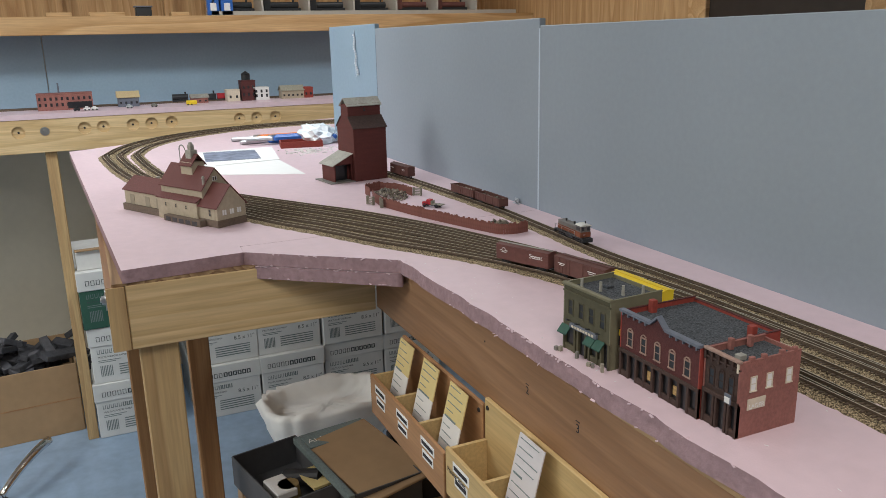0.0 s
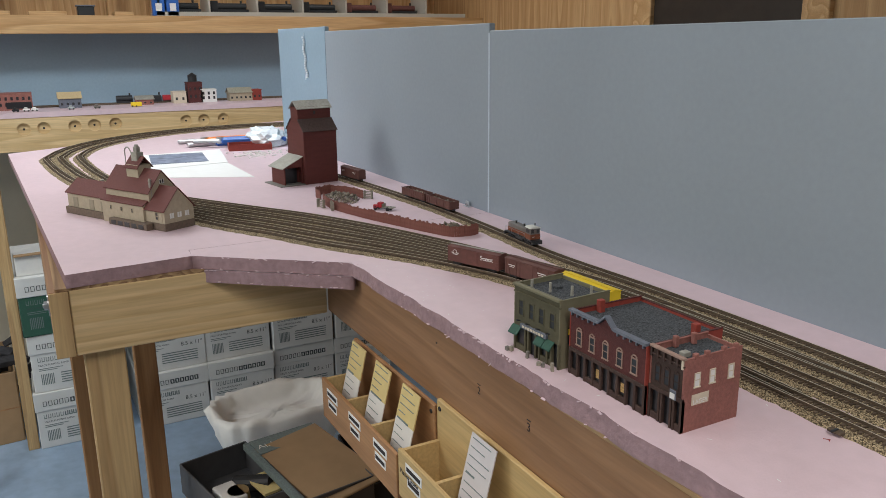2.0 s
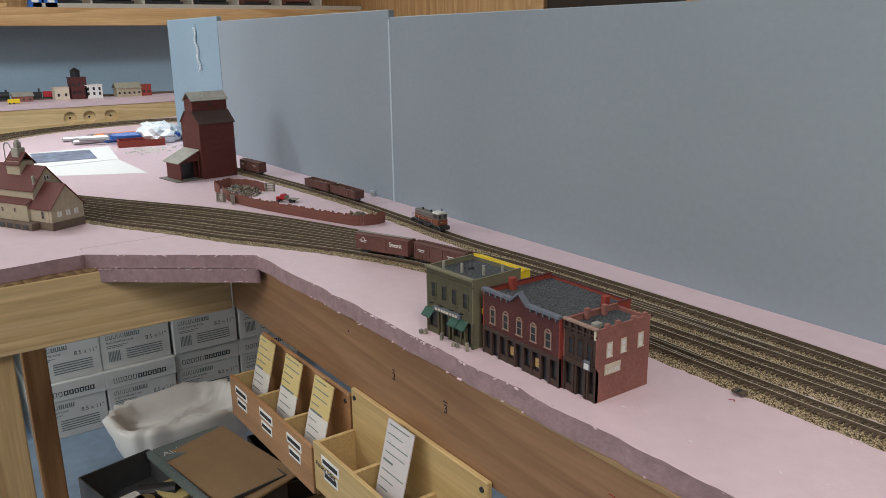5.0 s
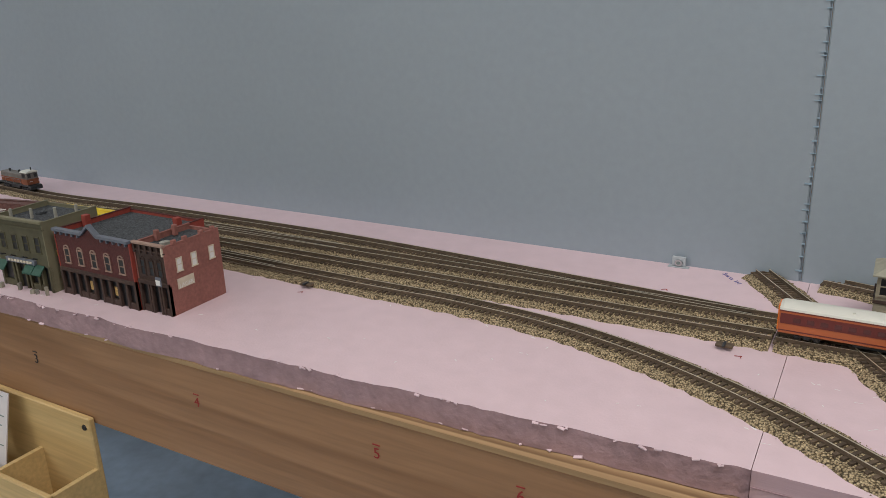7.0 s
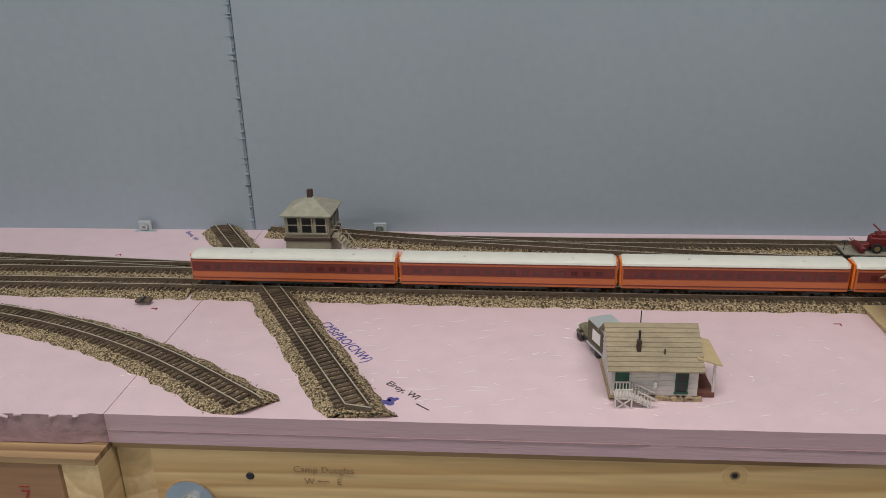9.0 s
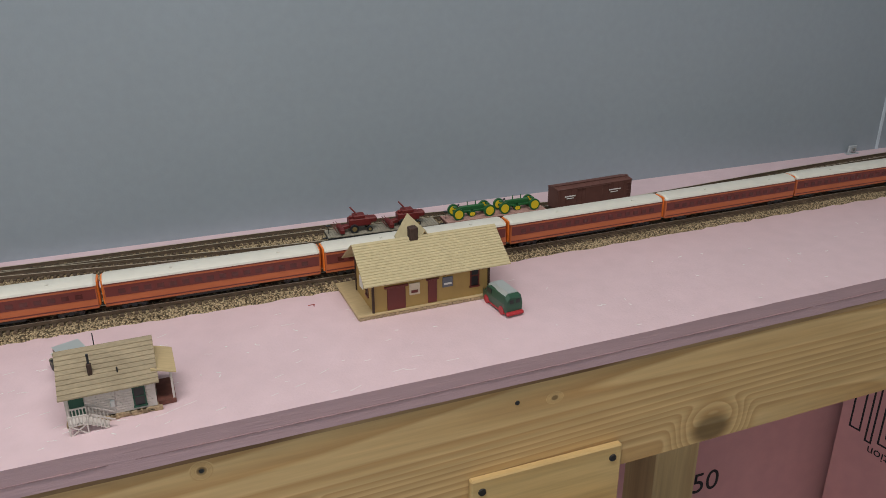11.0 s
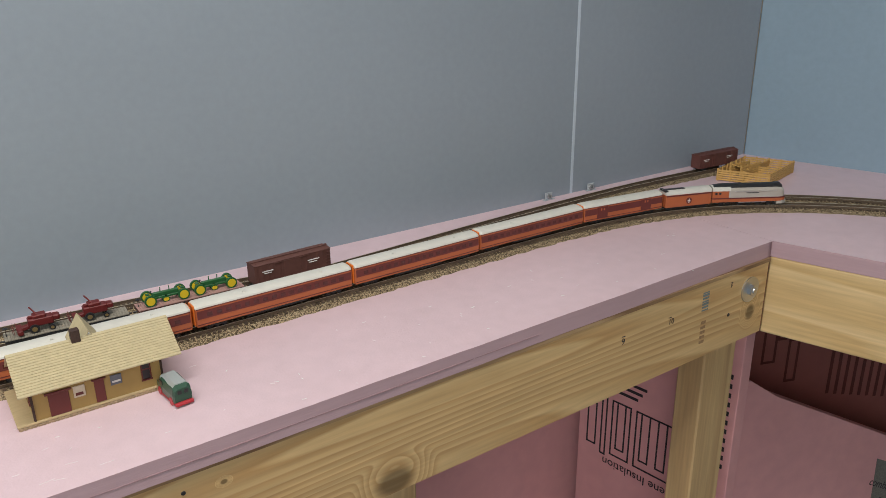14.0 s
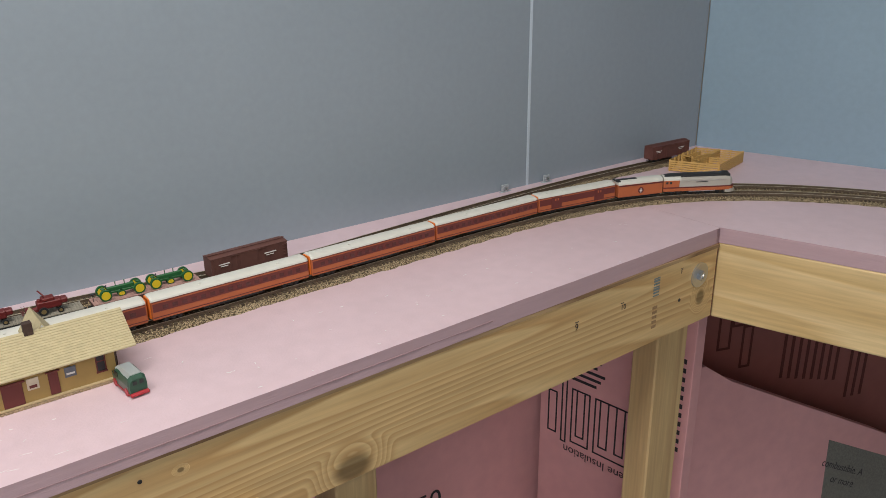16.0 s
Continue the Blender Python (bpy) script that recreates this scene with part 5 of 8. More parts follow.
for k in (3, 6):
    x = (w - 0.0026) * k / 9
    part("poster", box(x + 0.0040, x + 0.0095, 0.0020, 0.0027, 0.0085, 0.0165), "glass_warm", hall, "warm lit poster in the window")
for x, y in ((0.006, 0.030), (0.094, 0.058)):
    part("chimney", box(x - 0.003, x + 0.003, y - 0.003, y + 0.003, h - 0.006, h + 0.007, 0.0005), "brick_bright", hall)

# olive corner store
store = thing("olive_store", pose(-0.6600, 0.4235, T, 0, 0, 3.5), "two-storey olive green model store with green awnings", "model building", "storefront row")
w, d, h = 0.0690, 0.060, 0.0665
parapet_roof(store, w, d, h, "olive_pale", "olive_pale")
part("front_wall", box(0.0012, w - 0.0012, 0.0004, 0.0018, 0.024, h), "olive", store)
part("cornice", box(-0.0006, w + 0.0006, -0.0020, 0.0028, h - 0.0010, h + 0.0016, 0.0004), "olive_pale", store, "pale green cornice")
part("cornice_band", box(0, w, -0.0008, 0.0014, h - 0.0075, h - 0.0060), "olive", store)
for x in (0.011, 0.027, 0.042, 0.058):
    window_unit(store, pose(x, 0.0003, 0.0375), 0.0060, 0.0140, "olive", "glass_dark")
part("storefront", box(0.0015, w - 0.0015, 0.0026, 0.0036, 0, 0.024), "glass_dark", store, "dark recessed shop windows")
part("sign_board", box(0.012, 0.052, -0.0022, 0.0006, 0.0250, 0.0295, 0.0003), "slate_trim", store, "dark lettered sign board")
bars([(0.016 + 0.0042 * k, 0.0190 + 0.0042 * k, 0.0262, 0.0284) for k in range(8)], pose(0, -0.0024, 0), "cream_trim", store, "sign_lettering")
for x in (0.0, 0.0165, 0.0215, 0.0330, 0.0385, 0.0500, 0.0560, w - 0.0026):
    part("pilaster", box(x, x + 0.0026, -0.0006, 0.0030, 0, 0.0250, 0.0003), "olive", store)
for x0, x1 in ((0.0026, 0.0165), (0.0410, 0.0560)):
    part("bulkhead", box(x0, x1, 0.0002, 0.0028, 0, 0.006, 0.0002), "olive", store)
for x0, x1 in ((-0.001, 0.0125), (0.0380, 0.0500), (0.0510, 0.0625)):
    bm = bmesh.new()
    pr = [(-0.0068, 0.0185), (-0.0004, 0.0255), (-0.0004, 0.0245), (-0.0066, 0.0172)]
    add_loft(bm, [(x0, pr), (x1, pr)])
    part("awning", bm, "green_awning", store, "green canvas awning")
for x in (0.012, 0.026, 0.042, 0.056):
    part("gooseneck_lamp", cyl(0.0004, 0.0011, 0.0055, pose(x, -0.0008, 0.0315, 70), 8), "loco_black", store)
part("wall_sign", box(w, w + 0.0006, 0.010, 0.026, 0.0235, 0.0400), "loco_black", store)
part("painted_bottle", cyl(0.0030, 0.0026, 0.016, pose(w + 0.0016, 0.010, 0.036, -90), 12), "yellow", store, "yellow wall sign")
for x, y in ((0.012, 0.012), (0.030, 0.020), (0.050, 0.030), (0.060, 0.045)):
    part("roof_vent", cyl(0.0016, 0.0014, 0.010, pose(x, y, h - 0.005), 10), "tin", store)
part("roof_hatch", box(0.020, 0.028, 0.030, 0.038, h - 0.0045, h - 0.002, 0.0005), "tar", store)
bm = bmesh.new()
for k, (x, y, sx, sz) in enumerate(((0.003, -0.010, 0.004, 0.004), (0.007, -0.008, 0.003, 0.005), (0.030, -0.006, 0.0025, 0.007), (0.050, -0.008, 0.004, 0.0035), (0.055, -0.007, 0.003, 0.004), (0.067, -0.006, 0.003, 0.008))):
    ob = mesh("produce_crate", box(-sx / 2, sx / 2, -0.002, 0.002, 0, sz, 0.0003), "deck_wood" if k % 2 else "stone_grey")
    ob.matrix_world = store.matrix_world @ pose(x, y, 0, 0, 0, 12 * k)
    tagged(ob, "tiny crate of goods outside the store", "crate", "crates")
bm.free()

# creamery / feed mill with red-brown roofs
mill = thing("feed_mill", Matrix.Translation((-1.36, 0.206, T)) @ Matrix.Rotation(math.atan2(0.131, 0.253), 4, "Z"), "cream model feed mill with brown-red roofs and cupola", "model building")


def gabled_block(o, x0, x1, y0, y1, zw, zr, ridge, wall="creamery_wall", roof="shingle_red", over=0.003):
    bm = bmesh.new()
    add_box(bm, x0, x1, y0, y1, 0.0, zw)
    if ridge == "x":
        yc = (y0 + y1) / 2
        tri = [[(x, y0, zw), (x, y1, zw), (x, yc, zr)] for x in (x0, x1)]
    else:
        xc = (x0 + x1) / 2
        tri = [[(x0, y, zw), (x1, y, zw), (xc, y, zr)] for y in (y0, y1)]
    a = [bm.verts.new(p) for p in tri[0]]
    b = [bm.verts.new(p) for p in tri[1]]
    bm.faces.new(a)
    bm.faces.new(b[::-1])
    for i in range(3):
        bm.faces.new((a[i], b[i], b[(i + 1) % 3], a[(i + 1) % 3]))
    bmesh.ops.recalc_face_normals(bm, faces=bm.faces[:])
    part("wall_block", bm, wall, o)
    bm = bmesh.new()
    add_gable(bm, x0, x1, y0, y1, zw + 0.0004, zr + 0.0004, 0.0014, over, ridge)
    return part("roof", bm, roof, o)


gabled_block(mill, -0.285, -0.120, 0.004, 0.054, 0.0390, 0.0590, "x")
gabled_block(mill, -0.165, -0.045, 0.006, 0.060, 0.0600, 0.0920, "x")
gabled_block(mill, -0.050, 0.0, 0.0, 0.058, 0.0350, 0.0680, "x")
gabled_block(mill, -0.165, -0.050, -0.004, 0.030, 0.0380, 0.0480, "x", over=0.002)
part("foundation", box(-0.287, 0.001, -0.001, 0.058, 0, 0.0125, 0.0005), "stone_brown", mill, "brown stained foundation")
part("loading_dock", box(-0.135, -0.030, -0.014, -0.001, 0, 0.011, 0.0006), "stone_brown", mill, "brown loading dock")
for k in range(5):
    part("dock_bay", box(-0.128 + 0.019 * k, -0.115 + 0.019 * k, -0.0145, -0.0135, 0.0015, 0.0085), "glass_dark", mill)
cup = part("cupola", box(-0.120, -0.088, 0.020, 0.046, 0.070, 0.096), "creamery_wall", mill)
bm = bmesh.new()
add_gable(bm, -0.120, -0.088, 0.020, 0.046, 0.0965, 0.112, 0.0014, 0.003, "x")
part("cupola_roof", bm, "shingle_red", cup)
part("cupola_gable", prism([(-0.1195, 0.0205), (-0.0885, 0.0205), (-0.0885, 0.0455), (-0.1195, 0.0455)], 0.096, 0.0995), "creamery_wall", cup)
part("vent_tower", box(-0.112, -0.096, 0.026, 0.040, 0.104, 0.1195, 0.0008), "tin", mill, "grey sheet metal vent tower")
part("vent_head", box(-0.1085, -0.0995, 0.029, 0.037, 0.1195, 0.1285, 0.0008), "tin", mill)
part("vent_cap", cyl(0.0045, 0.0025, 0.004, pose(-0.104, 0.033, 0.1285), 12), "tin", mill)
bm = bmesh.new()
for k in range(10):
    a = math.pi * k / 9
    add_cyl(bm, 0.0009, 0.0009, 0.0042, pose(-0.112 - 0.008 + 0.008 * math.cos(a), 0.026, 0.119 + 0.008 * math.sin(a), 0, 0 - math.degrees(a), 0), 6)
add_cyl(bm, 0.0009, 0.0009, 0.045, pose(-0.128, 0.026, 0.075), 6)
part("vent_pipe", bm, "tin", mill)
part("stove_pipe", cyl(0.0022, 0.0022, 0.038, pose(-0.047, 0.012, 0.040), 10), "tin", mill)
part("stove_cap", cyl(0.0034, 0.0012, 0.0035, pose(-0.047, 0.012, 0.078), 10), "tin", mill)
part("roof_fan", cyl(0.0030, 0.0034, 0.006, pose(-0.215, 0.032, 0.057), 10), "tin", mill)
for y in (0.014, 0.029, 0.044):
    for dy in (-0.0022, 0.0022):
        window_unit(mill, pose(0.0002, y + dy, 0.0205, 0, 0, 90), 0.0024, 0.0075, "white", "white", sash=False)
window_unit(mill, pose(-0.020, 0.0, 0.018), 0.0060, 0.0110, "creamery_wall", "glass_dark")
part("door", box(-0.014, -0.006, -0.0006, 0.0004, 0.0125, 0.030), "creamery_wall", mill)
for x in (-0.26, -0.21, -0.175):
    part("freight_door", box(x - 0.007, x + 0.007, 0.0032, 0.0042, 0.0125, 0.031, 0.0003), "tower_tan", mill)
for x in (-0.14, -0.11, -0.08):
    window_unit(mill, pose(x, -0.0042, 0.024), 0.0040, 0.0060, "creamery_wall", "glass_dark")
for dy in (-0.0025, 0.0025):
    window_unit(mill, pose(-0.0448, 0.033 + dy, 0.072, 0, 0, 90), 0.0030, 0.0060, "white", "glass_dark", sash=False)

# grain elevator
elev = thing("grain_elevator", Matrix.Translation((-1.664, 0.546, T)) @ Matrix.Rotation(radians(8), 4, "Z"), "tall dark red model grain elevator with tin roof", "model building")
part("bin_house", box(-0.080, 0, 0, 0.079, 0.0, 0.1150, 0.0005), "elev_red", elev)
bm = bmesh.new()
add_loft(bm, [(-0.0, [(-0.080, 0.115), (0.0, 0.115), (-0.024, 0.1370), (-0.056, 0.1370)]), (0.079, [(-0.080, 0.115), (0.0, 0.115), (-0.024, 0.1370), (-0.056, 0.1370)])])
for v in bm.verts:
    v.co = Vector((v.co.y, v.co.x, v.co.z))
bmesh.ops.recalc_face_normals(bm, faces=bm.faces[:])
part("shoulder", bm, "elev_red", elev)
bm = bmesh.new()
for x0, z0, x1, z1 in ((0.003, 0.1128, -0.0225, 0.1372), (-0.083, 0.1128, -0.0575, 0.1372)):
    v = [bm.verts.new(p) for p in ((x0, -0.002, z0), (x0, 0.081, z0), (x1, 0.081, z1), (x1, -0.002, z1))]
    v2 = [bm.verts.new((q.co.x, q.co.y, q.co.z + 0.0014)) for q in v]
    bm.faces.new(v2)
    bm.faces.new(v[::-1])
    for i in range(4):
        bm.faces.new((v[i], v[(i + 1) % 4], v2[(i + 1) % 4], v2[i]))
bmesh.ops.recalc_face_normals(bm, faces=bm.faces[:])
part("shoulder_roof", bm, "elev_roof", elev, "weathered dark brown shingles")
part("head_house", box(-0.057, -0.023, 0.0, 0.079, 0.133, 0.1615, 0.0005), "elev_red", elev)
bm = bmesh.new()
add_gable(bm, -0.057, -0.023, 0.0, 0.079, 0.1615, 0.1755, 0.0014, 0.003, "y")
part("head_roof", bm, "tin", elev, "pale tin roof")
part("head_gable", prism([(-0.056, 0.0005), (-0.024, 0.0005), (-0.024, 0.0785), (-0.056, 0.0785)], 0.1605, 0.1640), "elev_red", elev)
window_unit(elev, pose(-0.0228, 0.040, 0.148, 0, 0, 90), 0.0050, 0.0060, "elev_red", "glass_dark")
bm = bmesh.new()
add_box(bm, -0.074, -0.030, -0.044, -0.0005, 0.0, 0.0380)
part("drive_shed", bm, "elev_red", elev)
for y in (-0.0430, -0.0030):
    part("shed_post", box(-0.0125, -0.0100, y - 0.0012, y + 0.0012, 0.0022, 0.0385), "elev_red", elev)
part("shed_side", box(-0.0300, -0.0126, -0.0440, -0.0425, 0.0022, 0.0385), "elev_red", elev)
part("drive_door", box(-0.0300, -0.0293, -0.040, -0.006, 0.0022, 0.034), "glass_dark", elev)
bm = bmesh.new()
bt = [bm.verts.new(p) for p in ((-0.078, -0.050, 0.0362), (-0.007, -0.050, 0.0362), (-0.007, -0.0005, 0.0600), (-0.078, -0.0005, 0.0600))]
tp = [bm.verts.new((v.co.x, v.co.y, v.co.z + 0.0015)) for v in bt]
bm.faces.new(tp)
bm.faces.new(bt[::-1])
for k in range(4):
    bm.faces.new((bt[k], bt[(k + 1) % 4], tp[(k + 1) % 4], tp[k]))
part("shed_roof", bm, "tin", elev, "pale tin shed roof")
bm = bmesh.new()
fr = [[bm.verts.new((x, y, z)) for y, z in ((-0.0435, 0.0385), (-0.001, 0.0385), (-0.001, 0.0590), (-0.0435, 0.0388))] for x in (-0.0105, -0.0125)]
bm.faces.new(fr[0])
bm.faces.new(fr[1][::-1])
for k in range(4):
    bm.faces.new((fr[1][k], fr[1][(k + 1) % 4], fr[0][(k + 1) % 4], fr[0][k]))
bmesh.ops.recalc_face_normals(bm, faces=bm.faces[:])
part("shed_gable", bm, "elev_red", elev)
part("ramp", box(-0.085, 0.0, -0.058, 0.0, 0, 0.0022, 0.0006), "stone_grey", elev)

# scrap yard fence, crates and heap
yard = thing("scrapyard_fence", pose(0, 0, T), "weathered rusty red board fence round the scrap yard", "model fence")
fp = smooth_path([(-1.545, 0.558), (-1.530, 0.522), (-1.47, 0.515), (-1.40, 0.505), (-1.30, 0.523), (-1.20, 0.552), (-1.13, 0.575), (-1.095, 0.590), (-1.085, 0.615), (-1.09, 0.640)], 0.004)
for i in range(len(fp) - 1):
    if 20 < i < 26:
        continue
    a, b = fp[i], fp[i + 1]
    bd = part("board", box(0, (b - a).length - 0.0003, -0.0006, 0.0006, 0, 0.0175 + random.uniform(-0.002, 0.0015)), "fence", yard)
    bd.matrix_basis = Matrix.Translation(a) @ Matrix.Rotation(math.atan2((b - a).y, (b - a).x), 4, "Z")
fp2 = smooth_path([(-1.545, 0.558), (-1.51, 0.585), (-1.455, 0.592)], 0.004)
for i in range(len(fp2) - 1):
    a, b = fp2[i], fp2[i + 1]
    bd = part("board", box(0, (b - a).length - 0.0003, -0.0006, 0.0006, 0, 0.0165 + random.uniform(-0.001, 0.001)), "fence", yard)
    bd.matrix_basis = Matrix.Translation(a) @ Matrix.Rotation(math.atan2((b - a).y, (b - a).x), 4, "Z")


def heap(cx, cy, rx, ry, hgt, n, label):
    bm = bmesh.new()
    for _ in range(n):
        a, r = random.uniform(0, 6.28), math.sqrt(random.random())
        s = random.uniform(0.0015, 0.005)
        z = hgt * (1 - r * r) * random.uniform(0.3, 1)
        add_box(bm, -s, s, -s * 0.5, s * 0.5, -s * 0.2, s * 0.3, m=pose(r * rx * math.cos(a), r * ry * math.sin(a), z + 0.001, random.uniform(-50, 50), random.uniform(-50, 50), random.uniform(0, 180)))
    ob = mesh("scrap_heap", bm, "scrap")
    ob.location = (cx, cy, T)
    return tagged(ob, label, "scrap heap", "scrap heaps", kind="stuff")


heap(-1.475, 0.555, 0.052, 0.030, 0.012, 160, "low heap of grey and tan scrap metal")
heap(-1.130, 0.612, 0.030, 0.022, 0.012, 90, "low heap of tan scrap beside the fence")
for x, y, a in ((-1.415, 0.490, 20), (-1.385, 0.500, -15), (-1.45, 0.60, 40)):
    ob = thing("pallet_stack", pose(x, y, T, 0, 0, a), "grey weathered wooden pallet leaning by the fence", "pallet", "pallets")
    for k in range(5):
        part("slat", box(-0.010, 0.010, -0.0006 + 0.001 * k, 0.0002 + 0.001 * k, 0.001 + 0.003 * k, 0.003 + 0.003 * k), "deck_wood", ob)
    for x2 in (-0.008, 0.008):
        part("stringer", box(x2 - 0.001, x2 + 0.001, -0.001, 0.005, 0.0, 0.016), "deck_wood", ob)


def small_truck(m, cab, bed, label, boxy=False):
    o = thing("model_truck", m, label, "model truck", "model trucks")
    part("chassis", box(-0.018, 0.020, -0.0035, 0.0035, 0.0035, 0.0050), "loco_black", o)
    part("hood", box(0.011, 0.021, -0.0042, 0.0042, 0.0050, 0.0095, 0.0012), cab, o)
    part("cab", box(0.002, 0.011, -0.0055, 0.0055, 0.0050, 0.0145, 0.0012), cab, o)
    part("windscreen", box(0.0106, 0.0112, -0.0045, 0.0045, 0.0100, 0.0132), "glass_dark", o)
    for s in (-1, 1):
        part("fender", box(0.011, 0.0195, s * 0.0055 - 0.0015, s * 0.0055 + 0.0015, 0.0040, 0.0068, 0.001), cab, o)
        part("headlight", cyl(0.0010, 0.0010, 0.0008, pose(0.0212, s * 0.0035, 0.0075, 0, 90), 8), "white", o)
        for x in (0.0145, -0.011):
            part("wheel", cyl(0.0036, 0.0036, 0.0022, pose(x, s * 0.0058 - 0.0011, 0.0036, -90), 14), "dark", o)
    if boxy:
        part("cargo_box", box(-0.026, 0.001, -0.0078, 0.0078, 0.0058, 0.0220, 0.0004), bed, o)
        part("box_roof", box(-0.0265, 0.0015, -0.0080, 0.0080, 0.0220, 0.0226), "silver", o, "pale roof")
        for s in (-1, 1):
            part("side_panel", box(-0.016, -0.006, s * 0.0079 - 0.0002, s * 0.0079 + 0.0002, 0.0110, 0.0185), "white", o)
            part("side_rail", box(-0.026, 0.001, s * 0.0079 - 0.0004, s * 0.0079 + 0.0004, 0.0058, 0.0072), "silver", o)
    else:
        part("flatbed", box(-0.022, 0.001, -0.0068, 0.0068, 0.0055, 0.0068, 0.0003), bed, o)
        part("headboard", box(-0.0005, 0.0008, -0.0062, 0.0062, 0.0066, 0.0120), bed, o)
    return o


small_truck(pose(-1.335, 0.583, T, 0, 0, 215), "red_paint", "deck_wood", "small red flatbed truck in the scrap yard")
small_truck(pose(0.2975, 0.5175, T, 0, 0, 112), "olive_pale", "olive", "dark green delivery truck parked behind the white house", True)

# interlocking tower
tower = thing("signal_tower", pose(0.0575, 0.645, T), "two-storey tan model railway signal tower with hipped roof", "model building")
w, d = 0.037, 0.036
part("lower_wall", box(0, w, 0, d, 0, 0.0245), "tower_tan", tower)
part("belt_course", box(-0.0008, w + 0.0008, -0.0008, d + 0.0008, 0.0235, 0.0262, 0.0003), "brick_brown", tower, "dark brown belt course")
part("upper_wall", box(0.0005, w - 0.0005, 0.0005, d - 0.0005, 0.0262, 0.0445), "tower_tan", tower)
for x in (0.0070, 0.0185, 0.0300):
    window_unit(tower, pose(x, 0.0004, 0.0305), 0.0078, 0.0125, "tower_tan", "glass_dark")
for y in (0.0075, 0.0185, 0.0295):
    window_unit(tower, pose(w - 0.0004, y, 0.0305, 0, 0, 90), 0.0070, 0.0125, "tower_tan", "glass_dark")
for x in (0.0105, 0.0265):
    window_unit(tower, pose(x, -0.0001, 0.0060), 0.0070, 0.0110, "tower_tan", "glass_dark")
bm = bmesh.new()
ov = 0.0026
lo = [bm.verts.new(p) for p in ((-ov, -ov, 0.0445), (w + ov, -ov, 0.0445), (w + ov, d + ov, 0.0445), (-ov, d + ov, 0.0445))]
l2 = [bm.verts.new((v.co.x, v.co.y, 0.0456)) for v in lo]
mid = [bm.verts.new(p) for p in ((0.007, 0.007, 0.0508), (w - 0.007, 0.007, 0.0508), (w - 0.007, d - 0.007, 0.0508), (0.007, d - 0.007, 0.0508))]
hi = [bm.verts.new(p) for p in ((w / 2 - 0.002, d / 2 - 0.001, 0.0560), (w / 2 + 0.002, d / 2 - 0.001, 0.0560), (w / 2 + 0.002, d / 2 + 0.001, 0.0560), (w / 2 - 0.002, d / 2 + 0.001, 0.0560))]
for a, b in ((lo, l2), (l2, mid), (mid, hi)):
    for i in range(4):
        bm.faces.new((a[i], a[(i + 1) % 4], b[(i + 1) % 4], b[i]))
bm.faces.new(hi)
bm.faces.new(lo[::-1])
part("roof", bm, "tower_roof", tower, "grey shingled hipped roof")
part("chimney", box(w / 2 - 0.0022, w / 2 + 0.0022, d / 2 - 0.0022, d / 2 + 0.0022, 0.0530, 0.0618, 0.0004), "brick_brown", tower)
part("landing", box(w, w + 0.006, 0.004, 0.014, 0.0250, 0.0262), "creamery_wall", tower)
for k in range(9):
    x = w + 0.0056 + 0.0021 * k
    part("stair_tread", box(x, x + 0.0024, 0.0045, 0.0135, 0.0232 - 0.0027 * k, 0.0239 - 0.0027 * k), "creamery_wall", tower)
run = math.atan2(0.0243, 0.0190)
for y in (0.0042, 0.0138):
    bm = bmesh.new()
    tilt = Matrix.Translation((w + 0.0056, 0, 0.0246)) @ Matrix.Rotation(run, 4, "Y")
    for z in (-0.0008, 0.0052):
        add_box(bm, 0, 0.0315, y - 0.0003, y + 0.0003, z - 0.0005, z + 0.0005, m=tilt)
    for k in range(4):
        x = w + 0.0062 + 0.0058 * k
        add_box(bm, x - 0.0003, x + 0.0003, y - 0.0003, y + 0.0003, max(0.0, 0.0238 - 0.00742 * k), 0.0310 - 0.00742 * k)
    add_box(bm, w + 0.0002, w + 0.0058, y - 0.0003, y + 0.0003, 0.0316, 0.0323)
    part("stair_rail", bm, "creamery_wall", tower, "weathered wooden stair rail")

# small white house
house = thing("section_house", pose(0.2985, 0.4565, T, 0, 0, 1.5) @ Matrix.Diagonal((0.86, 0.86, 0.86, 1)), "small white clapboard model house with tan roof", "model house")
w, d = 0.0560, 0.050
part("foundation", box(-0.001, w + 0.001, -0.001, d + 0.001, 0, 0.0035, 0.0004), "stone_tan", house, "tan stone foundation")
for k in range(26):
    x = random.uniform(-0.001, w)
    part("stone", box(x, x + random.uniform(0.002, 0.004), -0.0018, 0.0005, random.choice((0.0, 0.0016)), random.choice((0.0015, 0.0034)) + 0.0001, 0.0003), "stone_tan", house)
for k in range(12):
    z = 0.0035 + 0.0019 * k
    part("clapboard", box(0.0004 - 0.0002 * (k % 2), w - 0.0004, 0.0003, d - 0.0003, z, z + 0.0017), "siding_white", house)
part("wall_core", box(0.0008, w - 0.0008, 0.0008, d - 0.0008, 0.003, 0.0265), "siding_white", house)
part("corner_board", box(w - 0.0018, w, 0.0, 0.0018, 0.0035, 0.0265), "siding_white", house)
part("corner_board", box(0, 0.0018, 0.0, 0.0018, 0.0035, 0.0265), "siding_white", house)
part("door", box(0.0025, 0.0115, -0.0004, 0.0008, 0.0070, 0.0255), "green_awning", house, "dark green door")
window_unit(house, pose(0.0455, 0.0001, 0.0065), 0.0062, 0.0135, "green_awning", "glass_dark")
part("meter_box", box(0.0270, 0.0300, -0.0012, 0.0004, 0.0095, 0.0145, 0.0004), "silver", house)
part("conduit", cyl(0.0003, 0.0003, 0.012, pose(0.0302, -0.0002, 0.0145), 6), "siding_white", house)
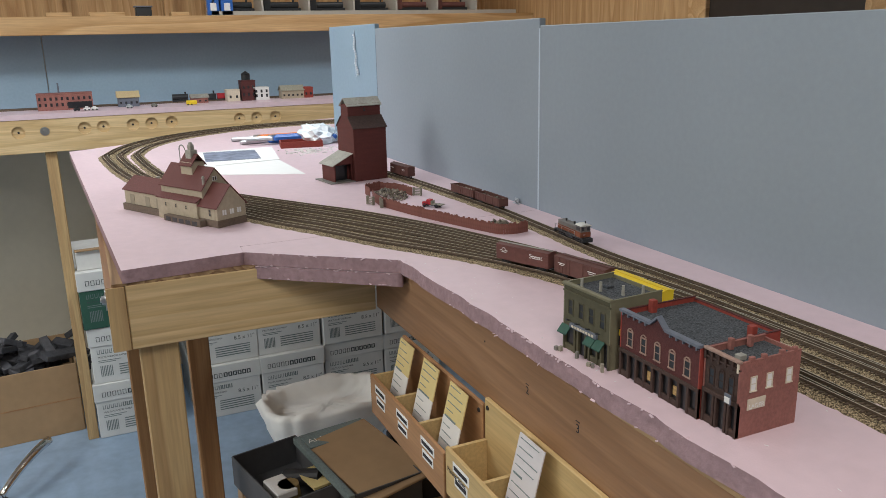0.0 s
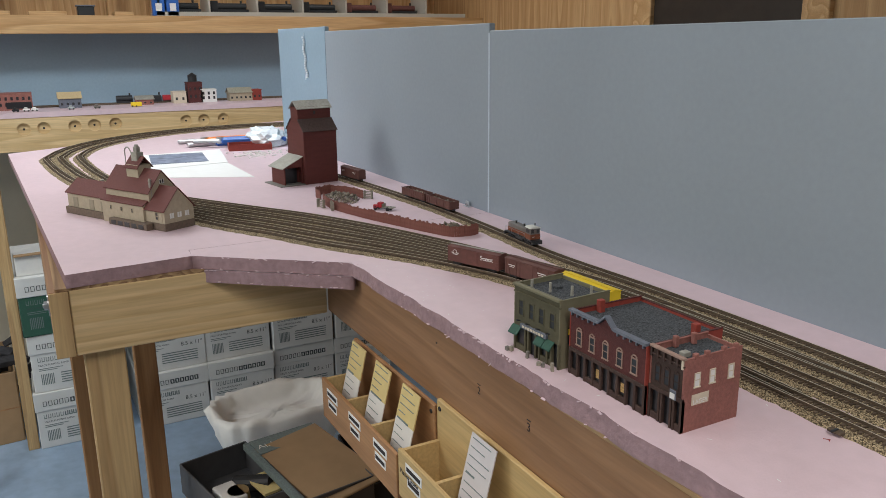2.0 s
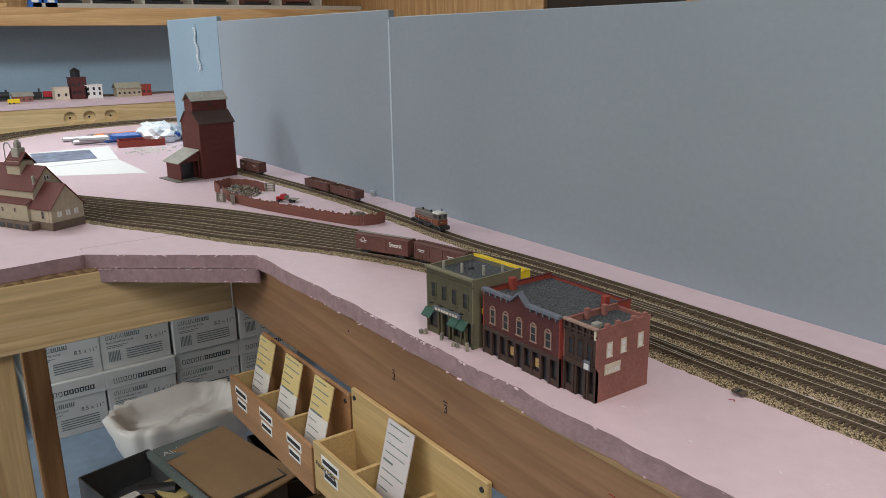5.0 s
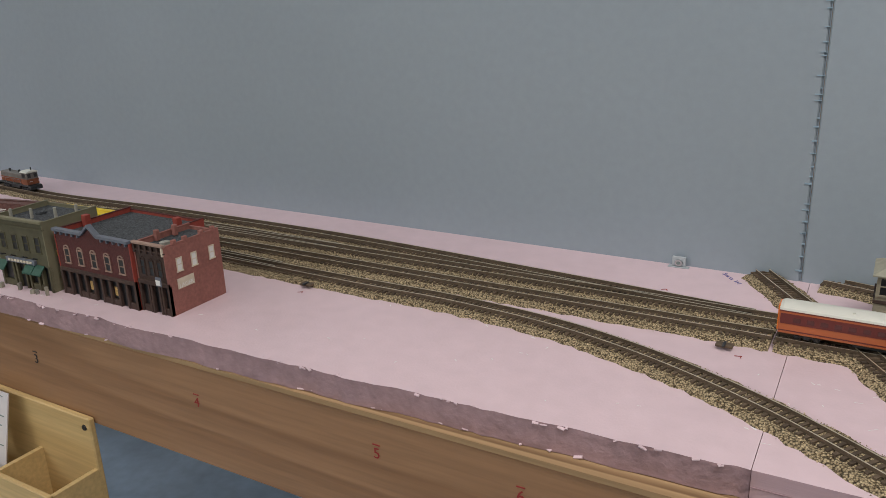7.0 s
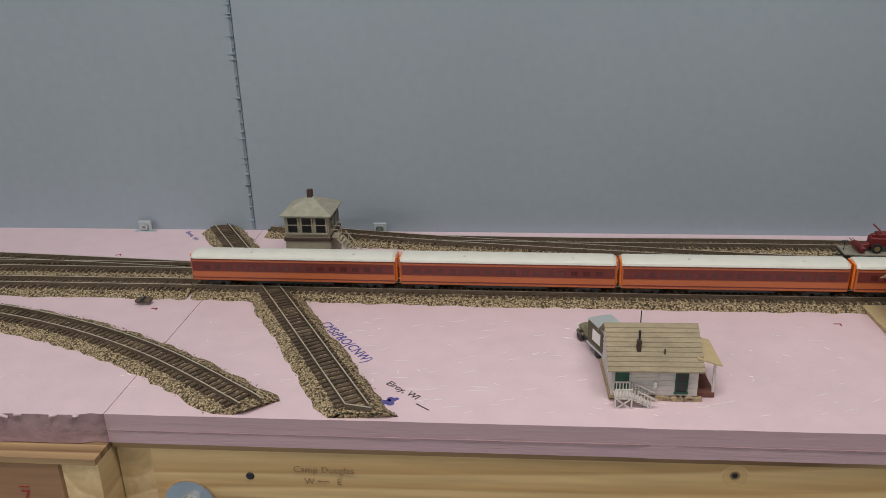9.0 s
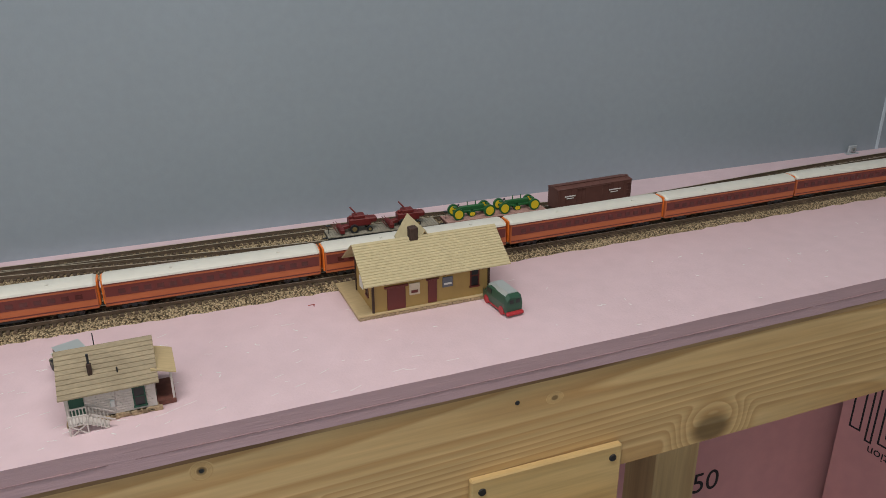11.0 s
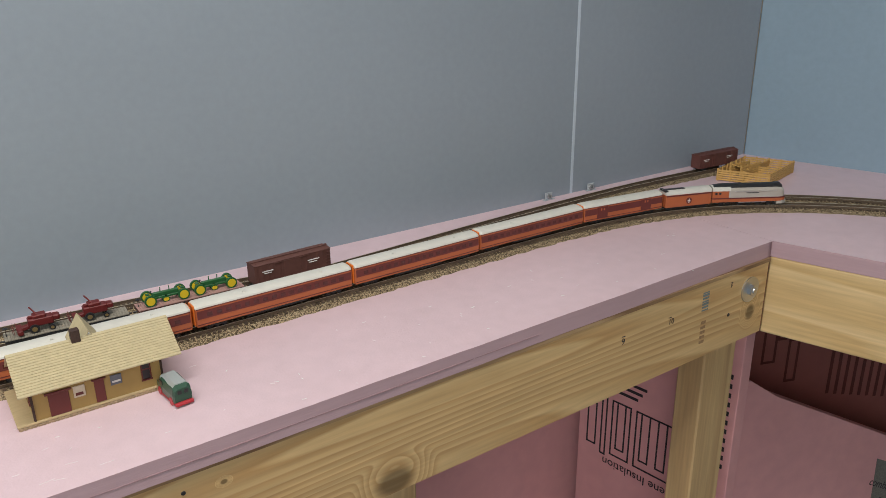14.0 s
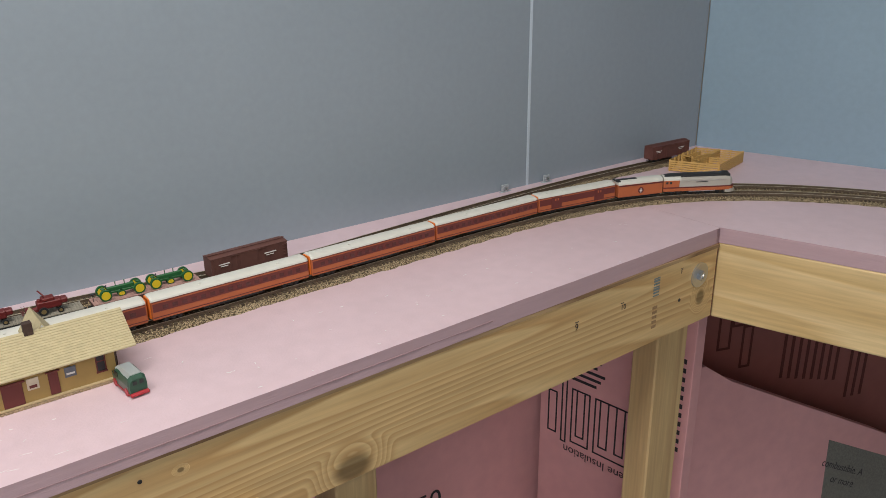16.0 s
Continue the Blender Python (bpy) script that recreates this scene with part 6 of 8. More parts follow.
rz0, rz1, oy = 0.0255, 0.0440, 0.004
for side in (0, 1):
    for k in range(10):
        y0 = -oy + (d / 2 + oy) * k / 10
        z0 = rz0 - 0.002 + (rz1 - rz0 + 0.002) * k / 10
        y1 = -oy + (d / 2 + oy) * (k + 1) / 10
        z1 = rz0 - 0.002 + (rz1 - rz0 + 0.002) * (k + 1) / 10
        bm = bmesh.new()
        jag = random.uniform(-0.0002, 0.0002)
        v = [(-0.003, y0 - 0.0006, z0 - 0.0003), (w + 0.003, y0 - 0.0006 + jag, z0 - 0.0003), (w + 0.003, y1, z1), (-0.003, y1, z1)]
        if side:
            v = [(x, d - y, z) for x, y, z in v]
        a = [bm.verts.new(p) for p in v]
        b = [bm.verts.new((p[0], p[1], p[2] + (0.0011 if i < 2 else 0.0004))) for i, p in enumerate(v)]
        bm.faces.new(a)
        bm.faces.new(b[::-1])
        for i in range(4):
            bm.faces.new((a[i], a[(i + 1) % 4], b[(i + 1) % 4], b[i]))
        bmesh.ops.recalc_face_normals(bm, faces=bm.faces[:])
        part("shingle_course", bm, "shake", house)
for x in (0.0004, w - 0.0012):
    bm = bmesh.new()
    v = [bm.verts.new(p) for p in ((x, 0.0005, 0.0262), (x, d - 0.0005, 0.0262), (x, d / 2, 0.0435), (x + 0.0008, 0.0005, 0.0262), (x + 0.0008, d - 0.0005, 0.0262), (x + 0.0008, d / 2, 0.0435))]
    for f in ((0, 1, 2), (5, 4, 3), (0, 3, 4, 1), (1, 4, 5, 2), (2, 5, 3, 0)):
        bm.faces.new([v[k] for k in f])
    part("gable_end", bm, "siding_white", house)
ch = part("chimney", box(0.0165, 0.0195, 0.0070, 0.0100, 0.030, 0.0400, 0.0003), "brick_brown", house)
part("flue", cyl(0.0007, 0.0009, 0.007, pose(0.018, 0.0085, 0.0400), 8), "loco_black", ch)
part("vent_pipe", cyl(0.0005, 0.0005, 0.0045, pose(0.0345, 0.0060, 0.0305), 8), "loco_black", house)
part("mast", cyl(0.0004, 0.0004, 0.010, pose(0.022, 0.029, 0.0415), 6), "loco_black", house)
porch = part("porch_floor", box(w, w + 0.0125, 0.004, 0.034, 0.0, 0.0040, 0.0004), "fence", house, "brown porch floor")
bm = bmesh.new()
v = [bm.verts.new(p) for p in ((w - 0.001, 0.002, 0.0295), (w + 0.0150, 0.002, 0.0245), (w + 0.0150, 0.038, 0.0245), (w - 0.001, 0.038, 0.0295))]
v2 = [bm.verts.new((q.co.x, q.co.y, q.co.z + 0.0010)) for q in v]
bm.faces.new(v[::-1])
bm.faces.new(v2)
for i in range(4):
    bm.faces.new((v[i], v[(i + 1) % 4], v2[(i + 1) % 4], v2[i]))
part("porch_roof", bm, "plank", house, "plain tan porch roof")
for y in (0.005, 0.033):
    part("porch_post", box(w + 0.0105, w + 0.0120, y - 0.0007, y + 0.0007, 0.0040, 0.0250), "siding_white", house)
part("porch_wall", box(w, w + 0.0006, 0.012, 0.028, 0.004, 0.024), "stone_grey", house)
st = part("stair_landing", box(0.0015, 0.0125, -0.0105, -0.0005, 0.0065, 0.0072), "siding_white", house)
for k in range(5):
    part("stair_tread", box(0.0125 + 0.0024 * k, 0.0152 + 0.0024 * k, -0.0105, -0.0015, 0.0055 - 0.0012 * k, 0.0060 - 0.0012 * k), "siding_white", house)
for y in (-0.0105, -0.0008):
    bm = bmesh.new()
    add_box(bm, 0.0010, 0.0125, y - 0.0004, y + 0.0004, 0.0132, 0.0142)
    for k in range(6):
        add_box(bm, 0.0012 + 0.0021 * k, 0.0019 + 0.0021 * k, y - 0.0003, y + 0.0003, 0.0070, 0.0134)
    add_box(bm, 0, 0.0152, y - 0.0004, y + 0.0004, 0.0064, 0.0074, m=Matrix.Translation((0.0123, 0, 0.0068)) @ Matrix.Rotation(radians(28), 4, "Y"))
    for k in range(6):
        add_box(bm, 0.0135 + 0.0021 * k, 0.0142 + 0.0021 * k, y - 0.0003, y + 0.0003, 0.0055 - 0.0011 * k, 0.0132 - 0.0011 * k)
    part("stair_rail", bm, "siding_white", house, "white stair balustrade")
bm = bmesh.new()
for a in (-38, 38):
    add_box(bm, -0.0060, 0.0060, -0.0108, -0.0102, -0.0004, 0.0004, m=Matrix.Translation((0.0070, 0, 0.0033)) @ Matrix.Rotation(radians(a), 4, "Y"))
for x in (0.0015, 0.0122):
    add_box(bm, x - 0.0005, x + 0.0005, -0.0110, -0.0100, 0, 0.0066)
part("stair_brace", bm, "siding_white", house)

# depot
depot = thing("depot", pose(0.4855, 0.5210, T, 0, 0, 1.0), "ochre model depot with cream shingle roof on stone platform", "model building")
part("platform_slab", box(0, 0.104, 0, 0.062, 0.0022, 0.0040, 0.0004), "plank", depot, "tan platform deck")
part("platform_base", box(0.0006, 0.1034, 0.0006, 0.0614, 0, 0.0022), "stone_tan", depot, "mottled stone platform edge")
for k in range(34):
    x = 0.001 + 0.003 * k
    part("stone", box(x, x + random.uniform(0.0022, 0.0029), -0.0005, 0.0010, 0.0001, random.uniform(0.0017, 0.0023), 0.0002), "stone_tan", depot)
bx0, bx1, by0, by1, bz = 0.0120, 0.1030, 0.0016, 0.0440, 0.0315
part("body", box(bx0, bx1, by0, by1, 0.004, bz), "ochre", depot)
for x in (bx0, bx1):
    for y in (by0, by1):
        part("corner_trim", box(x - 0.0008, x + 0.0008, y - 0.0008, y + 0.0008, 0.004, bz), "brick_brown", depot)
part("freight_door", box(0.0225, 0.0365, by0 - 0.0008, by0 + 0.0004, 0.0040, 0.0215, 0.0003), "maroon", depot, "dark maroon freight door")
part("door_lintel", box(0.0205, 0.0385, by0 - 0.0012, by0 + 0.0004, 0.0215, 0.0232, 0.0002), "maroon", depot)
part("door", box(0.0540, 0.0610, by0 - 0.0008, by0 + 0.0004, 0.0045, 0.0225, 0.0003), "maroon", depot)
part("door_lintel", box(0.0525, 0.0625, by0 - 0.0012, by0 + 0.0004, 0.0225, 0.0238, 0.0002), "maroon", depot)
window_unit(depot, pose(0.0915, by0 - 0.0001, 0.0120), 0.0056, 0.0160, "maroon", "glass_dark")
p = part("poster", box(0.0395, 0.0475, by0 - 0.0008, by0 + 0.0002, 0.0135, 0.0225), "cream_trim", depot, "cream poster with dark arrow shape")
part("poster_shape", prism([(0.0408, by0 - 0.0011), (0.0460, by0 - 0.0011), (0.0460, by0 - 0.0006), (0.0408, by0 - 0.0006)], 0.0150, 0.0172), "maroon", p)
p = part("notice", box(0.0655, 0.0735, by0 - 0.0008, by0 + 0.0002, 0.0150, 0.0230), "slate_trim", depot, "small blue notice with white print")
part("notice_print", box(0.0665, 0.0725, by0 - 0.0011, by0 - 0.0006, 0.0170, 0.0185), "white", p)
window_unit(depot, pose(bx0 + 0.0001, 0.016, 0.0120, 0, 0, -90), 0.0050, 0.0120, "maroon", "glass_dark")
part("side_poster", box(bx0 - 0.0006, bx0 + 0.0002, 0.026, 0.034, 0.012, 0.021), "white", depot)
ry0, ry1, rzA, rzB, rx0, rx1 = -0.0060, 0.0520, 0.0285, 0.0500, 0.0035, 0.1175
yc = (ry0 + ry1) / 2
NC = 16
for side in (0, 1):
    for k in range(NC):
        ya, yb2 = ry0 + (yc - ry0) * k / NC, ry0 + (yc - ry0) * (k + 1) / NC
        za, zb2 = rzA + (rzB - rzA) * k / NC, rzA + (rzB - rzA) * (k + 1) / NC
        v = [(rx0, ya - 0.0004, za - 0.0002), (rx1, ya - 0.0004, za - 0.0002), (rx1, yb2, zb2), (rx0, yb2, zb2)]
        if side:
            v = [(x, ry0 + ry1 - y, z) for x, y, z in v]
        bm = bmesh.new()
        a = [bm.verts.new(q) for q in v]
        b = [bm.verts.new((q[0], q[1], q[2] + (0.0010 if i < 2 else 0.0004))) for i, q in enumerate(v)]
        bm.faces.new(a)
        bm.faces.new(b[::-1])
        for i in range(4):
            bm.faces.new((a[i], a[(i + 1) % 4], b[(i + 1) % 4], b[i]))
        bmesh.ops.recalc_face_normals(bm, faces=bm.faces[:])
        part("shingle_course", bm, "depot_roof", depot)
for x in (bx0, bx1 - 0.0008):
    bm = bmesh.new()
    v = [bm.verts.new(q) for q in ((x, by0, 0.0312), (x, by1, 0.0312), (x, yc, 0.0490), (x + 0.0008, by0, 0.0312), (x + 0.0008, by1, 0.0312), (x + 0.0008, yc, 0.0490))]
    for f in ((0, 1, 2), (5, 4, 3), (0, 3, 4, 1), (1, 4, 5, 2), (2, 5, 3, 0)):
        bm.faces.new([v[k] for k in f])
    part("gable_end", bm, "maroon", depot, "maroon gable board")
part("chimney", box(0.0470, 0.0535, yc - 0.004, yc + 0.002, 0.0440, 0.0580, 0.0005), "brick_brown", depot)
bm = bmesh.new()
add_gable(bm, 0.050, 0.070, yc, 0.060, 0.0370, 0.0530, 0.0012, 0.001, "y")
part("dormer_roof", bm, "depot_roof", depot)
for x in (0.020, 0.048, 0.066, 0.096):
    part("eave_bracket", box(x - 0.0005, x + 0.0005, by0 - 0.005, by0, 0.0265, 0.0285), "brick_brown", depot)

# dark green delivery van beside the depot
van = thing("delivery_van", pose(0.5915, 0.5060, T, 0, 0, 96) @ Matrix.Diagonal((1.18, 1.18, 1.18, 1)), "dark green model delivery van with silver roof", "model van")
bm = bmesh.new()
add_loft(bm, [(x, [(-0.0058 * w_, 0.0022), (-0.0062 * w_, 0.0080), (-0.0056 * w_, h_ - 0.0018), (-0.0036 * w_, h_), (0.0036 * w_, h_), (0.0056 * w_, h_ - 0.0018), (0.0062 * w_, 0.0080), (0.0058 * w_, 0.0022)]) for x, w_, h_ in ((-0.0145, 0.92, 0.0125), (-0.0125, 1.0, 0.0145), (0.0060, 1.0, 0.0148), (0.0100, 0.97, 0.0128), (0.0118, 0.92, 0.0085), (0.0150, 0.85, 0.0075), (0.0162, 0.7, 0.0055))])
part("body", bm, "van_green", van)
bm = bmesh.new()
add_loft(bm, [(x, [(-0.0052, 0.0132), (-0.0034, h_), (0.0034, h_), (0.0052, 0.0132)]) for x, h_ in ((-0.0120, 0.0152), (0.0058, 0.0155), (0.0085, 0.0142))])
part("roof", bm, "silver", van, "silver painted roof")
part("rear_bumper", box(-0.0165, -0.0140, -0.0060, 0.0060, 0.0012, 0.0034, 0.0005), "red_paint", van, "red rear bumper")
for s in (-1, 1):
    part("rear_window", box(-0.0149, -0.0140, s * 0.0022 - 0.0013, s * 0.0022 + 0.0013, 0.0088, 0.0112), "glass_dark", van)
    part("side_sill", box(-0.013, 0.012, s * 0.0058 - 0.0004, s * 0.0058 + 0.0004, 0.0016, 0.0026), "red_paint", van)
    part("side_window", box(0.0030, 0.0080, s * 0.0060 - 0.0003, s * 0.0060 + 0.0003, 0.0090, 0.0118), "glass_dark", van)
    for x in (-0.009, 0.009):
        part("wheel", cyl(0.0028, 0.0028, 0.0016, pose(x, s * 0.0055 - 0.0008, 0.0028, -90), 14), "red_paint", van)

# stock pen in the corner
pen = thing("stock_pen", Matrix.Translation((1.440, 0.656, T)) @ Matrix.Rotation(math.atan2(0.03, 0.10), 4, "Z"), "honey coloured wooden model stock pen with chute", "model stock pen")
e1, e2 = Vector((0.012, -0.070, 0)), Vector((0.100, -0.005, 0))
cs = [Vector((0, 0, 0)), e1, e1 + e2, e2]


def pen_side(a, b, rails=5):
    dd = b - a
    n = max(2, round(dd.length / 0.016))
    rot = Matrix.Rotation(math.atan2(dd.y, dd.x), 4, "Z")
    for k in range(n + 1):
        ob = part("post", box(-0.0010, 0.0010, -0.0010, 0.0010, 0, 0.0185), "pen_wood", pen)
        ob.matrix_basis = Matrix.Translation(a + dd * k / n) @ rot
    for k in range(rails):
        ob = part("rail_board", box(0, dd.length, -0.0004, 0.0004, 0.0012 + 0.0033 * k, 0.0038 + 0.0033 * k), "pen_wood", pen)
        ob.matrix_basis = Matrix.Translation(a) @ rot @ pose(0, -0.0013, 0)


for i in range(4):
    pen_side(cs[i], cs[(i + 1) % 4])
pen_side(e1 * 0.5 + e2 * 0.0, e1 * 0.5 + e2)
pen_side(e2 * 0.45, e2 * 0.45 + e1)
for k in range(3):
    ob = part("chute_board", box(0, 0.062, -0.0040 + 0.004 * k, -0.0010 + 0.004 * k, 0, 0.0012), "pen_wood", pen)
    ob.matrix_basis = pose(0.012, -0.022, 0.022, 0, 14, -18)
for s in (0, 1):
    pen_side(Vector((0.010, -0.014 - 0.016 * s, 0.006)), Vector((0.055, -0.026 - 0.016 * s, 0.006)), 5)

# ---- fixings and writing on the benches ----


def hex_bolt(m, label="zinc hex bolt and washer in the bench front"):
    o = thing("hex_bolt", m, label, "bolt", "bolts")
    part("washer", cyl(0.0155, 0.0155, 0.0016, pose(0, 0, 0), 28), "steel", o)
    part("head", cyl(0.0068, 0.0064, 0.0050, pose(0, 0, 0.0016), 6), "steel", o)
    part("shank_end", cyl(0.0035, 0.0030, 0.0015, pose(0, 0, 0.0066), 12), "steel", o)
    return o


hex_bolt(pose(0.054, front_y(0.054), 1.192, 90))
hex_bolt(pose(1.229, front_y(1.229), 1.203, 90))
hex_bolt(pose(-1.235, 0.0219, 1.195, 90))
for x, y, z, r in ((0.092, front_y(0.092), 1.212, 0.0026), (0.365, front_y(0.365), 1.222, 0.0016), (1.194, front_y(1.194), 1.180, 0.0022), (-0.80, 0.4098, 1.212, 0.0012), (0.571, front_y(0.571), 1.217, 0.0018)):
    ob = mesh("screw_hole", cyl(r, r * 0.8, 0.0006, pose(0, 0, 0, 90), 12), "dark")
    ob.location = (x, y, z)
    tagged(ob, "small dark screw hole in the board", "hole", "screw holes", kind="structure")

for txt, x, z, size, y, mat in (("2", -0.7075, 1.187, 0.012, 0.4097, "ink"), ("3", -0.615, 1.186, 0.013, 0.4097, "ink"), ("4", -0.404, 1.194, 0.012, 0.4097, "red_ink"), ("5", -0.2295, 1.198, 0.012, 0.4097, "red_ink"),
                                ("6", -0.1205, 1.199, 0.012, 0.4097, "red_ink"), ("7", -0.038, 1.202, 0.012, 0.4097, "red_ink"), ("9", 1.015, 1.196, 0.010, front_y(1.015) - 0.0002, "ink"), ("10", 1.087, 1.198, 0.009, front_y(1.087) - 0.0002, "ink"), ("F", 1.192, 1.214, 0.007, front_y(1.192) - 0.0002, "ink")):
    ob = writing(txt, size, pose(x, y, z, 90), mat, None, "inked_number")
    tagged(ob, "hand-inked number on the bench front", "number", "inked numbers")
    bm = box(0, size * 0.5, -0.0002, 0.0002, size * 0.86, size * 0.93)
    part("overline", bm, mat, ob)
    ob.children[0].matrix_basis = pose(0, 0, 0, -90)
tagged(writing("Camp Douglas", 0.0060, pose(0.118, front_y(0.14) - 0.0006, 1.2160, 90), "pencil_brown", None, "pencilled_name"), "station name written in brown ink on the board", "writing")
tagged(writing("W        E", 0.0058, pose(0.124, front_y(0.14) - 0.0006, 1.2080, 90), "pencil_brown", None, "pencilled_letters"), "compass letters written in brown ink on the board", "writing")
ob = mesh("inked_arrow", box(0.1318, 0.1385, front_y(0.14) - 0.0006, front_y(0.14) - 0.0002, 1.2098, 1.2103), "pencil_brown")
tagged(ob, "double arrow drawn in brown ink on the board", "writing")
o = thing("barcode_label", pose(1.148, front_y(1.148), 0), "printed barcode stamp on the pine board", "label")
for k in range(7):
    part("barcode_bar", box(-0.0052, 0.0052, -0.0004, 0.0, 1.198 + 0.0035 * k, 1.1995 + 0.0035 * k + 0.0006 * (k % 3)), "print_grey", o)
for k in range(5):
    part("stamp_line", box(-0.0040, 0.0040, -0.0004, 0.0, 1.158 + 0.006 * k, 1.1615 + 0.006 * k), "pencil_brown", o)

# pen marks on the foam
random.seed(11)
a0 = math.atan2(0.486 - 0.547, 0.158 - 0.110)
tagged(writing("CMStP&O(CNW)", 0.0105, Matrix.Translation((0.1085, 0.5435, T + 0.0001)) @ Matrix.Rotation(a0, 4, "Z") @ Matrix.Diagonal((0.86, 1.0, 1.0, 1)), "blue_ink", None, "pen_scrawl"), "railway initials scrawled in blue marker on the foam", "writing")
tagged(writing("Elroy, WI", 0.0068, Matrix.Translation((0.1672, 0.4665, T + 0.0001)) @ Matrix.Rotation(radians(-39), 4, "Z"), "ink", None, "pen_name"), "place name written in dark pen on the foam", "writing")
q = mesh("pen_arrow", box(0, 0.010, -0.0003, 0.0003, 0.0001, 0.0003), "ink")
q.matrix_world = pose(0.1885, 0.4455, T, 0, 0, -38)
tagged(q, "small pen arrow on the foam", "writing")
tagged(writing("Sparta, WI", 0.0065, Matrix.Translation((-0.064, 0.728, T + 0.0001)) @ Matrix.Rotation(radians(-52), 4, "Z"), "blue_ink", None, "pen_name"), "place name written in blue pen by the crossing line", "writing")
bm = bmesh.new()
for k in range(7):
    add_cyl(bm, random.uniform(0.0015, 0.003), 0.0012, 0.0003, pose(0.1725 + random.uniform(-0.004, 0.004), 0.4475 + random.uniform(-0.003, 0.003), T), 9)
tagged(mesh("ink_blot", bm, "blue_ink"), "blue marker blot on the foam", "ink blot")
for x, y, a in ((-0.020, 0.563, 10), (-0.386, 0.527, 40), (0.46, 0.560, 0), (-0.10, 0.668, 30)):
    bm = bmesh.new()
    add_box(bm, -0.0025, 0.0025, -0.0004, 0.0004, 0, 0.0003)
    add_box(bm, 0.0012, 0.0020, -0.003, 0.0006, 0, 0.0003)
    ob = mesh("red_mark", bm, "red_ink")
    ob.matrix_world = pose(x, y, T, 0, 0, a)
    tagged(ob, "small red pen mark on the foam", "writing", "red marks")
for x, y in ((-0.031, 0.5705), (-0.387, 0.5385)):
    ob = thing("switch_throw", pose(x, y, T + 0.002), "small dark turnout throw beside the track", "turnout throw", "turnout throws")
    part("throw_base", box(-0.006, 0.006, -0.003, 0.003, 0, 0.0025, 0.0005), "tie", ob)
    part("throw_lever", box(-0.001, 0.001, -0.006, 0.002, 0.002, 0.0035, 0.0003), "loco_black", ob)
bm = bmesh.new()
for _ in range(150):
    x = random.uniform(-1.0, 1.2)
    y = random.uniform(0.44, 0.545) if x > -0.5 else random.uniform(0.41, 0.47)
    l = random.uniform(0.0004, 0.0020)
    add_box(bm, -l, l, -0.00025, 0.00025, 0, 0.0002, m=pose(x, y, T, 0, 0, random.gauss(-35, 40)))
chips = bmesh.new()
for _ in range(110):
    x = random.uniform(-1.03, 0.008)
    y = 0.404 + max(0.0, x + 0.6) * 0.035 - 0.0015
    l = random.uniform(0.0006, 0.0030)
    add_box(chips, -l, l, -0.0010, 0.0010, -0.0004, 0.0004, m=pose(x, y + random.uniform(-0.001, 0.001), T - random.choice((0.0003, 0.0006, 0.0010, 0.0182)), random.uniform(-30, 30), random.gauss(0, 14), random.gauss(0, 25)))
for _ in range(45):
    u = random.random()
    l = random.uniform(0.0008, 0.003)
    add_box(chips, -l, l, -0.0010, 0.0010, -0.0004, 0.0004, m=pose(-1.181 + 0.150 * u, 0.2135 + 0.1855 * u, T - random.choice((0.001, 0.018, 0.0205, 0.037)), random.uniform(-30, 30), random.gauss(0, 14), 51 + random.gauss(0, 25)))
tagged(mesh("torn_foam_chips", chips, "foam"), "torn pale foam crumbs along the ragged edge", "debris", kind="stuff")
for _ in range(150):
    x, y = random.gauss(0.27, 0.13), random.uniform(0.437, 0.555)
    l = random.uniform(0.0012, 0.0048)
    add_box(bm, -l, l, -0.00012, 0.00012, 0, 0.00012, m=pose(x, y, T, 0, 0, random.gauss(12, 14)))
tagged(mesh("foam_flakes", bm, "paper"), "white flakes and scratches on the foam top", "debris", kind="stuff")


def clip_bracket(x, y=0.7315):
    o = thing("clip_bracket", pose(x, y, T) @ Matrix.Diagonal((0.95, 0.9, 0.82, 1)), "small grey plastic clip at the backdrop foot", "clip", "backdrop clips")
    part("foot", box(-0.010, 0.010, -0.006, 0.0, 0, 0.0012, 0.0003), "clip_grey", o)
    part("plate", box(-0.0065, 0.0065, -0.0035, -0.001, 0.0012, 0.0125, 0.0006), "clip_grey", o)
    part("boss", cyl(0.0040, 0.0036, 0.0022, pose(0, -0.0035, 0.0058, 90), 14), "steel", o)
    part("boss_hole", cyl(0.0020, 0.0020, 0.0004, pose(0, -0.0056, 0.0058, 90), 12), "print_grey", o)
    return o


for x in (-1.285, -0.103, 0.120, 1.172, 1.252):
    clip_bracket(x)
# pale filler or dark strips in the backdrop joints; x = 0 paints a shadowed edge
for x, mat, w in ((-1.219, "backdrop_edge", 0.004), (1.219, "backdrop_edge", 0.0045), (0.0, "joint_dark", 0.0008), (-2.025, "loco_black", 0.002)):
    ob = mesh("joint_strip", box(x - w / 2, x + w / 2, YB - 0.0006 if w > 0.003 else YB + 0.0005, YB + 0.003, T, BT - 0.004 if x < 0.1 else BT + 0.1), mat)
    tagged(ob, "joint between two backdrop boards", "joint", kind="structure")
bm = bmesh.new()
for k in range(46):
    z = T + 0.012 + 0.0088 * k + random.uniform(-0.005, 0.005)
    l = random.uniform(0.0005, 0.0045)
    add_box(bm, -0.001 - l, 0.0005, YB - 0.0008, YB + 0.001, z, z + random.uniform(0.0004, 0.0012))
tagged(mesh("joint_flakes", bm, "far_backdrop"), "flaked paint along the backdrop joint", "flaked paint", kind="stuff")
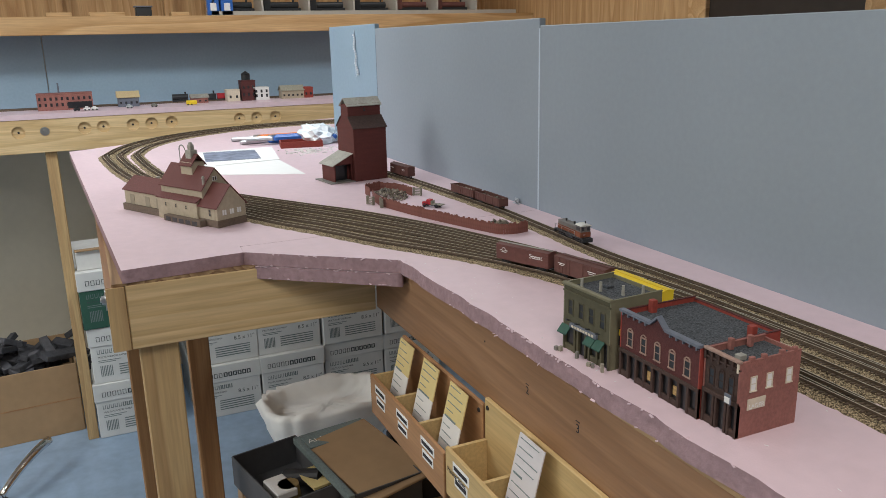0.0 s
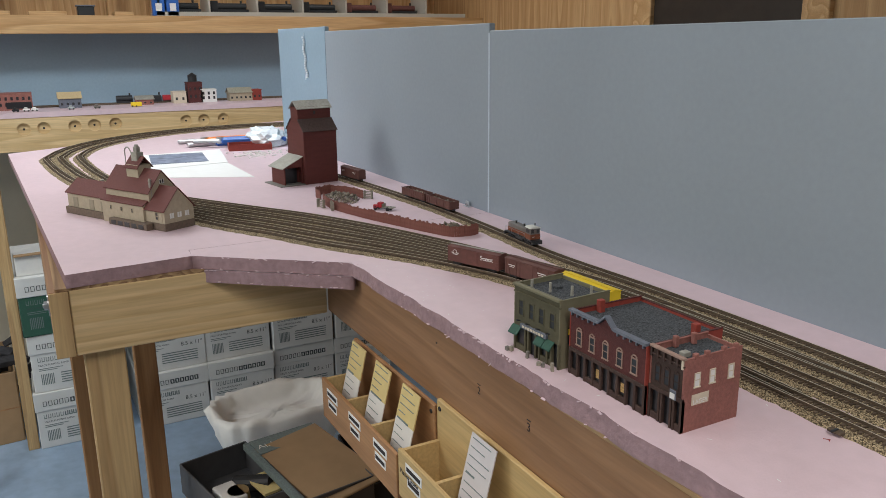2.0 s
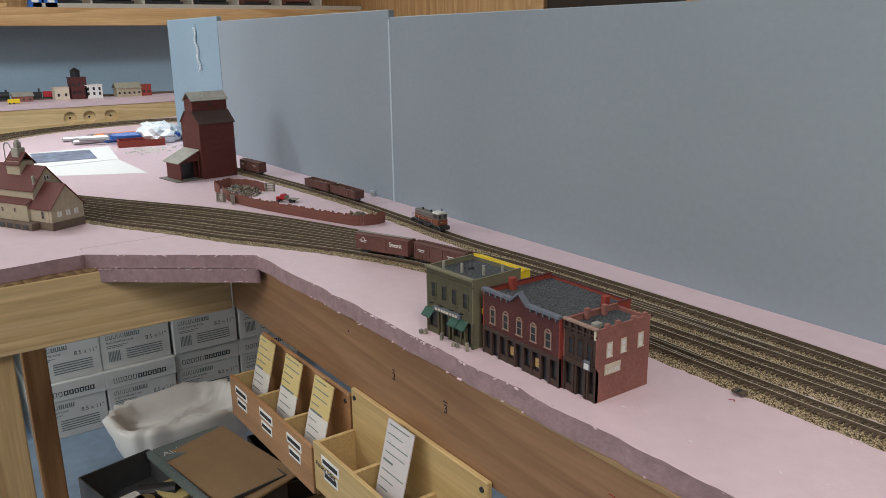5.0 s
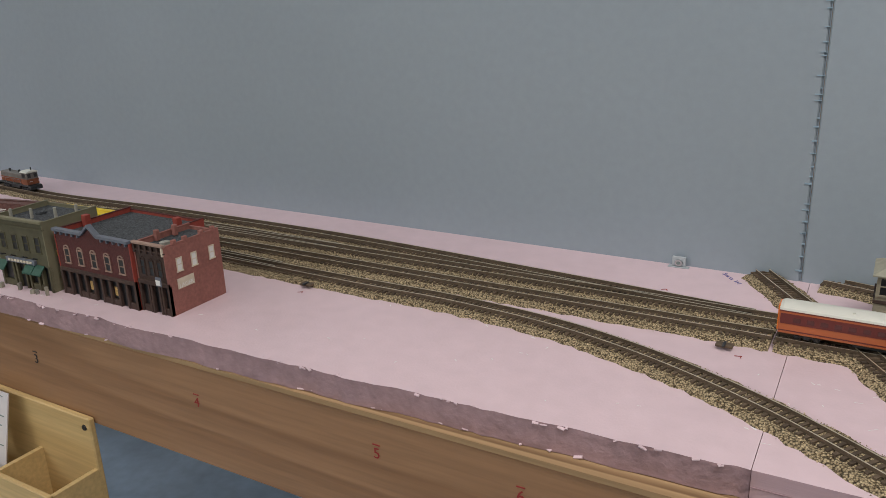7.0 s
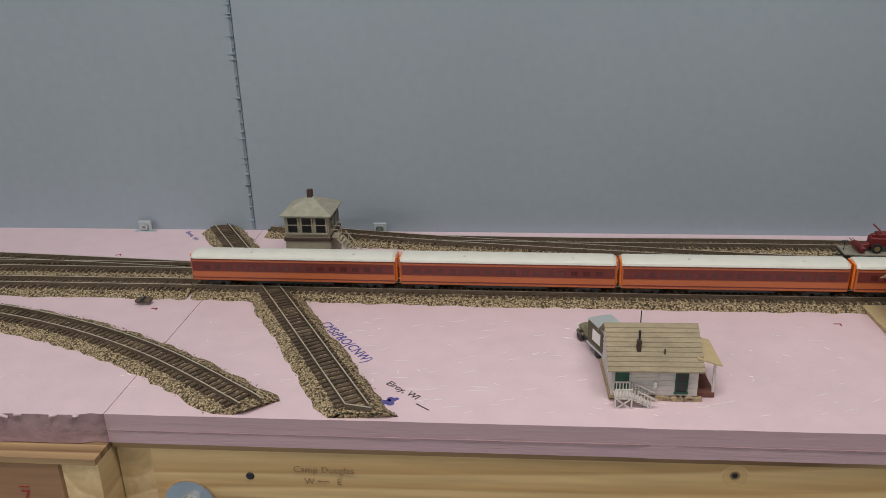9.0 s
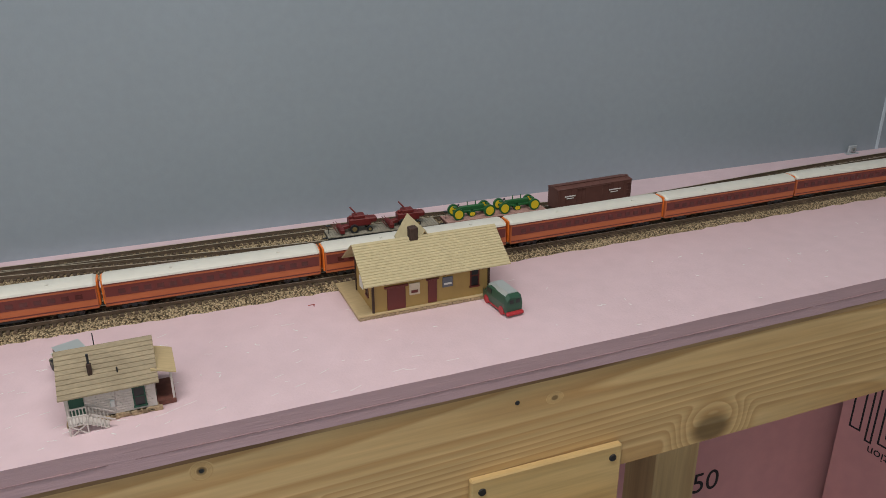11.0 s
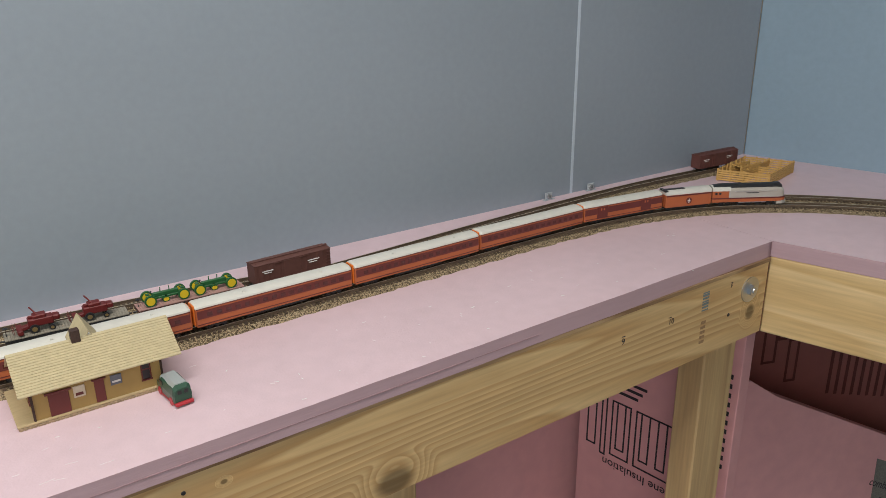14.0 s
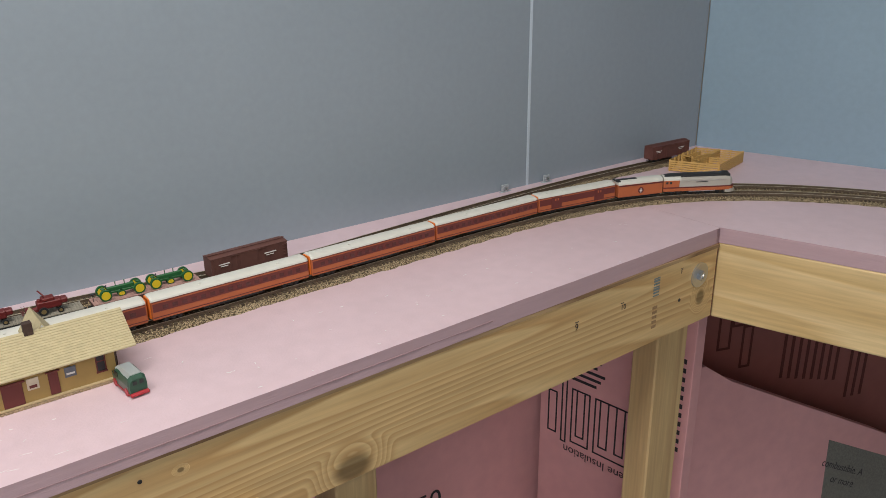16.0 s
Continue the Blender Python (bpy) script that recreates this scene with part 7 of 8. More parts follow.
# light string hanging on the end board
ls = thing("light_string", pose(-2.19, YB, BT), "pale blue bead light string on the backdrop", "light string")
for k in range(18):
    part("bead", cyl(0.0035, 0.0028, 0.005, pose(0.006 * math.sin(k * 0.9) + 0.0012 * k, -0.004, -0.004 - 0.0062 * k), 8), "clear", ls)
part("cord", box(-0.001, 0.001, -0.002, 0, -0.115, 0.010), "backdrop_edge", ls)

# ---- papers and tools on the west bench ----


def sheet(name, pts, z, mat, label):
    ob = mesh(name, prism(pts, z, z + 0.0006), mat)
    return tagged(ob, label, "paper", "papers")


sheet("paper_sheet", [(-1.954, 0.241), (-1.828, 0.478), (-2.10, 0.478), (-2.19, 0.283)], T, "paper", "white printed sheet lying on the foam")
sheet("paper_sheet", [(-2.06, 0.262), (-2.09, 0.480), (-2.36, 0.52), (-2.35, 0.31)], T + 0.001, "paper", "white printed sheet lying on the foam")
sheet("photo_print", [(-2.142, 0.300), (-2.13, 0.44), (-2.31, 0.46), (-2.33, 0.32)], T + 0.002, "photo_blue", "printed sheet with grey-blue picture")


def pliers(m, mat, label):
    o = thing("pliers", m @ Matrix.Diagonal((1.5, 1.5, 1.3, 1)), label, "pliers", "hand tools")
    for s in (-1, 1):
        part("handle", box(0, 0.125, -0.006, 0.006, 0, 0.012, 0.003, m=pose(0, s * 0.010, 0, 0, 0, s * 6)), mat, o, "plastic grip")
        part("jaw", box(-0.055, 0, -0.004, 0.004, 0.001, 0.010, 0.002, m=pose(0, s * 0.004, 0, 0, 0, s * 2)), "steel", o)
    part("pivot", cyl(0.008, 0.008, 0.013, pose(-0.002, 0, 0), 14), "steel", o)
    return o


pliers(pose(-2.55, 0.52, T, 0, 0, 84), "tool_orange", "orange handled pliers on the foam")
pliers(pose(-2.47, 0.53, T, 0, 0, 96), "tape_blue", "blue handled pliers on the foam")
pliers(pose(-2.42, 0.54, T + 0.012, 0, 0, 80), "tape_blue", "blue handled pliers on the foam")
tray = thing("parts_tray", pose(-2.33, 0.60, T, 0, 0, 80), "red tray of small parts on the foam", "tray")
part("tray_floor", box(-0.06, 0.06, -0.035, 0.035, 0, 0.003), "brick_bright", tray)
for s in (-1, 1):
    part("tray_side", box(-0.06, 0.06, s * 0.034 - 0.0015, s * 0.034 + 0.0015, 0, 0.018), "brick_bright", tray)
    part("tray_end", box(s * 0.059 - 0.0015, s * 0.059 + 0.0015, -0.034, 0.034, 0, 0.018), "brick_bright", tray)
bag = bmesh.new()
bmesh.ops.create_icosphere(bag, subdivisions=3, radius=1.0)
for v in bag.verts:
    n = noise.noise(v.co * 3.1) * 0.35
    v.co = Vector((v.co.x * 0.075 * (1 + n), v.co.y * 0.060 * (1 + n), max(0.0, 0.022 + v.co.z * 0.030 * (1 + n * 2))))
ob = mesh("plastic_bag", bag, "clear")
ob.location = (-2.40, 0.672, T)
tagged(ob, "crumpled clear plastic bag of parts", "plastic bag")
bm = bmesh.new()
for _ in range(120):
    s = random.uniform(0.002, 0.005)
    add_box(bm, -s, s, -s * 0.4, s * 0.4, 0, s * 0.5, m=pose(-2.21 + random.gauss(0, 0.035), 0.60 + random.gauss(0, 0.035), T, 0, 0, random.uniform(0, 180)))
tagged(mesh("loose_parts", bm, "card_white"), "scatter of small pale model parts", "parts", kind="stuff")

# ---- card boxes on the bench front ----


def card_box(x0, x1, zt, back, front, labels, label):
    o = thing("card_box", pose(x0, 0.4095, zt), label, "card box", "card boxes")
    w = x1 - x0
    zf, zb, yf = -0.050, -0.112, -0.052
    part("back_panel", box(0, w, -0.006, 0, zb, 0, 0.0012), back, o)
    part("front_panel", box(0, w, yf - 0.005, yf, zb + 0.002, zf, 0.0008), front, o)
    part("bottom", box(0, w, yf, -0.006, zb, zb + 0.005), back, o)
    for k in range(4):
        x = (w - 0.005) * k / 3
        part("divider", box(x, x + 0.005, yf, -0.006, zb + 0.005, zf - 0.002), "box_ply", o)
    for k in labels:
        x = (w - 0.005) * (k + 0.5) / 3
        for z, n in ((zf - 0.014, 0.040), (zf - 0.030, 0.032)):
            lb = part("paper_label", box(x - n / 2, x + n / 2, yf - 0.0056, yf - 0.005, z - 0.006, z + 0.006), "paper", o, "white printed name label")
            part("label_print", box(x - n * 0.42, x + n * 0.42, yf - 0.0060, yf - 0.0055, z - 0.0025, z + 0.0025), "ink", lb)
    for x in (0.008, w - 0.008):
        part("screw", cyl(0.0030, 0.0026, 0.0012, pose(x, -0.006, -0.010, 90), 12), "dark", o)
    return o


def card(x, z, two_tone, label):
    """A car card leaning back in its slot."""
    o = thing("car_card", Matrix.Translation((x, 0.366, z)) @ Matrix.Rotation(radians(-14), 4, "X"), label, "card", "car cards")
    w, h = 0.048, 0.112
    part("card_body", box(-w / 2, w / 2, -0.0006, 0.0006, 0, h * (0.62 if two_tone else 1.0)), "card_white" if two_tone else "card_purple", o)
    if two_tone:
        part("card_top", box(-w / 2, w / 2, -0.0004, 0.0010, h * 0.62, h), "card_yellow", o, "yellow upper part")
    n = 0
    for k in range(11):
        zz = 0.012 + h * 0.085 * k
        l = random.uniform(0.35, 0.85)
        if zz < h * 0.97:
            part("written_line", box(-w * 0.42, -w * 0.42 + w * l, -0.0009, -0.0004, zz, zz + (0.0022 if k == 6 else 0.0009)), "print_grey", o)
    return o


card_box(-1.048, -0.796, 1.136, "box_brown", "box_brown", (0, 1, 2), "brown plywood card box screwed to the bench")
card_box(-0.790, -0.540, 1.148, "box_ply", "box_ply", (0,), "pale plywood card box screwed to the bench")
for k in range(3):
    card(-1.000 + 0.0825 * k, 1.034, True, "yellow and white car card standing in the box")
card(-0.665, 1.046, False, "grey handwritten car card standing in the box")
tagged(writing("Passing Siding", 0.0085, pose(-0.783, 0.3515, 1.072, 90), "ink", None, "siding_name"), "printed siding name on the card box", "label")
card_box(0.535, 0.655, 1.166, "box_ply", "box_ply", (1,), "pale plywood card box low on the bench front").location.y = 0.4345

# ---- under the benches ----


def paper_carton(x, y, z, label, side="carton", rot=0.0):
    """A lidded carton of copy paper; its printed end faces +x."""
    o = thing("paper_carton", pose(x, y, z, 0, 0, rot), label, "carton", "paper cartons")
    w, d, h = 0.278, 0.43, 0.236
    part("body", box(-d, 0, -w / 2, w / 2, 0, h - 0.003, 0.003), side, o)
    part("lid", box(-d - 0.004, 0.004, -w / 2 - 0.004, w / 2 + 0.004, h - 0.078, h, 0.003), "carton", o, "white lift-off lid")
    bm = bmesh.new()
    for k in range(11):
        a = -0.112 + 0.0195 * k
        bold = 0.0050 if k > 4 else 0.0022
        add_box(bm, 0.0042, 0.0048, a, a + bold, h - 0.056, h - 0.036)
        add_box(bm, 0.0042, 0.0048, a + 0.0115, a + 0.0115 + bold, h - 0.056, h - 0.036)
        add_box(bm, 0.0042, 0.0048, a + bold, a + 0.0115, h - 0.056, h - 0.056 + bold * 0.8)
        add_box(bm, 0.0042, 0.0048, a + bold, a + 0.0115, h - 0.036 - bold * 0.8, h - 0.036)
    part("lid_print", bm, "print_dark", o)
    bm = bmesh.new()
    for k in range(9):
        a = -0.115 + 0.0150 * k
        bold = 0.0042 if k > 4 else 0.0018
        add_box(bm, 0.0002, 0.0008, a, a + bold, 0.126, 0.144)
        add_box(bm, 0.0002, 0.0008, a + 0.0085, a + 0.0085 + bold, 0.126, 0.144)
        add_box(bm, 0.0002, 0.0008, a + bold, a + 0.0085, 0.126, 0.1285)
    writing("MULTI-PURPOSE PAPER", 0.0105, pose(0.0004, -0.115, 0.108, 90, 0, 90), "print_dark", o, "paper_print")
    add_box(bm, 0.0002, 0.0008, -0.115, -0.03, 0.096, 0.0985)
    add_box(bm, 0.0002, 0.0008, -0.115, -0.05, 0.089, 0.0915)
    for k in range(8):
        add_box(bm, 0.0002, 0.0008, -0.110 + 0.006 * k, -0.107 + 0.006 * k, 0.03, 0.075)
    for k in range(5):
        add_box(bm, 0.0002, 0.0008, -0.04, 0.105, 0.030 + 0.010 * k, 0.034 + 0.010 * k)
    part("end_print", bm, "print_grey", o)
    writing("8.5 x 11\"", 0.024, pose(0.0004, 0.040, 0.096, 90, 0, 90), "print_dark", o, "size_print")
    return o


for c, (y, n) in enumerate(((0.452, 3), (0.730, 4), (1.020, 4), (1.31, 4))):
    for k in range(n):
        paper_carton(-3.275 + random.uniform(-0.012, 0.012), y + random.uniform(-0.006, 0.006), 0.2365 * k, "white copy paper carton with grey print, stacked")
for k in range(3):
    paper_carton(-3.285 + random.uniform(-0.01, 0.01), 0.075 + random.uniform(-0.01, 0.01), 0.2365 * k, "white and green copy paper carton, stacked", "carton_green" if k == 2 else "carton", random.uniform(-3, 3))
o = thing("shallow_box", pose(-3.36, 0.04, 0.7096, 0, 0, 4), "shallow white box on the carton stack", "box")
part("box_body", box(-0.14, 0.05, -0.11, 0.10, 0, 0.08, 0.003), "white", o)
part("box_flap", box(0.03, 0.06, -0.11, 0.10, 0.078, 0.082), "card_brown", o)

scrapbox = thing("cardboard_box", pose(-3.40, -0.375, 0, 0, 0, 4), "open brown cardboard box full of foam offcuts", "cardboard box")
part("box_front", box(0.0, 0.006, -0.25, 0.25, 0, 0.30, 0.002), "card_brown", scrapbox)
part("box_back", box(-0.40, -0.394, -0.25, 0.25, 0, 0.30, 0.002), "card_brown", scrapbox)
for s in (-1, 1):
    part("box_side", box(-0.394, 0.0, s * 0.25 - 0.003, s * 0.25 + 0.003, 0, 0.30, 0.002), "card_brown", scrapbox)
part("box_floor", box(-0.394, 0.0, -0.247, 0.247, 0.0, 0.006), "card_brown", scrapbox)
part("tape", box(0.0062, 0.0070, -0.25, 0.25, 0.145, 0.150), "box_brown", scrapbox)
bm = bmesh.new()
for _ in range(110):
    l, w2 = random.uniform(0.04, 0.11), random.uniform(0.012, 0.028)
    add_box(bm, -l, l, -w2, w2, -0.012, 0.012, 0.002, m=pose(-0.2 + random.gauss(0, 0.07), random.gauss(0, 0.11), 0.18 + random.uniform(0, 0.22) * math.exp(-abs(random.gauss(0, 0.6))), random.uniform(-25, 25), random.uniform(-35, 35), random.uniform(0, 180)))
ob = mesh("foam_offcuts", bm, "offcut")
ob.matrix_world = pose(-3.40, -0.375, 0, 0, 0, 4)
tagged(ob, "heap of dark grey foam offcuts in the box", "offcuts", kind="stuff")

# waste bin with a liner
binn = thing("waste_bin", pose(-2.47, 0.665, 0), "dark waste bin with crumpled white liner", "waste bin")
bm = bmesh.new()
NB = 40
rows = []
for lev, (sx, sy, z) in enumerate(((0.095, 0.145, 0.0), (0.104, 0.155, 0.30))):
    rows.append([bm.verts.new((sx * (abs(math.cos(a)) ** 0.6) * math.copysign(1, math.cos(a)), sy * (abs(math.sin(a)) ** 0.6) * math.copysign(1, math.sin(a)), z)) for a in [2 * math.pi * k / NB for k in range(NB)]])
for k in range(NB):
    bm.faces.new((rows[0][k], rows[0][(k + 1) % NB], rows[1][(k + 1) % NB], rows[1][k]))
bm.faces.new(rows[0][::-1])
part("bin_body", bm, "dark", binn)
bm = bmesh.new()
rows = []
NB = 72
for lev, (g, z) in enumerate(((0.84, 0.20), (0.97, 0.26), (1.08, 0.32), (1.13, 0.365), (1.09, 0.392), (1.00, 0.386), (0.92, 0.35), (0.84, 0.325), (0.5, 0.33), (0.1, 0.345))):
    row = []
    for k in range(NB):
        a = 2 * math.pi * k / NB
        q = noise.noise((math.cos(a) * 4, math.sin(a) * 4, lev * 0.55)) * 0.10 + noise.noise((math.cos(a) * 13, math.sin(a) * 13, lev * 0.4)) * 0.05
        gg = g * 0.88 * (1 + q)
        row.append(bm.verts.new((0.135 * gg * (abs(math.cos(a)) ** 0.6) * math.copysign(1, math.cos(a)), 0.225 * gg * (abs(math.sin(a)) ** 0.6) * math.copysign(1, math.sin(a)), z + q * 0.14)))
    rows.append(row)
for r0, r1 in zip(rows, rows[1:]):
    for k in range(NB):
        bm.faces.new((r0[k], r0[(k + 1) % NB], r1[(k + 1) % NB], r1[k]))
bm.faces.new(rows[-1])
part("liner", bm, "liner", binn, "crumpled white plastic liner", smooth=True)

# stacked boxes under the middle bench


def open_box(name, m, w, d, h, mat, label):
    o = thing(name, m, label, "box", "boxes under the bench")
    part("box_floor", box(-w / 2, w / 2, -d / 2, d / 2, 0, 0.004), mat, o)
    for s in (-1, 1):
        part("box_side", box(-w / 2, w / 2, s * d / 2 - 0.002, s * d / 2 + 0.002, 0.0, h, 0.001), mat, o)
        part("box_end", box(s * w / 2 - 0.002, s * w / 2 + 0.002, -d / 2, d / 2, 0.0, h, 0.001), mat, o)
    return o


for z, dx, a in ((0.0, 0.0, 3), (0.262, -0.01, -2)):
    o = thing("brown_carton", pose(-1.56 + dx, 0.50, z, 0, 0, a), "plain brown cardboard carton under the bench", "carton", "brown cartons")
    part("carton_body", box(-0.28, 0.28, -0.25, 0.27, 0, 0.258, 0.003), "card_brown", o)
    part("carton_flap", box(-0.28, 0.28, -0.25, 0.008, 0.258, 0.2605), "card_brown", o)
    part("carton_flap", box(-0.28, 0.28, 0.012, 0.27, 0.258, 0.2605), "card_brown", o)
o = open_box("tool_box_tray", pose(-1.69, 0.355, 0.523, 0, 0, 12), 0.26, 0.165, 0.075, "card_grey", "black open box with airbrush tools inside")
part("tool_body", cyl(0.022, 0.018, 0.10, pose(-0.03, 0.01, 0.03, 0, 75, 30), 14), "dark", o)
part("tool_head", cyl(0.03, 0.024, 0.05, pose(0.04, -0.02, 0.01), 14), "brass", o)
part("tool_label", box(0.0, 0.09, 0.02, 0.07, 0.05, 0.056), "card_yellow", o, "yellow cardboard insert")
part("tool_sleeve", box(-0.01, 0.07, -0.06, -0.01, 0.04, 0.06, 0.003), "card_white", o)
o = open_box("airbrush_box", pose(-1.655, 0.515, 0.523, 0, 0, 8), 0.30, 0.165, 0.085, "card_grey", "grey printed box with brown packing paper")
part("packing_paper", box(-0.13, 0.17, -0.075, 0.10, 0.080, 0.086, 0.002, m=pose(0, 0, 0, 4, 3, 5)), "card_brown", o, "sheet of brown packing paper")
part("spine", box(-0.158, 0.155, -0.0990, -0.0850, 0.072, 0.0885, 0.001), "print_grey", o, "grey printed lid edge")
part("lid_strip", box(-0.158, -0.085, -0.084, 0.085, 0.0852, 0.0892, 0.001), "print_grey", o, "grey printed lid edge")
writing("Airbrush Set", 0.027, pose(-0.108, -0.078, 0.0894, 0, 0, 90), "card_white", o, "box_title")
o = open_box("black_tray", pose(-1.66, 0.70, 0.523, 0, 0, -6), 0.26, 0.15, 0.05, "dark", "black plastic tray of odds and ends")
part("tray_item", box(-0.08, 0.05, -0.04, 0.03, 0.004, 0.045, 0.01), "dark", o)

# office chair foot
ch = thing("office_chair_foot", pose(-2.86, -0.39, 0, 0, 0, 40), "chrome office chair leg with black caster", "chair base")
for a in (0, 72, -72):
    bm = bmesh.new()
    rings = []
    for k in range(11):
        t = k / 10
        r = 0.017 - 0.005 * t
        rings.append([bm.verts.new(pose(0, 0, 0, 0, 0, a) @ Vector((-0.28 + 0.28 * t, r * math.cos(u * math.pi / 6), 0.130 - 0.060 * t * t + r * math.sin(u * math.pi / 6)))) for u in range(12)])
    for r0, r1 in zip(rings, rings[1:]):
        for u in range(12):
            bm.faces.new((r0[u], r0[(u + 1) % 12], r1[(u + 1) % 12], r1[u]))
    bm.faces.new(rings[0][::-1])
    bm.faces.new(rings[-1])
    bmesh.ops.recalc_face_normals(bm, faces=bm.faces[:])
    leg = part("chair_leg", bm, "chrome", ch, "curved chrome leg", smooth=True)
for x, y in ((-0.005, 0.0),):
    for s in (-1, 1):
        part("caster_wheel", cyl(0.026, 0.026, 0.018, pose(x, s * 0.014 - 0.009, 0.026, -90), 20), "dark", ch)
    part("caster_hood", cyl(0.022, 0.015, 0.022, pose(x, 0, 0.045), 14), "dark", ch)

# ---- insulation boards under the east bench ----


def foam_panel(m, w, h, mat, label, print_rows=(), words=(), ink="ink"):
    o = thing("insulation_board", m, label, "insulation board", "insulation boards")
    part("board", box(0, w, 0, 0.025, 0, h, 0.001), mat, o)
    if print_rows:
        tagged(bars(print_rows, pose(0, -0.0004, 0), ink, o, "board_print"), kind="stuff")
    for txt, size, x, z, up in words:
        writing(txt, size, pose(x, -0.0006, z, 90, 0, 0) @ pose(0, 0, 0, 0, 0, 180 if up else 0), "ink", o, "board_word")
    return o


foam_panel(pose(0.45, 0.765, 0.0), 1.0, 1.16, "pink_board", "pale pink foam insulation board standing under the bench", words=(("250", 0.050, 0.555, 0.745, False),))


def outline_letters(rows, t=0.0035):
    out = []
    for x0, x1, z0, z1 in rows:
        out += [(x0, x0 + t, z0, z1), (x1 - t, x1, z0, z1), (x0, x1, z0, z0 + t), (x0, x1, z1 - t, z1)]
    return out


small = [(0.050 + 0.004 * (k % 2), 0.105 + 0.007 * (k % 3), 0.945 + 0.0105 * k, 0.9495 + 0.0105 * k) for k in range(7)]
small += [(0.225, 0.245, 0.90 + 0.014 * k, 0.907 + 0.014 * k) for k in range(11)]
foam_panel(pose(1.262, 0.735, 0.0, 0, 0, -82.3), 0.255, 1.13, "pink_board", "pink insulation board with large black outlined print",
           outline_letters([(0.016, 0.034, 0.836, 0.912), (0.042, 0.053, 0.826, 0.945), (0.061, 0.096, 0.832, 0.930), (0.070, 0.087, 0.846, 0.930), (0.104, 0.168, 0.832, 0.930), (0.113, 0.130, 0.846, 0.930), (0.142, 0.159, 0.846, 0.930)], 0.0026) + small,
           (("rene Insulation", 0.0205, 0.172, 0.822, True),))
# board behind the others, its shade painted as dark red
foam_panel(pose(1.40, 0.78, 0.0, 0, 0, -20), 1.0, 1.13, "red_board", "pink insulation board with printed text, coloured dark red for its shade",
           outline_letters([(0.285, 0.315, 0.86, 0.945), (0.315, 0.395, 0.905, 0.945), (0.340, 0.365, 0.815, 0.905), (0.30, 0.40, 0.960, 1.00)], 0.005) + [(0.44 + 0.019 * k, 0.447 + 0.019 * k, 0.775 - 0.004 * k, 0.885 - 0.01 * (k % 3)) for k in range(8)] + [(0.61 + 0.019 * k, 0.617 + 0.019 * k, 0.70, 0.82 + 0.01 * (k % 2)) for k in range(3)], (), "red_print")
p = mesh("leaning_board", prism([(0, 0), (0.85, 0), (0.85, 0.52), (0.56, 0.685), (0.167, 0.885), (0.110, 0.925), (0.088, 0.925), (0.074, 0.90), (0.042, 0.75)], 0, 0.025), "pink_board")
p.matrix_world = pose(1.385, 0.595, 0.0, 87, 0, -14)
tagged(p, "pink insulation board leaning in the corner", "insulation board", "insulation boards")
part("printed_label", prism([(0.415, 0.40), (0.66, 0.30), (0.66, 0.588), (0.418, 0.706)], 0.0250, 0.0256), "stone_grey", p, "grey printed label")
writing("combustible. A", 0.021, pose(0.405, 0.655, 0.0258, 0, 0, -26), "ink", p, "label_word")
writing("or more", 0.021, pose(0.432, 0.612, 0.0258, 0, 0, -26), "ink", p, "label_word")

# ---- far bench, shelf and doorway ----
FX, FZ = -3.28, 1.318
foamf = mesh("far_foam_top", box(FX - 0.34, FX, -1.2, 2.0, FZ - 0.019, FZ), ["foam"])
tagged(foamf, "pink foam top of the far bench", "foam board", kind="structure")
tagged(mesh("far_fascia_board", box(FX - 0.02, FX - 0.002, -1.2, 2.0, FZ - 0.140, FZ - 0.019, 0.0015), "pine_y"), "pale pine board with round finger holes", "wooden board", kind="structure")
tagged(mesh("far_backdrop", box(FX - 0.345, FX - 0.341, -0.079, 2.0, FZ - 0.05, 1.60), "far_backdrop"), "blue painted backdrop of the far bench", "backdrop board", kind="structure")
tagged(mesh("far_backdrop_end", box(FX - 0.345, FX - 0.341, -1.2, -0.083, FZ - 0.05, 1.60), "far_backdrop"), "blue painted backdrop of the far bench", "backdrop board", kind="structure")
tagged(mesh("far_leg", box(FX - 0.055, FX - 0.021, -0.115, -0.075, 0, FZ - 0.10, 0.002), "pine_z"), "square sawn pine bench leg", "bench leg", "bench legs", kind="structure")
tagged(mesh("far_leg_end", box(FX - 0.055, FX - 0.021, 1.17, 1.21, 0, FZ - 0.10, 0.002), "pine_z"), "square sawn pine bench leg", "bench leg", "bench legs", kind="structure")
POCKETS = ((-0.190, 1.254), (0.030, 1.258), (0.095, 1.259), (0.199, 1.260), (0.266, 1.261), (0.340, 1.262), (0.60, 1.259), (0.668, 1.259), (0.745, 1.259))
cut = bmesh.new()
for y, z in POCKETS:
    add_cyl(cut, 0.0225, 0.0225, 0.020, pose(FX - 0.011, y, z, 0, 90), 28)
cutter = mesh("pocket_cutter", cut, "box_ply")
board = bpy.data.objects["far_fascia_board"]
mod = board.modifiers.new("pockets", "BOOLEAN")
mod.object, mod.operation, mod.solver = cutter, "DIFFERENCE", "EXACT"
cut_mesh = bpy.data.meshes.new_from_object(board.evaluated_get(bpy.context.evaluated_depsgraph_get()))
board.modifiers.clear()
board.data = cut_mesh
bpy.data.objects.remove(cutter)
for y, z in POCKETS:
    o = mesh("finger_hole", cyl(0.004, 0.004, 0.0012, pose(0, 0, 0, 0, 90), 10), "dark")
    o.location = (FX - 0.0110, y, z)
    tagged(o, "dark bore in the round finger hole", "finger hole", "finger holes", kind="structure")
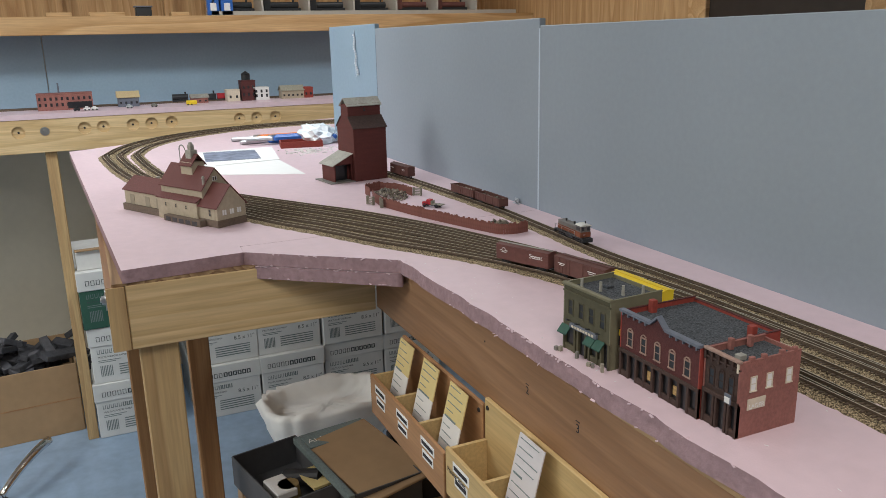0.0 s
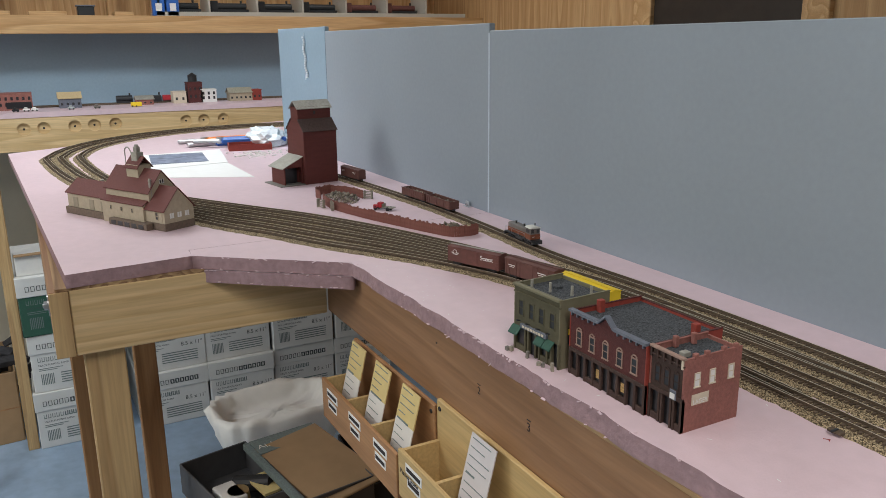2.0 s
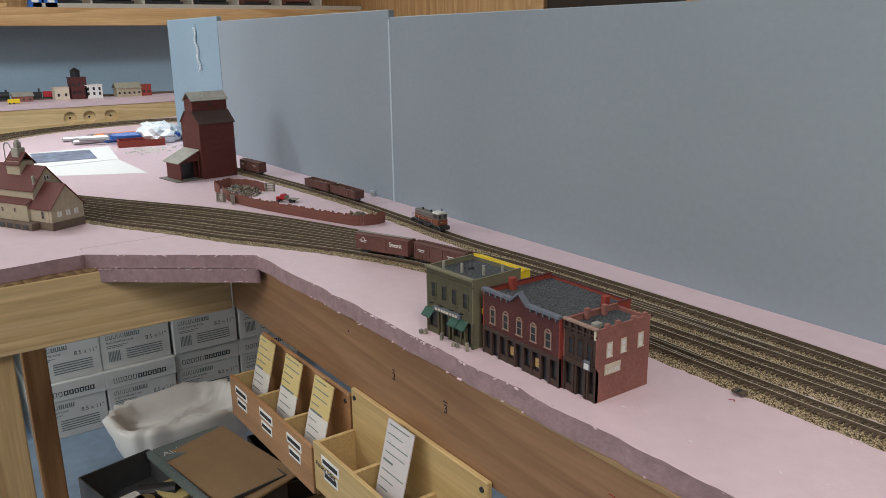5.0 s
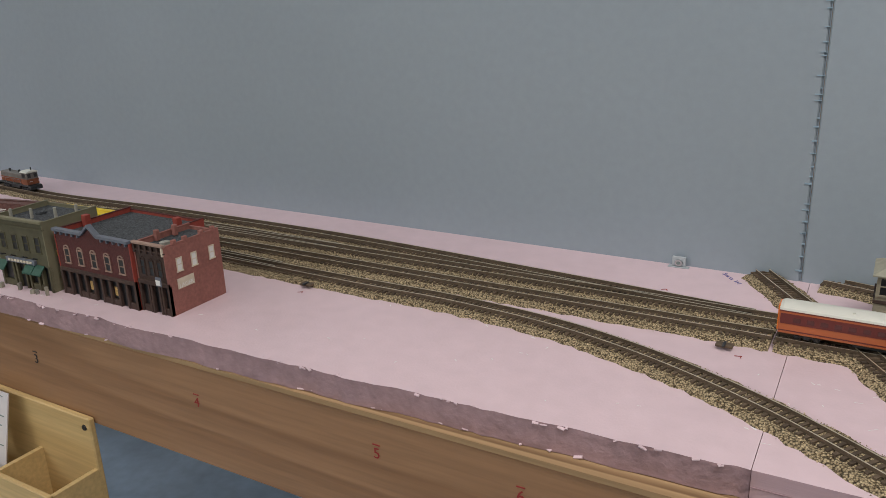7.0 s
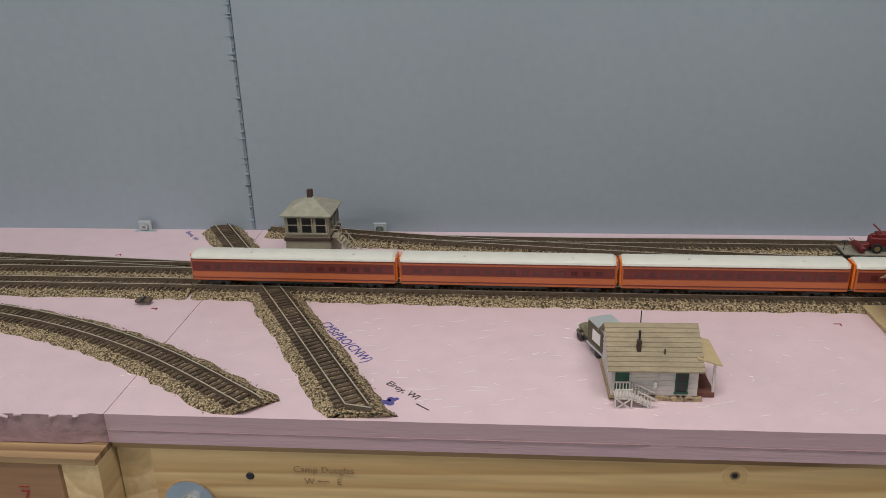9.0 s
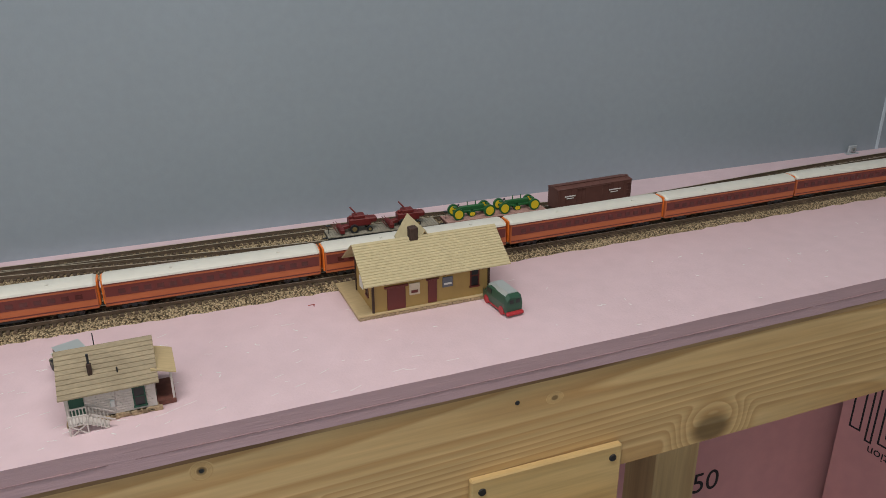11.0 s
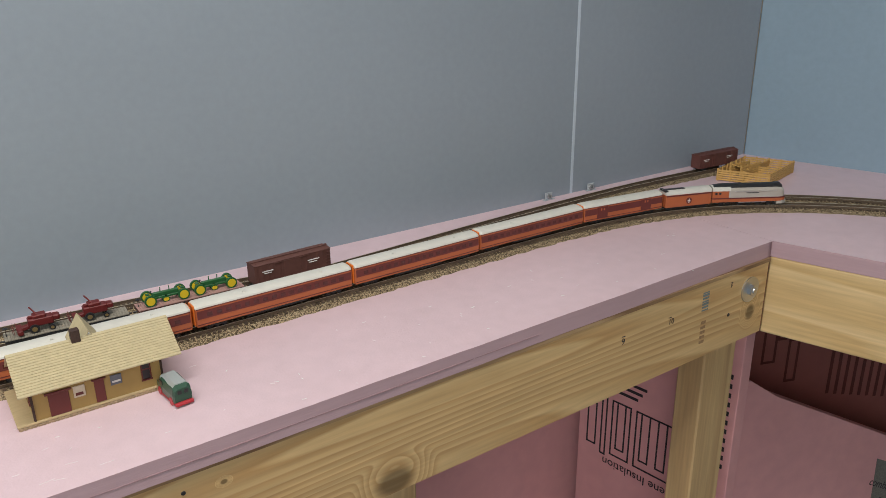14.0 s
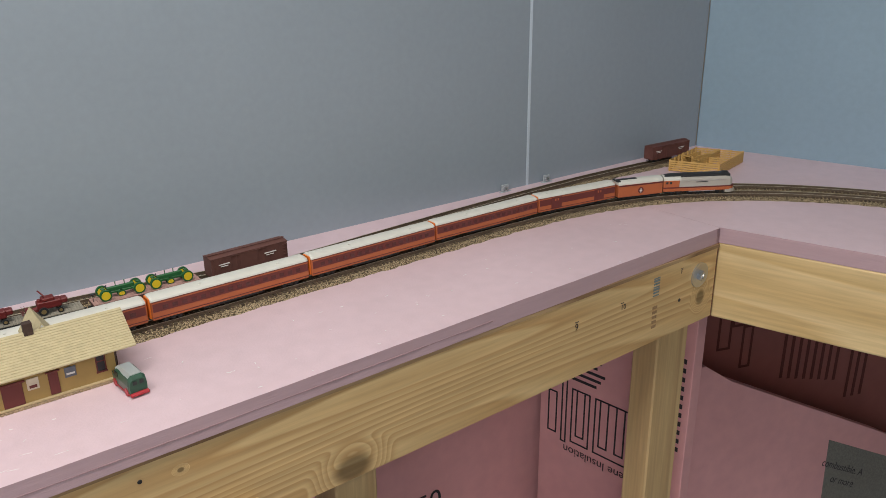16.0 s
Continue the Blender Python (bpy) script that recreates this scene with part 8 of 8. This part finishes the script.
hex_bolt(pose(FX - 0.0015, -0.104, 1.255, 0, 90), "zinc hex bolt and washer in the far bench front")
for y0 in (0.0, 0.02):
    tr = mesh("far_track", box(FX - 0.25 - y0 * 2, FX - 0.225 - y0 * 2, -1.2, 1.6, FZ, FZ + 0.005), "tie")
    tagged(tr, "dark track along the far bench", "model railway track", kind="structure")


def far_model(name, y0, y1, h, mat, label, roof=None, rz=0.0, x=FX - 0.14, depth=0.06, cat="model building"):
    o = thing(name, pose(x, y0, FZ), label, cat, "far models")
    w = y1 - y0
    part("body", box(-depth, 0, 0, w, 0, h, 0.0008), mat, o)
    if roof:
        bm = bmesh.new()
        add_gable(bm, -depth, 0, 0, w, h, h + rz, 0.002, 0.004, "y")
        part("roof", bm, roof, o)
        part("gable_fill", prism([(-depth * 0.75, 0.001), (-depth * 0.25, 0.001), (-depth * 0.25, w - 0.001), (-depth * 0.75, w - 0.001)], h, h + rz * 0.45), mat, o)
    else:
        part("coping", box(-depth - 0.001, 0.001, -0.001, w + 0.001, h, h + 0.003), mat, o)
    n = max(2, int(w / 0.018))
    for k in range(n):
        y = w * (k + 0.5) / n
        for z in ([h * 0.25, h * 0.62] if h > 0.045 else [h * 0.3]):
            part("window", box(-0.0005, 0.0008, y - 0.004, y + 0.004, z, z + min(0.012, h * 0.24)), "glass_dark", o)
    return o


wm = far_model("brick_warehouse", -0.122, 0.072, 0.060, "brick", "long red brick model warehouse on the far bench", depth=0.08)
part("dock_opening", box(-0.001, 0.001, 0.105, 0.190, 0.006, 0.030), "glass_dark", wm)
part("smoke_stack", cyl(0.004, 0.003, 0.10, pose(-0.04, 0.078, 0.0), 10), "slate_trim", wm)
far_model("freight_house", 0.162, 0.240, 0.038, "slate_trim", "dark grey model freight house with tan roof", "plank", 0.020)
far_model("small_station", 0.44, 0.505, 0.022, "brick", "low brick model station", "tin", 0.012)
far_model("yellow_store", 0.582, 0.634, 0.045, "cream_trim", "cream model storefront on the far bench")
far_model("brick_tower_block", 0.642, 0.700, 0.080, "brick_dark", "tall dark brick model building")
far_model("white_store", 0.692, 0.756, 0.050, "white", "white model storefront with arches")
far_model("tan_shed", 0.81, 0.905, 0.035, "creamery_wall", "long tan model shed with grey roof", "tower_roof", 0.018)
far_model("red_shed", 0.905, 0.945, 0.042, "brick_bright", "small red model shed")
o = thing("water_tank", pose(FX - 0.19, 0.672, FZ), "dark model water tank on the roofline", "model water tank")
part("tank", cyl(0.018, 0.018, 0.045, pose(0, 0, 0.062), 18), "loco_black", o)
part("tank_roof", cyl(0.020, 0.002, 0.012, pose(0, 0, 0.107), 18), "loco_black", o)
part("stand", box(-0.012, 0.012, -0.012, 0.012, 0, 0.062), "loco_black", o)
for y, L2, mat, lab in ((0.375, 0.062, "loco_black", "black model steam engine"), (0.50, 0.05, "loco_black", "black model tender"), (0.555, 0.045, "red_paint", "small red model freight car")):
    o = thing("far_rolling_stock", pose(FX - 0.235, y, FZ + 0.005), lab + " on the far bench", "model train", "far rolling stock")
    part("body", cyl(0.012, 0.012, L2, pose(0, 0, 0.018, -90), 12) if "engine" in lab else box(-0.011, 0.011, 0, L2, 0.004, 0.026, 0.002), mat, o)
    part("running_gear", box(-0.009, 0.009, 0, L2, 0, 0.008), "loco_black", o)
    part("stack", cyl(0.003, 0.004, 0.012, pose(0, L2 * 0.85, 0.026), 8), "loco_black", o)
for y, mat, lab in ((0.0, "dark", "dark"), (0.035, "white", "white"), (0.062, "white", "cream"), (0.185, "silver", "pale"), (0.275, "stone_grey", "grey"), (0.408, "yellow", "yellow")):
    o = thing("far_vehicle", pose(FX - 0.06, y, FZ), lab + " model car parked on the far bench", "model car", "far vehicles")
    part("body", box(-0.008, 0.008, 0, 0.024 if mat != "yellow" else 0.040, 0.002, 0.010 if mat != "yellow" else 0.018, 0.002), mat, o)
    part("cabin", box(-0.007, 0.007, 0.005, 0.017, 0.010, 0.015, 0.002), mat, o)
    for yy in (0.005, 0.019):
        part("axle_wheels", cyl(0.003, 0.003, 0.018, pose(-0.009, yy, 0.003, 0, 90), 10), "dark", o)

# long shelf over the far bench
SX = -3.45
tagged(mesh("shelf_board", box(RX0, SX, -1.3, 2.05, 1.640, 1.660, 0.0015), "shelf_wood"), "pine shelf over the far bench", "shelf", kind="structure")
tagged(mesh("shelf_lip", box(SX, SX + 0.018, -1.3, 2.05, 1.594, 1.661, 0.0015), "shelf_wood"), "pine lip board of the shelf", "shelf", kind="structure")
tagged(mesh("shelf_back", box(RX0, RX0 + 0.01, -1.3, 2.05, 1.661, 2.3), "panel_wood"), "pine boards behind the shelf", "wall boards", kind="structure")
for y in (-0.03, 0.42, 0.60, 1.95):
    tagged(mesh("shelf_post", box(RX0 + 0.02, RX0 + 0.06, y, y + 0.04, 1.661, 2.3), "panel_wood"), "pine upright at the shelf", "post", kind="structure")
rackn = thing("display_rack", pose(SX - 0.09, 0.80, 1.661), "grey display rack of dark model engines", "display rack")
part("rack_floor", box(-0.10, 0.06, -0.24, 1.18, 0, 0.018), "loco_grey", rackn)
for k in range(7):
    y = -0.235 + 0.200 * k
    part("rack_divider", box(-0.10, 0.06, y, y + 0.008, 0.018, 0.14), "loco_grey", rackn)
for k in range(6):
    y = -0.215 + 0.200 * k
    o = thing("display_engine", pose(SX - 0.09, 0.80 + y, 1.680), "dark model engine in the display rack", "model engine", "display engines")
    part("boiler", cyl(0.013, 0.013, 0.13, pose(0, 0.02, 0.024, -90), 14), "loco_black" if k < 4 else "car_red", o)
    part("cab", box(-0.014, 0.014, 0.0, 0.03, 0.004, 0.046, 0.002), "loco_black" if k < 4 else "car_red", o)
    part("frame", box(-0.012, 0.012, 0.0, 0.16, 0.0, 0.012, 0.002), "loco_black", o)
    part("stack", cyl(0.004, 0.005, 0.014, pose(0, 0.13, 0.034), 10), "loco_black", o)
for y in (0.545, 0.60):
    o = thing("blue_bottle_box", pose(SX - 0.03, y, 1.661), "small blue packet standing on the shelf", "packet", "blue packets")
    part("packet_body", box(-0.03, 0.0, 0, 0.048, 0, 0.10, 0.003), "tape_blue", o)
    part("packet_label", box(0.0, 0.0008, 0.012, 0.036, 0.020, 0.050), "white", o)
o = thing("dark_model", pose(SX - 0.05, 0.27, 1.661), "dark weathered model structure on the shelf", "model")
part("body", box(-0.03, 0.02, 0, 0.06, 0.0, 0.035, 0.003), "loco_black", o)
part("roof", box(-0.034, 0.024, -0.004, 0.064, 0.035, 0.040), "slate_trim", o)
for y, l in ((-0.05, 0.09), (0.10, 0.13), (0.40, 0.07)):
    o = mesh("lumber_scrap", box(-0.05, 0.02, 0, l, 0, 0.016, 0.002), "shelf_wood")
    o.location = (SX - 0.04, y, 1.661)
    tagged(o, "offcut of wood lying on the shelf", "wood offcut", "wood offcuts")

# doorway in the panelled wall
dr = thing("door_1", pose(-2.25, RY1, 0), "dark open doorway with pine trim", "door", kind="structure")
# flat dark panel on the wall paints the unlit space beyond the doorway
part("opening", box(0, 0.62, -0.004, 0.0, 0, 2.05), "door_dark", dr)
part("door_trim", box(-0.09, 0.0, -0.022, 0.0, 0, 2.12, 0.003), "shelf_wood", dr)
part("door_trim", box(0.62, 0.71, -0.022, 0.0, 0, 2.12, 0.003), "shelf_wood", dr)
part("door_head", box(0.0, 0.62, -0.022, 0.0, 2.05, 2.12, 0.003), "shelf_wood", dr)
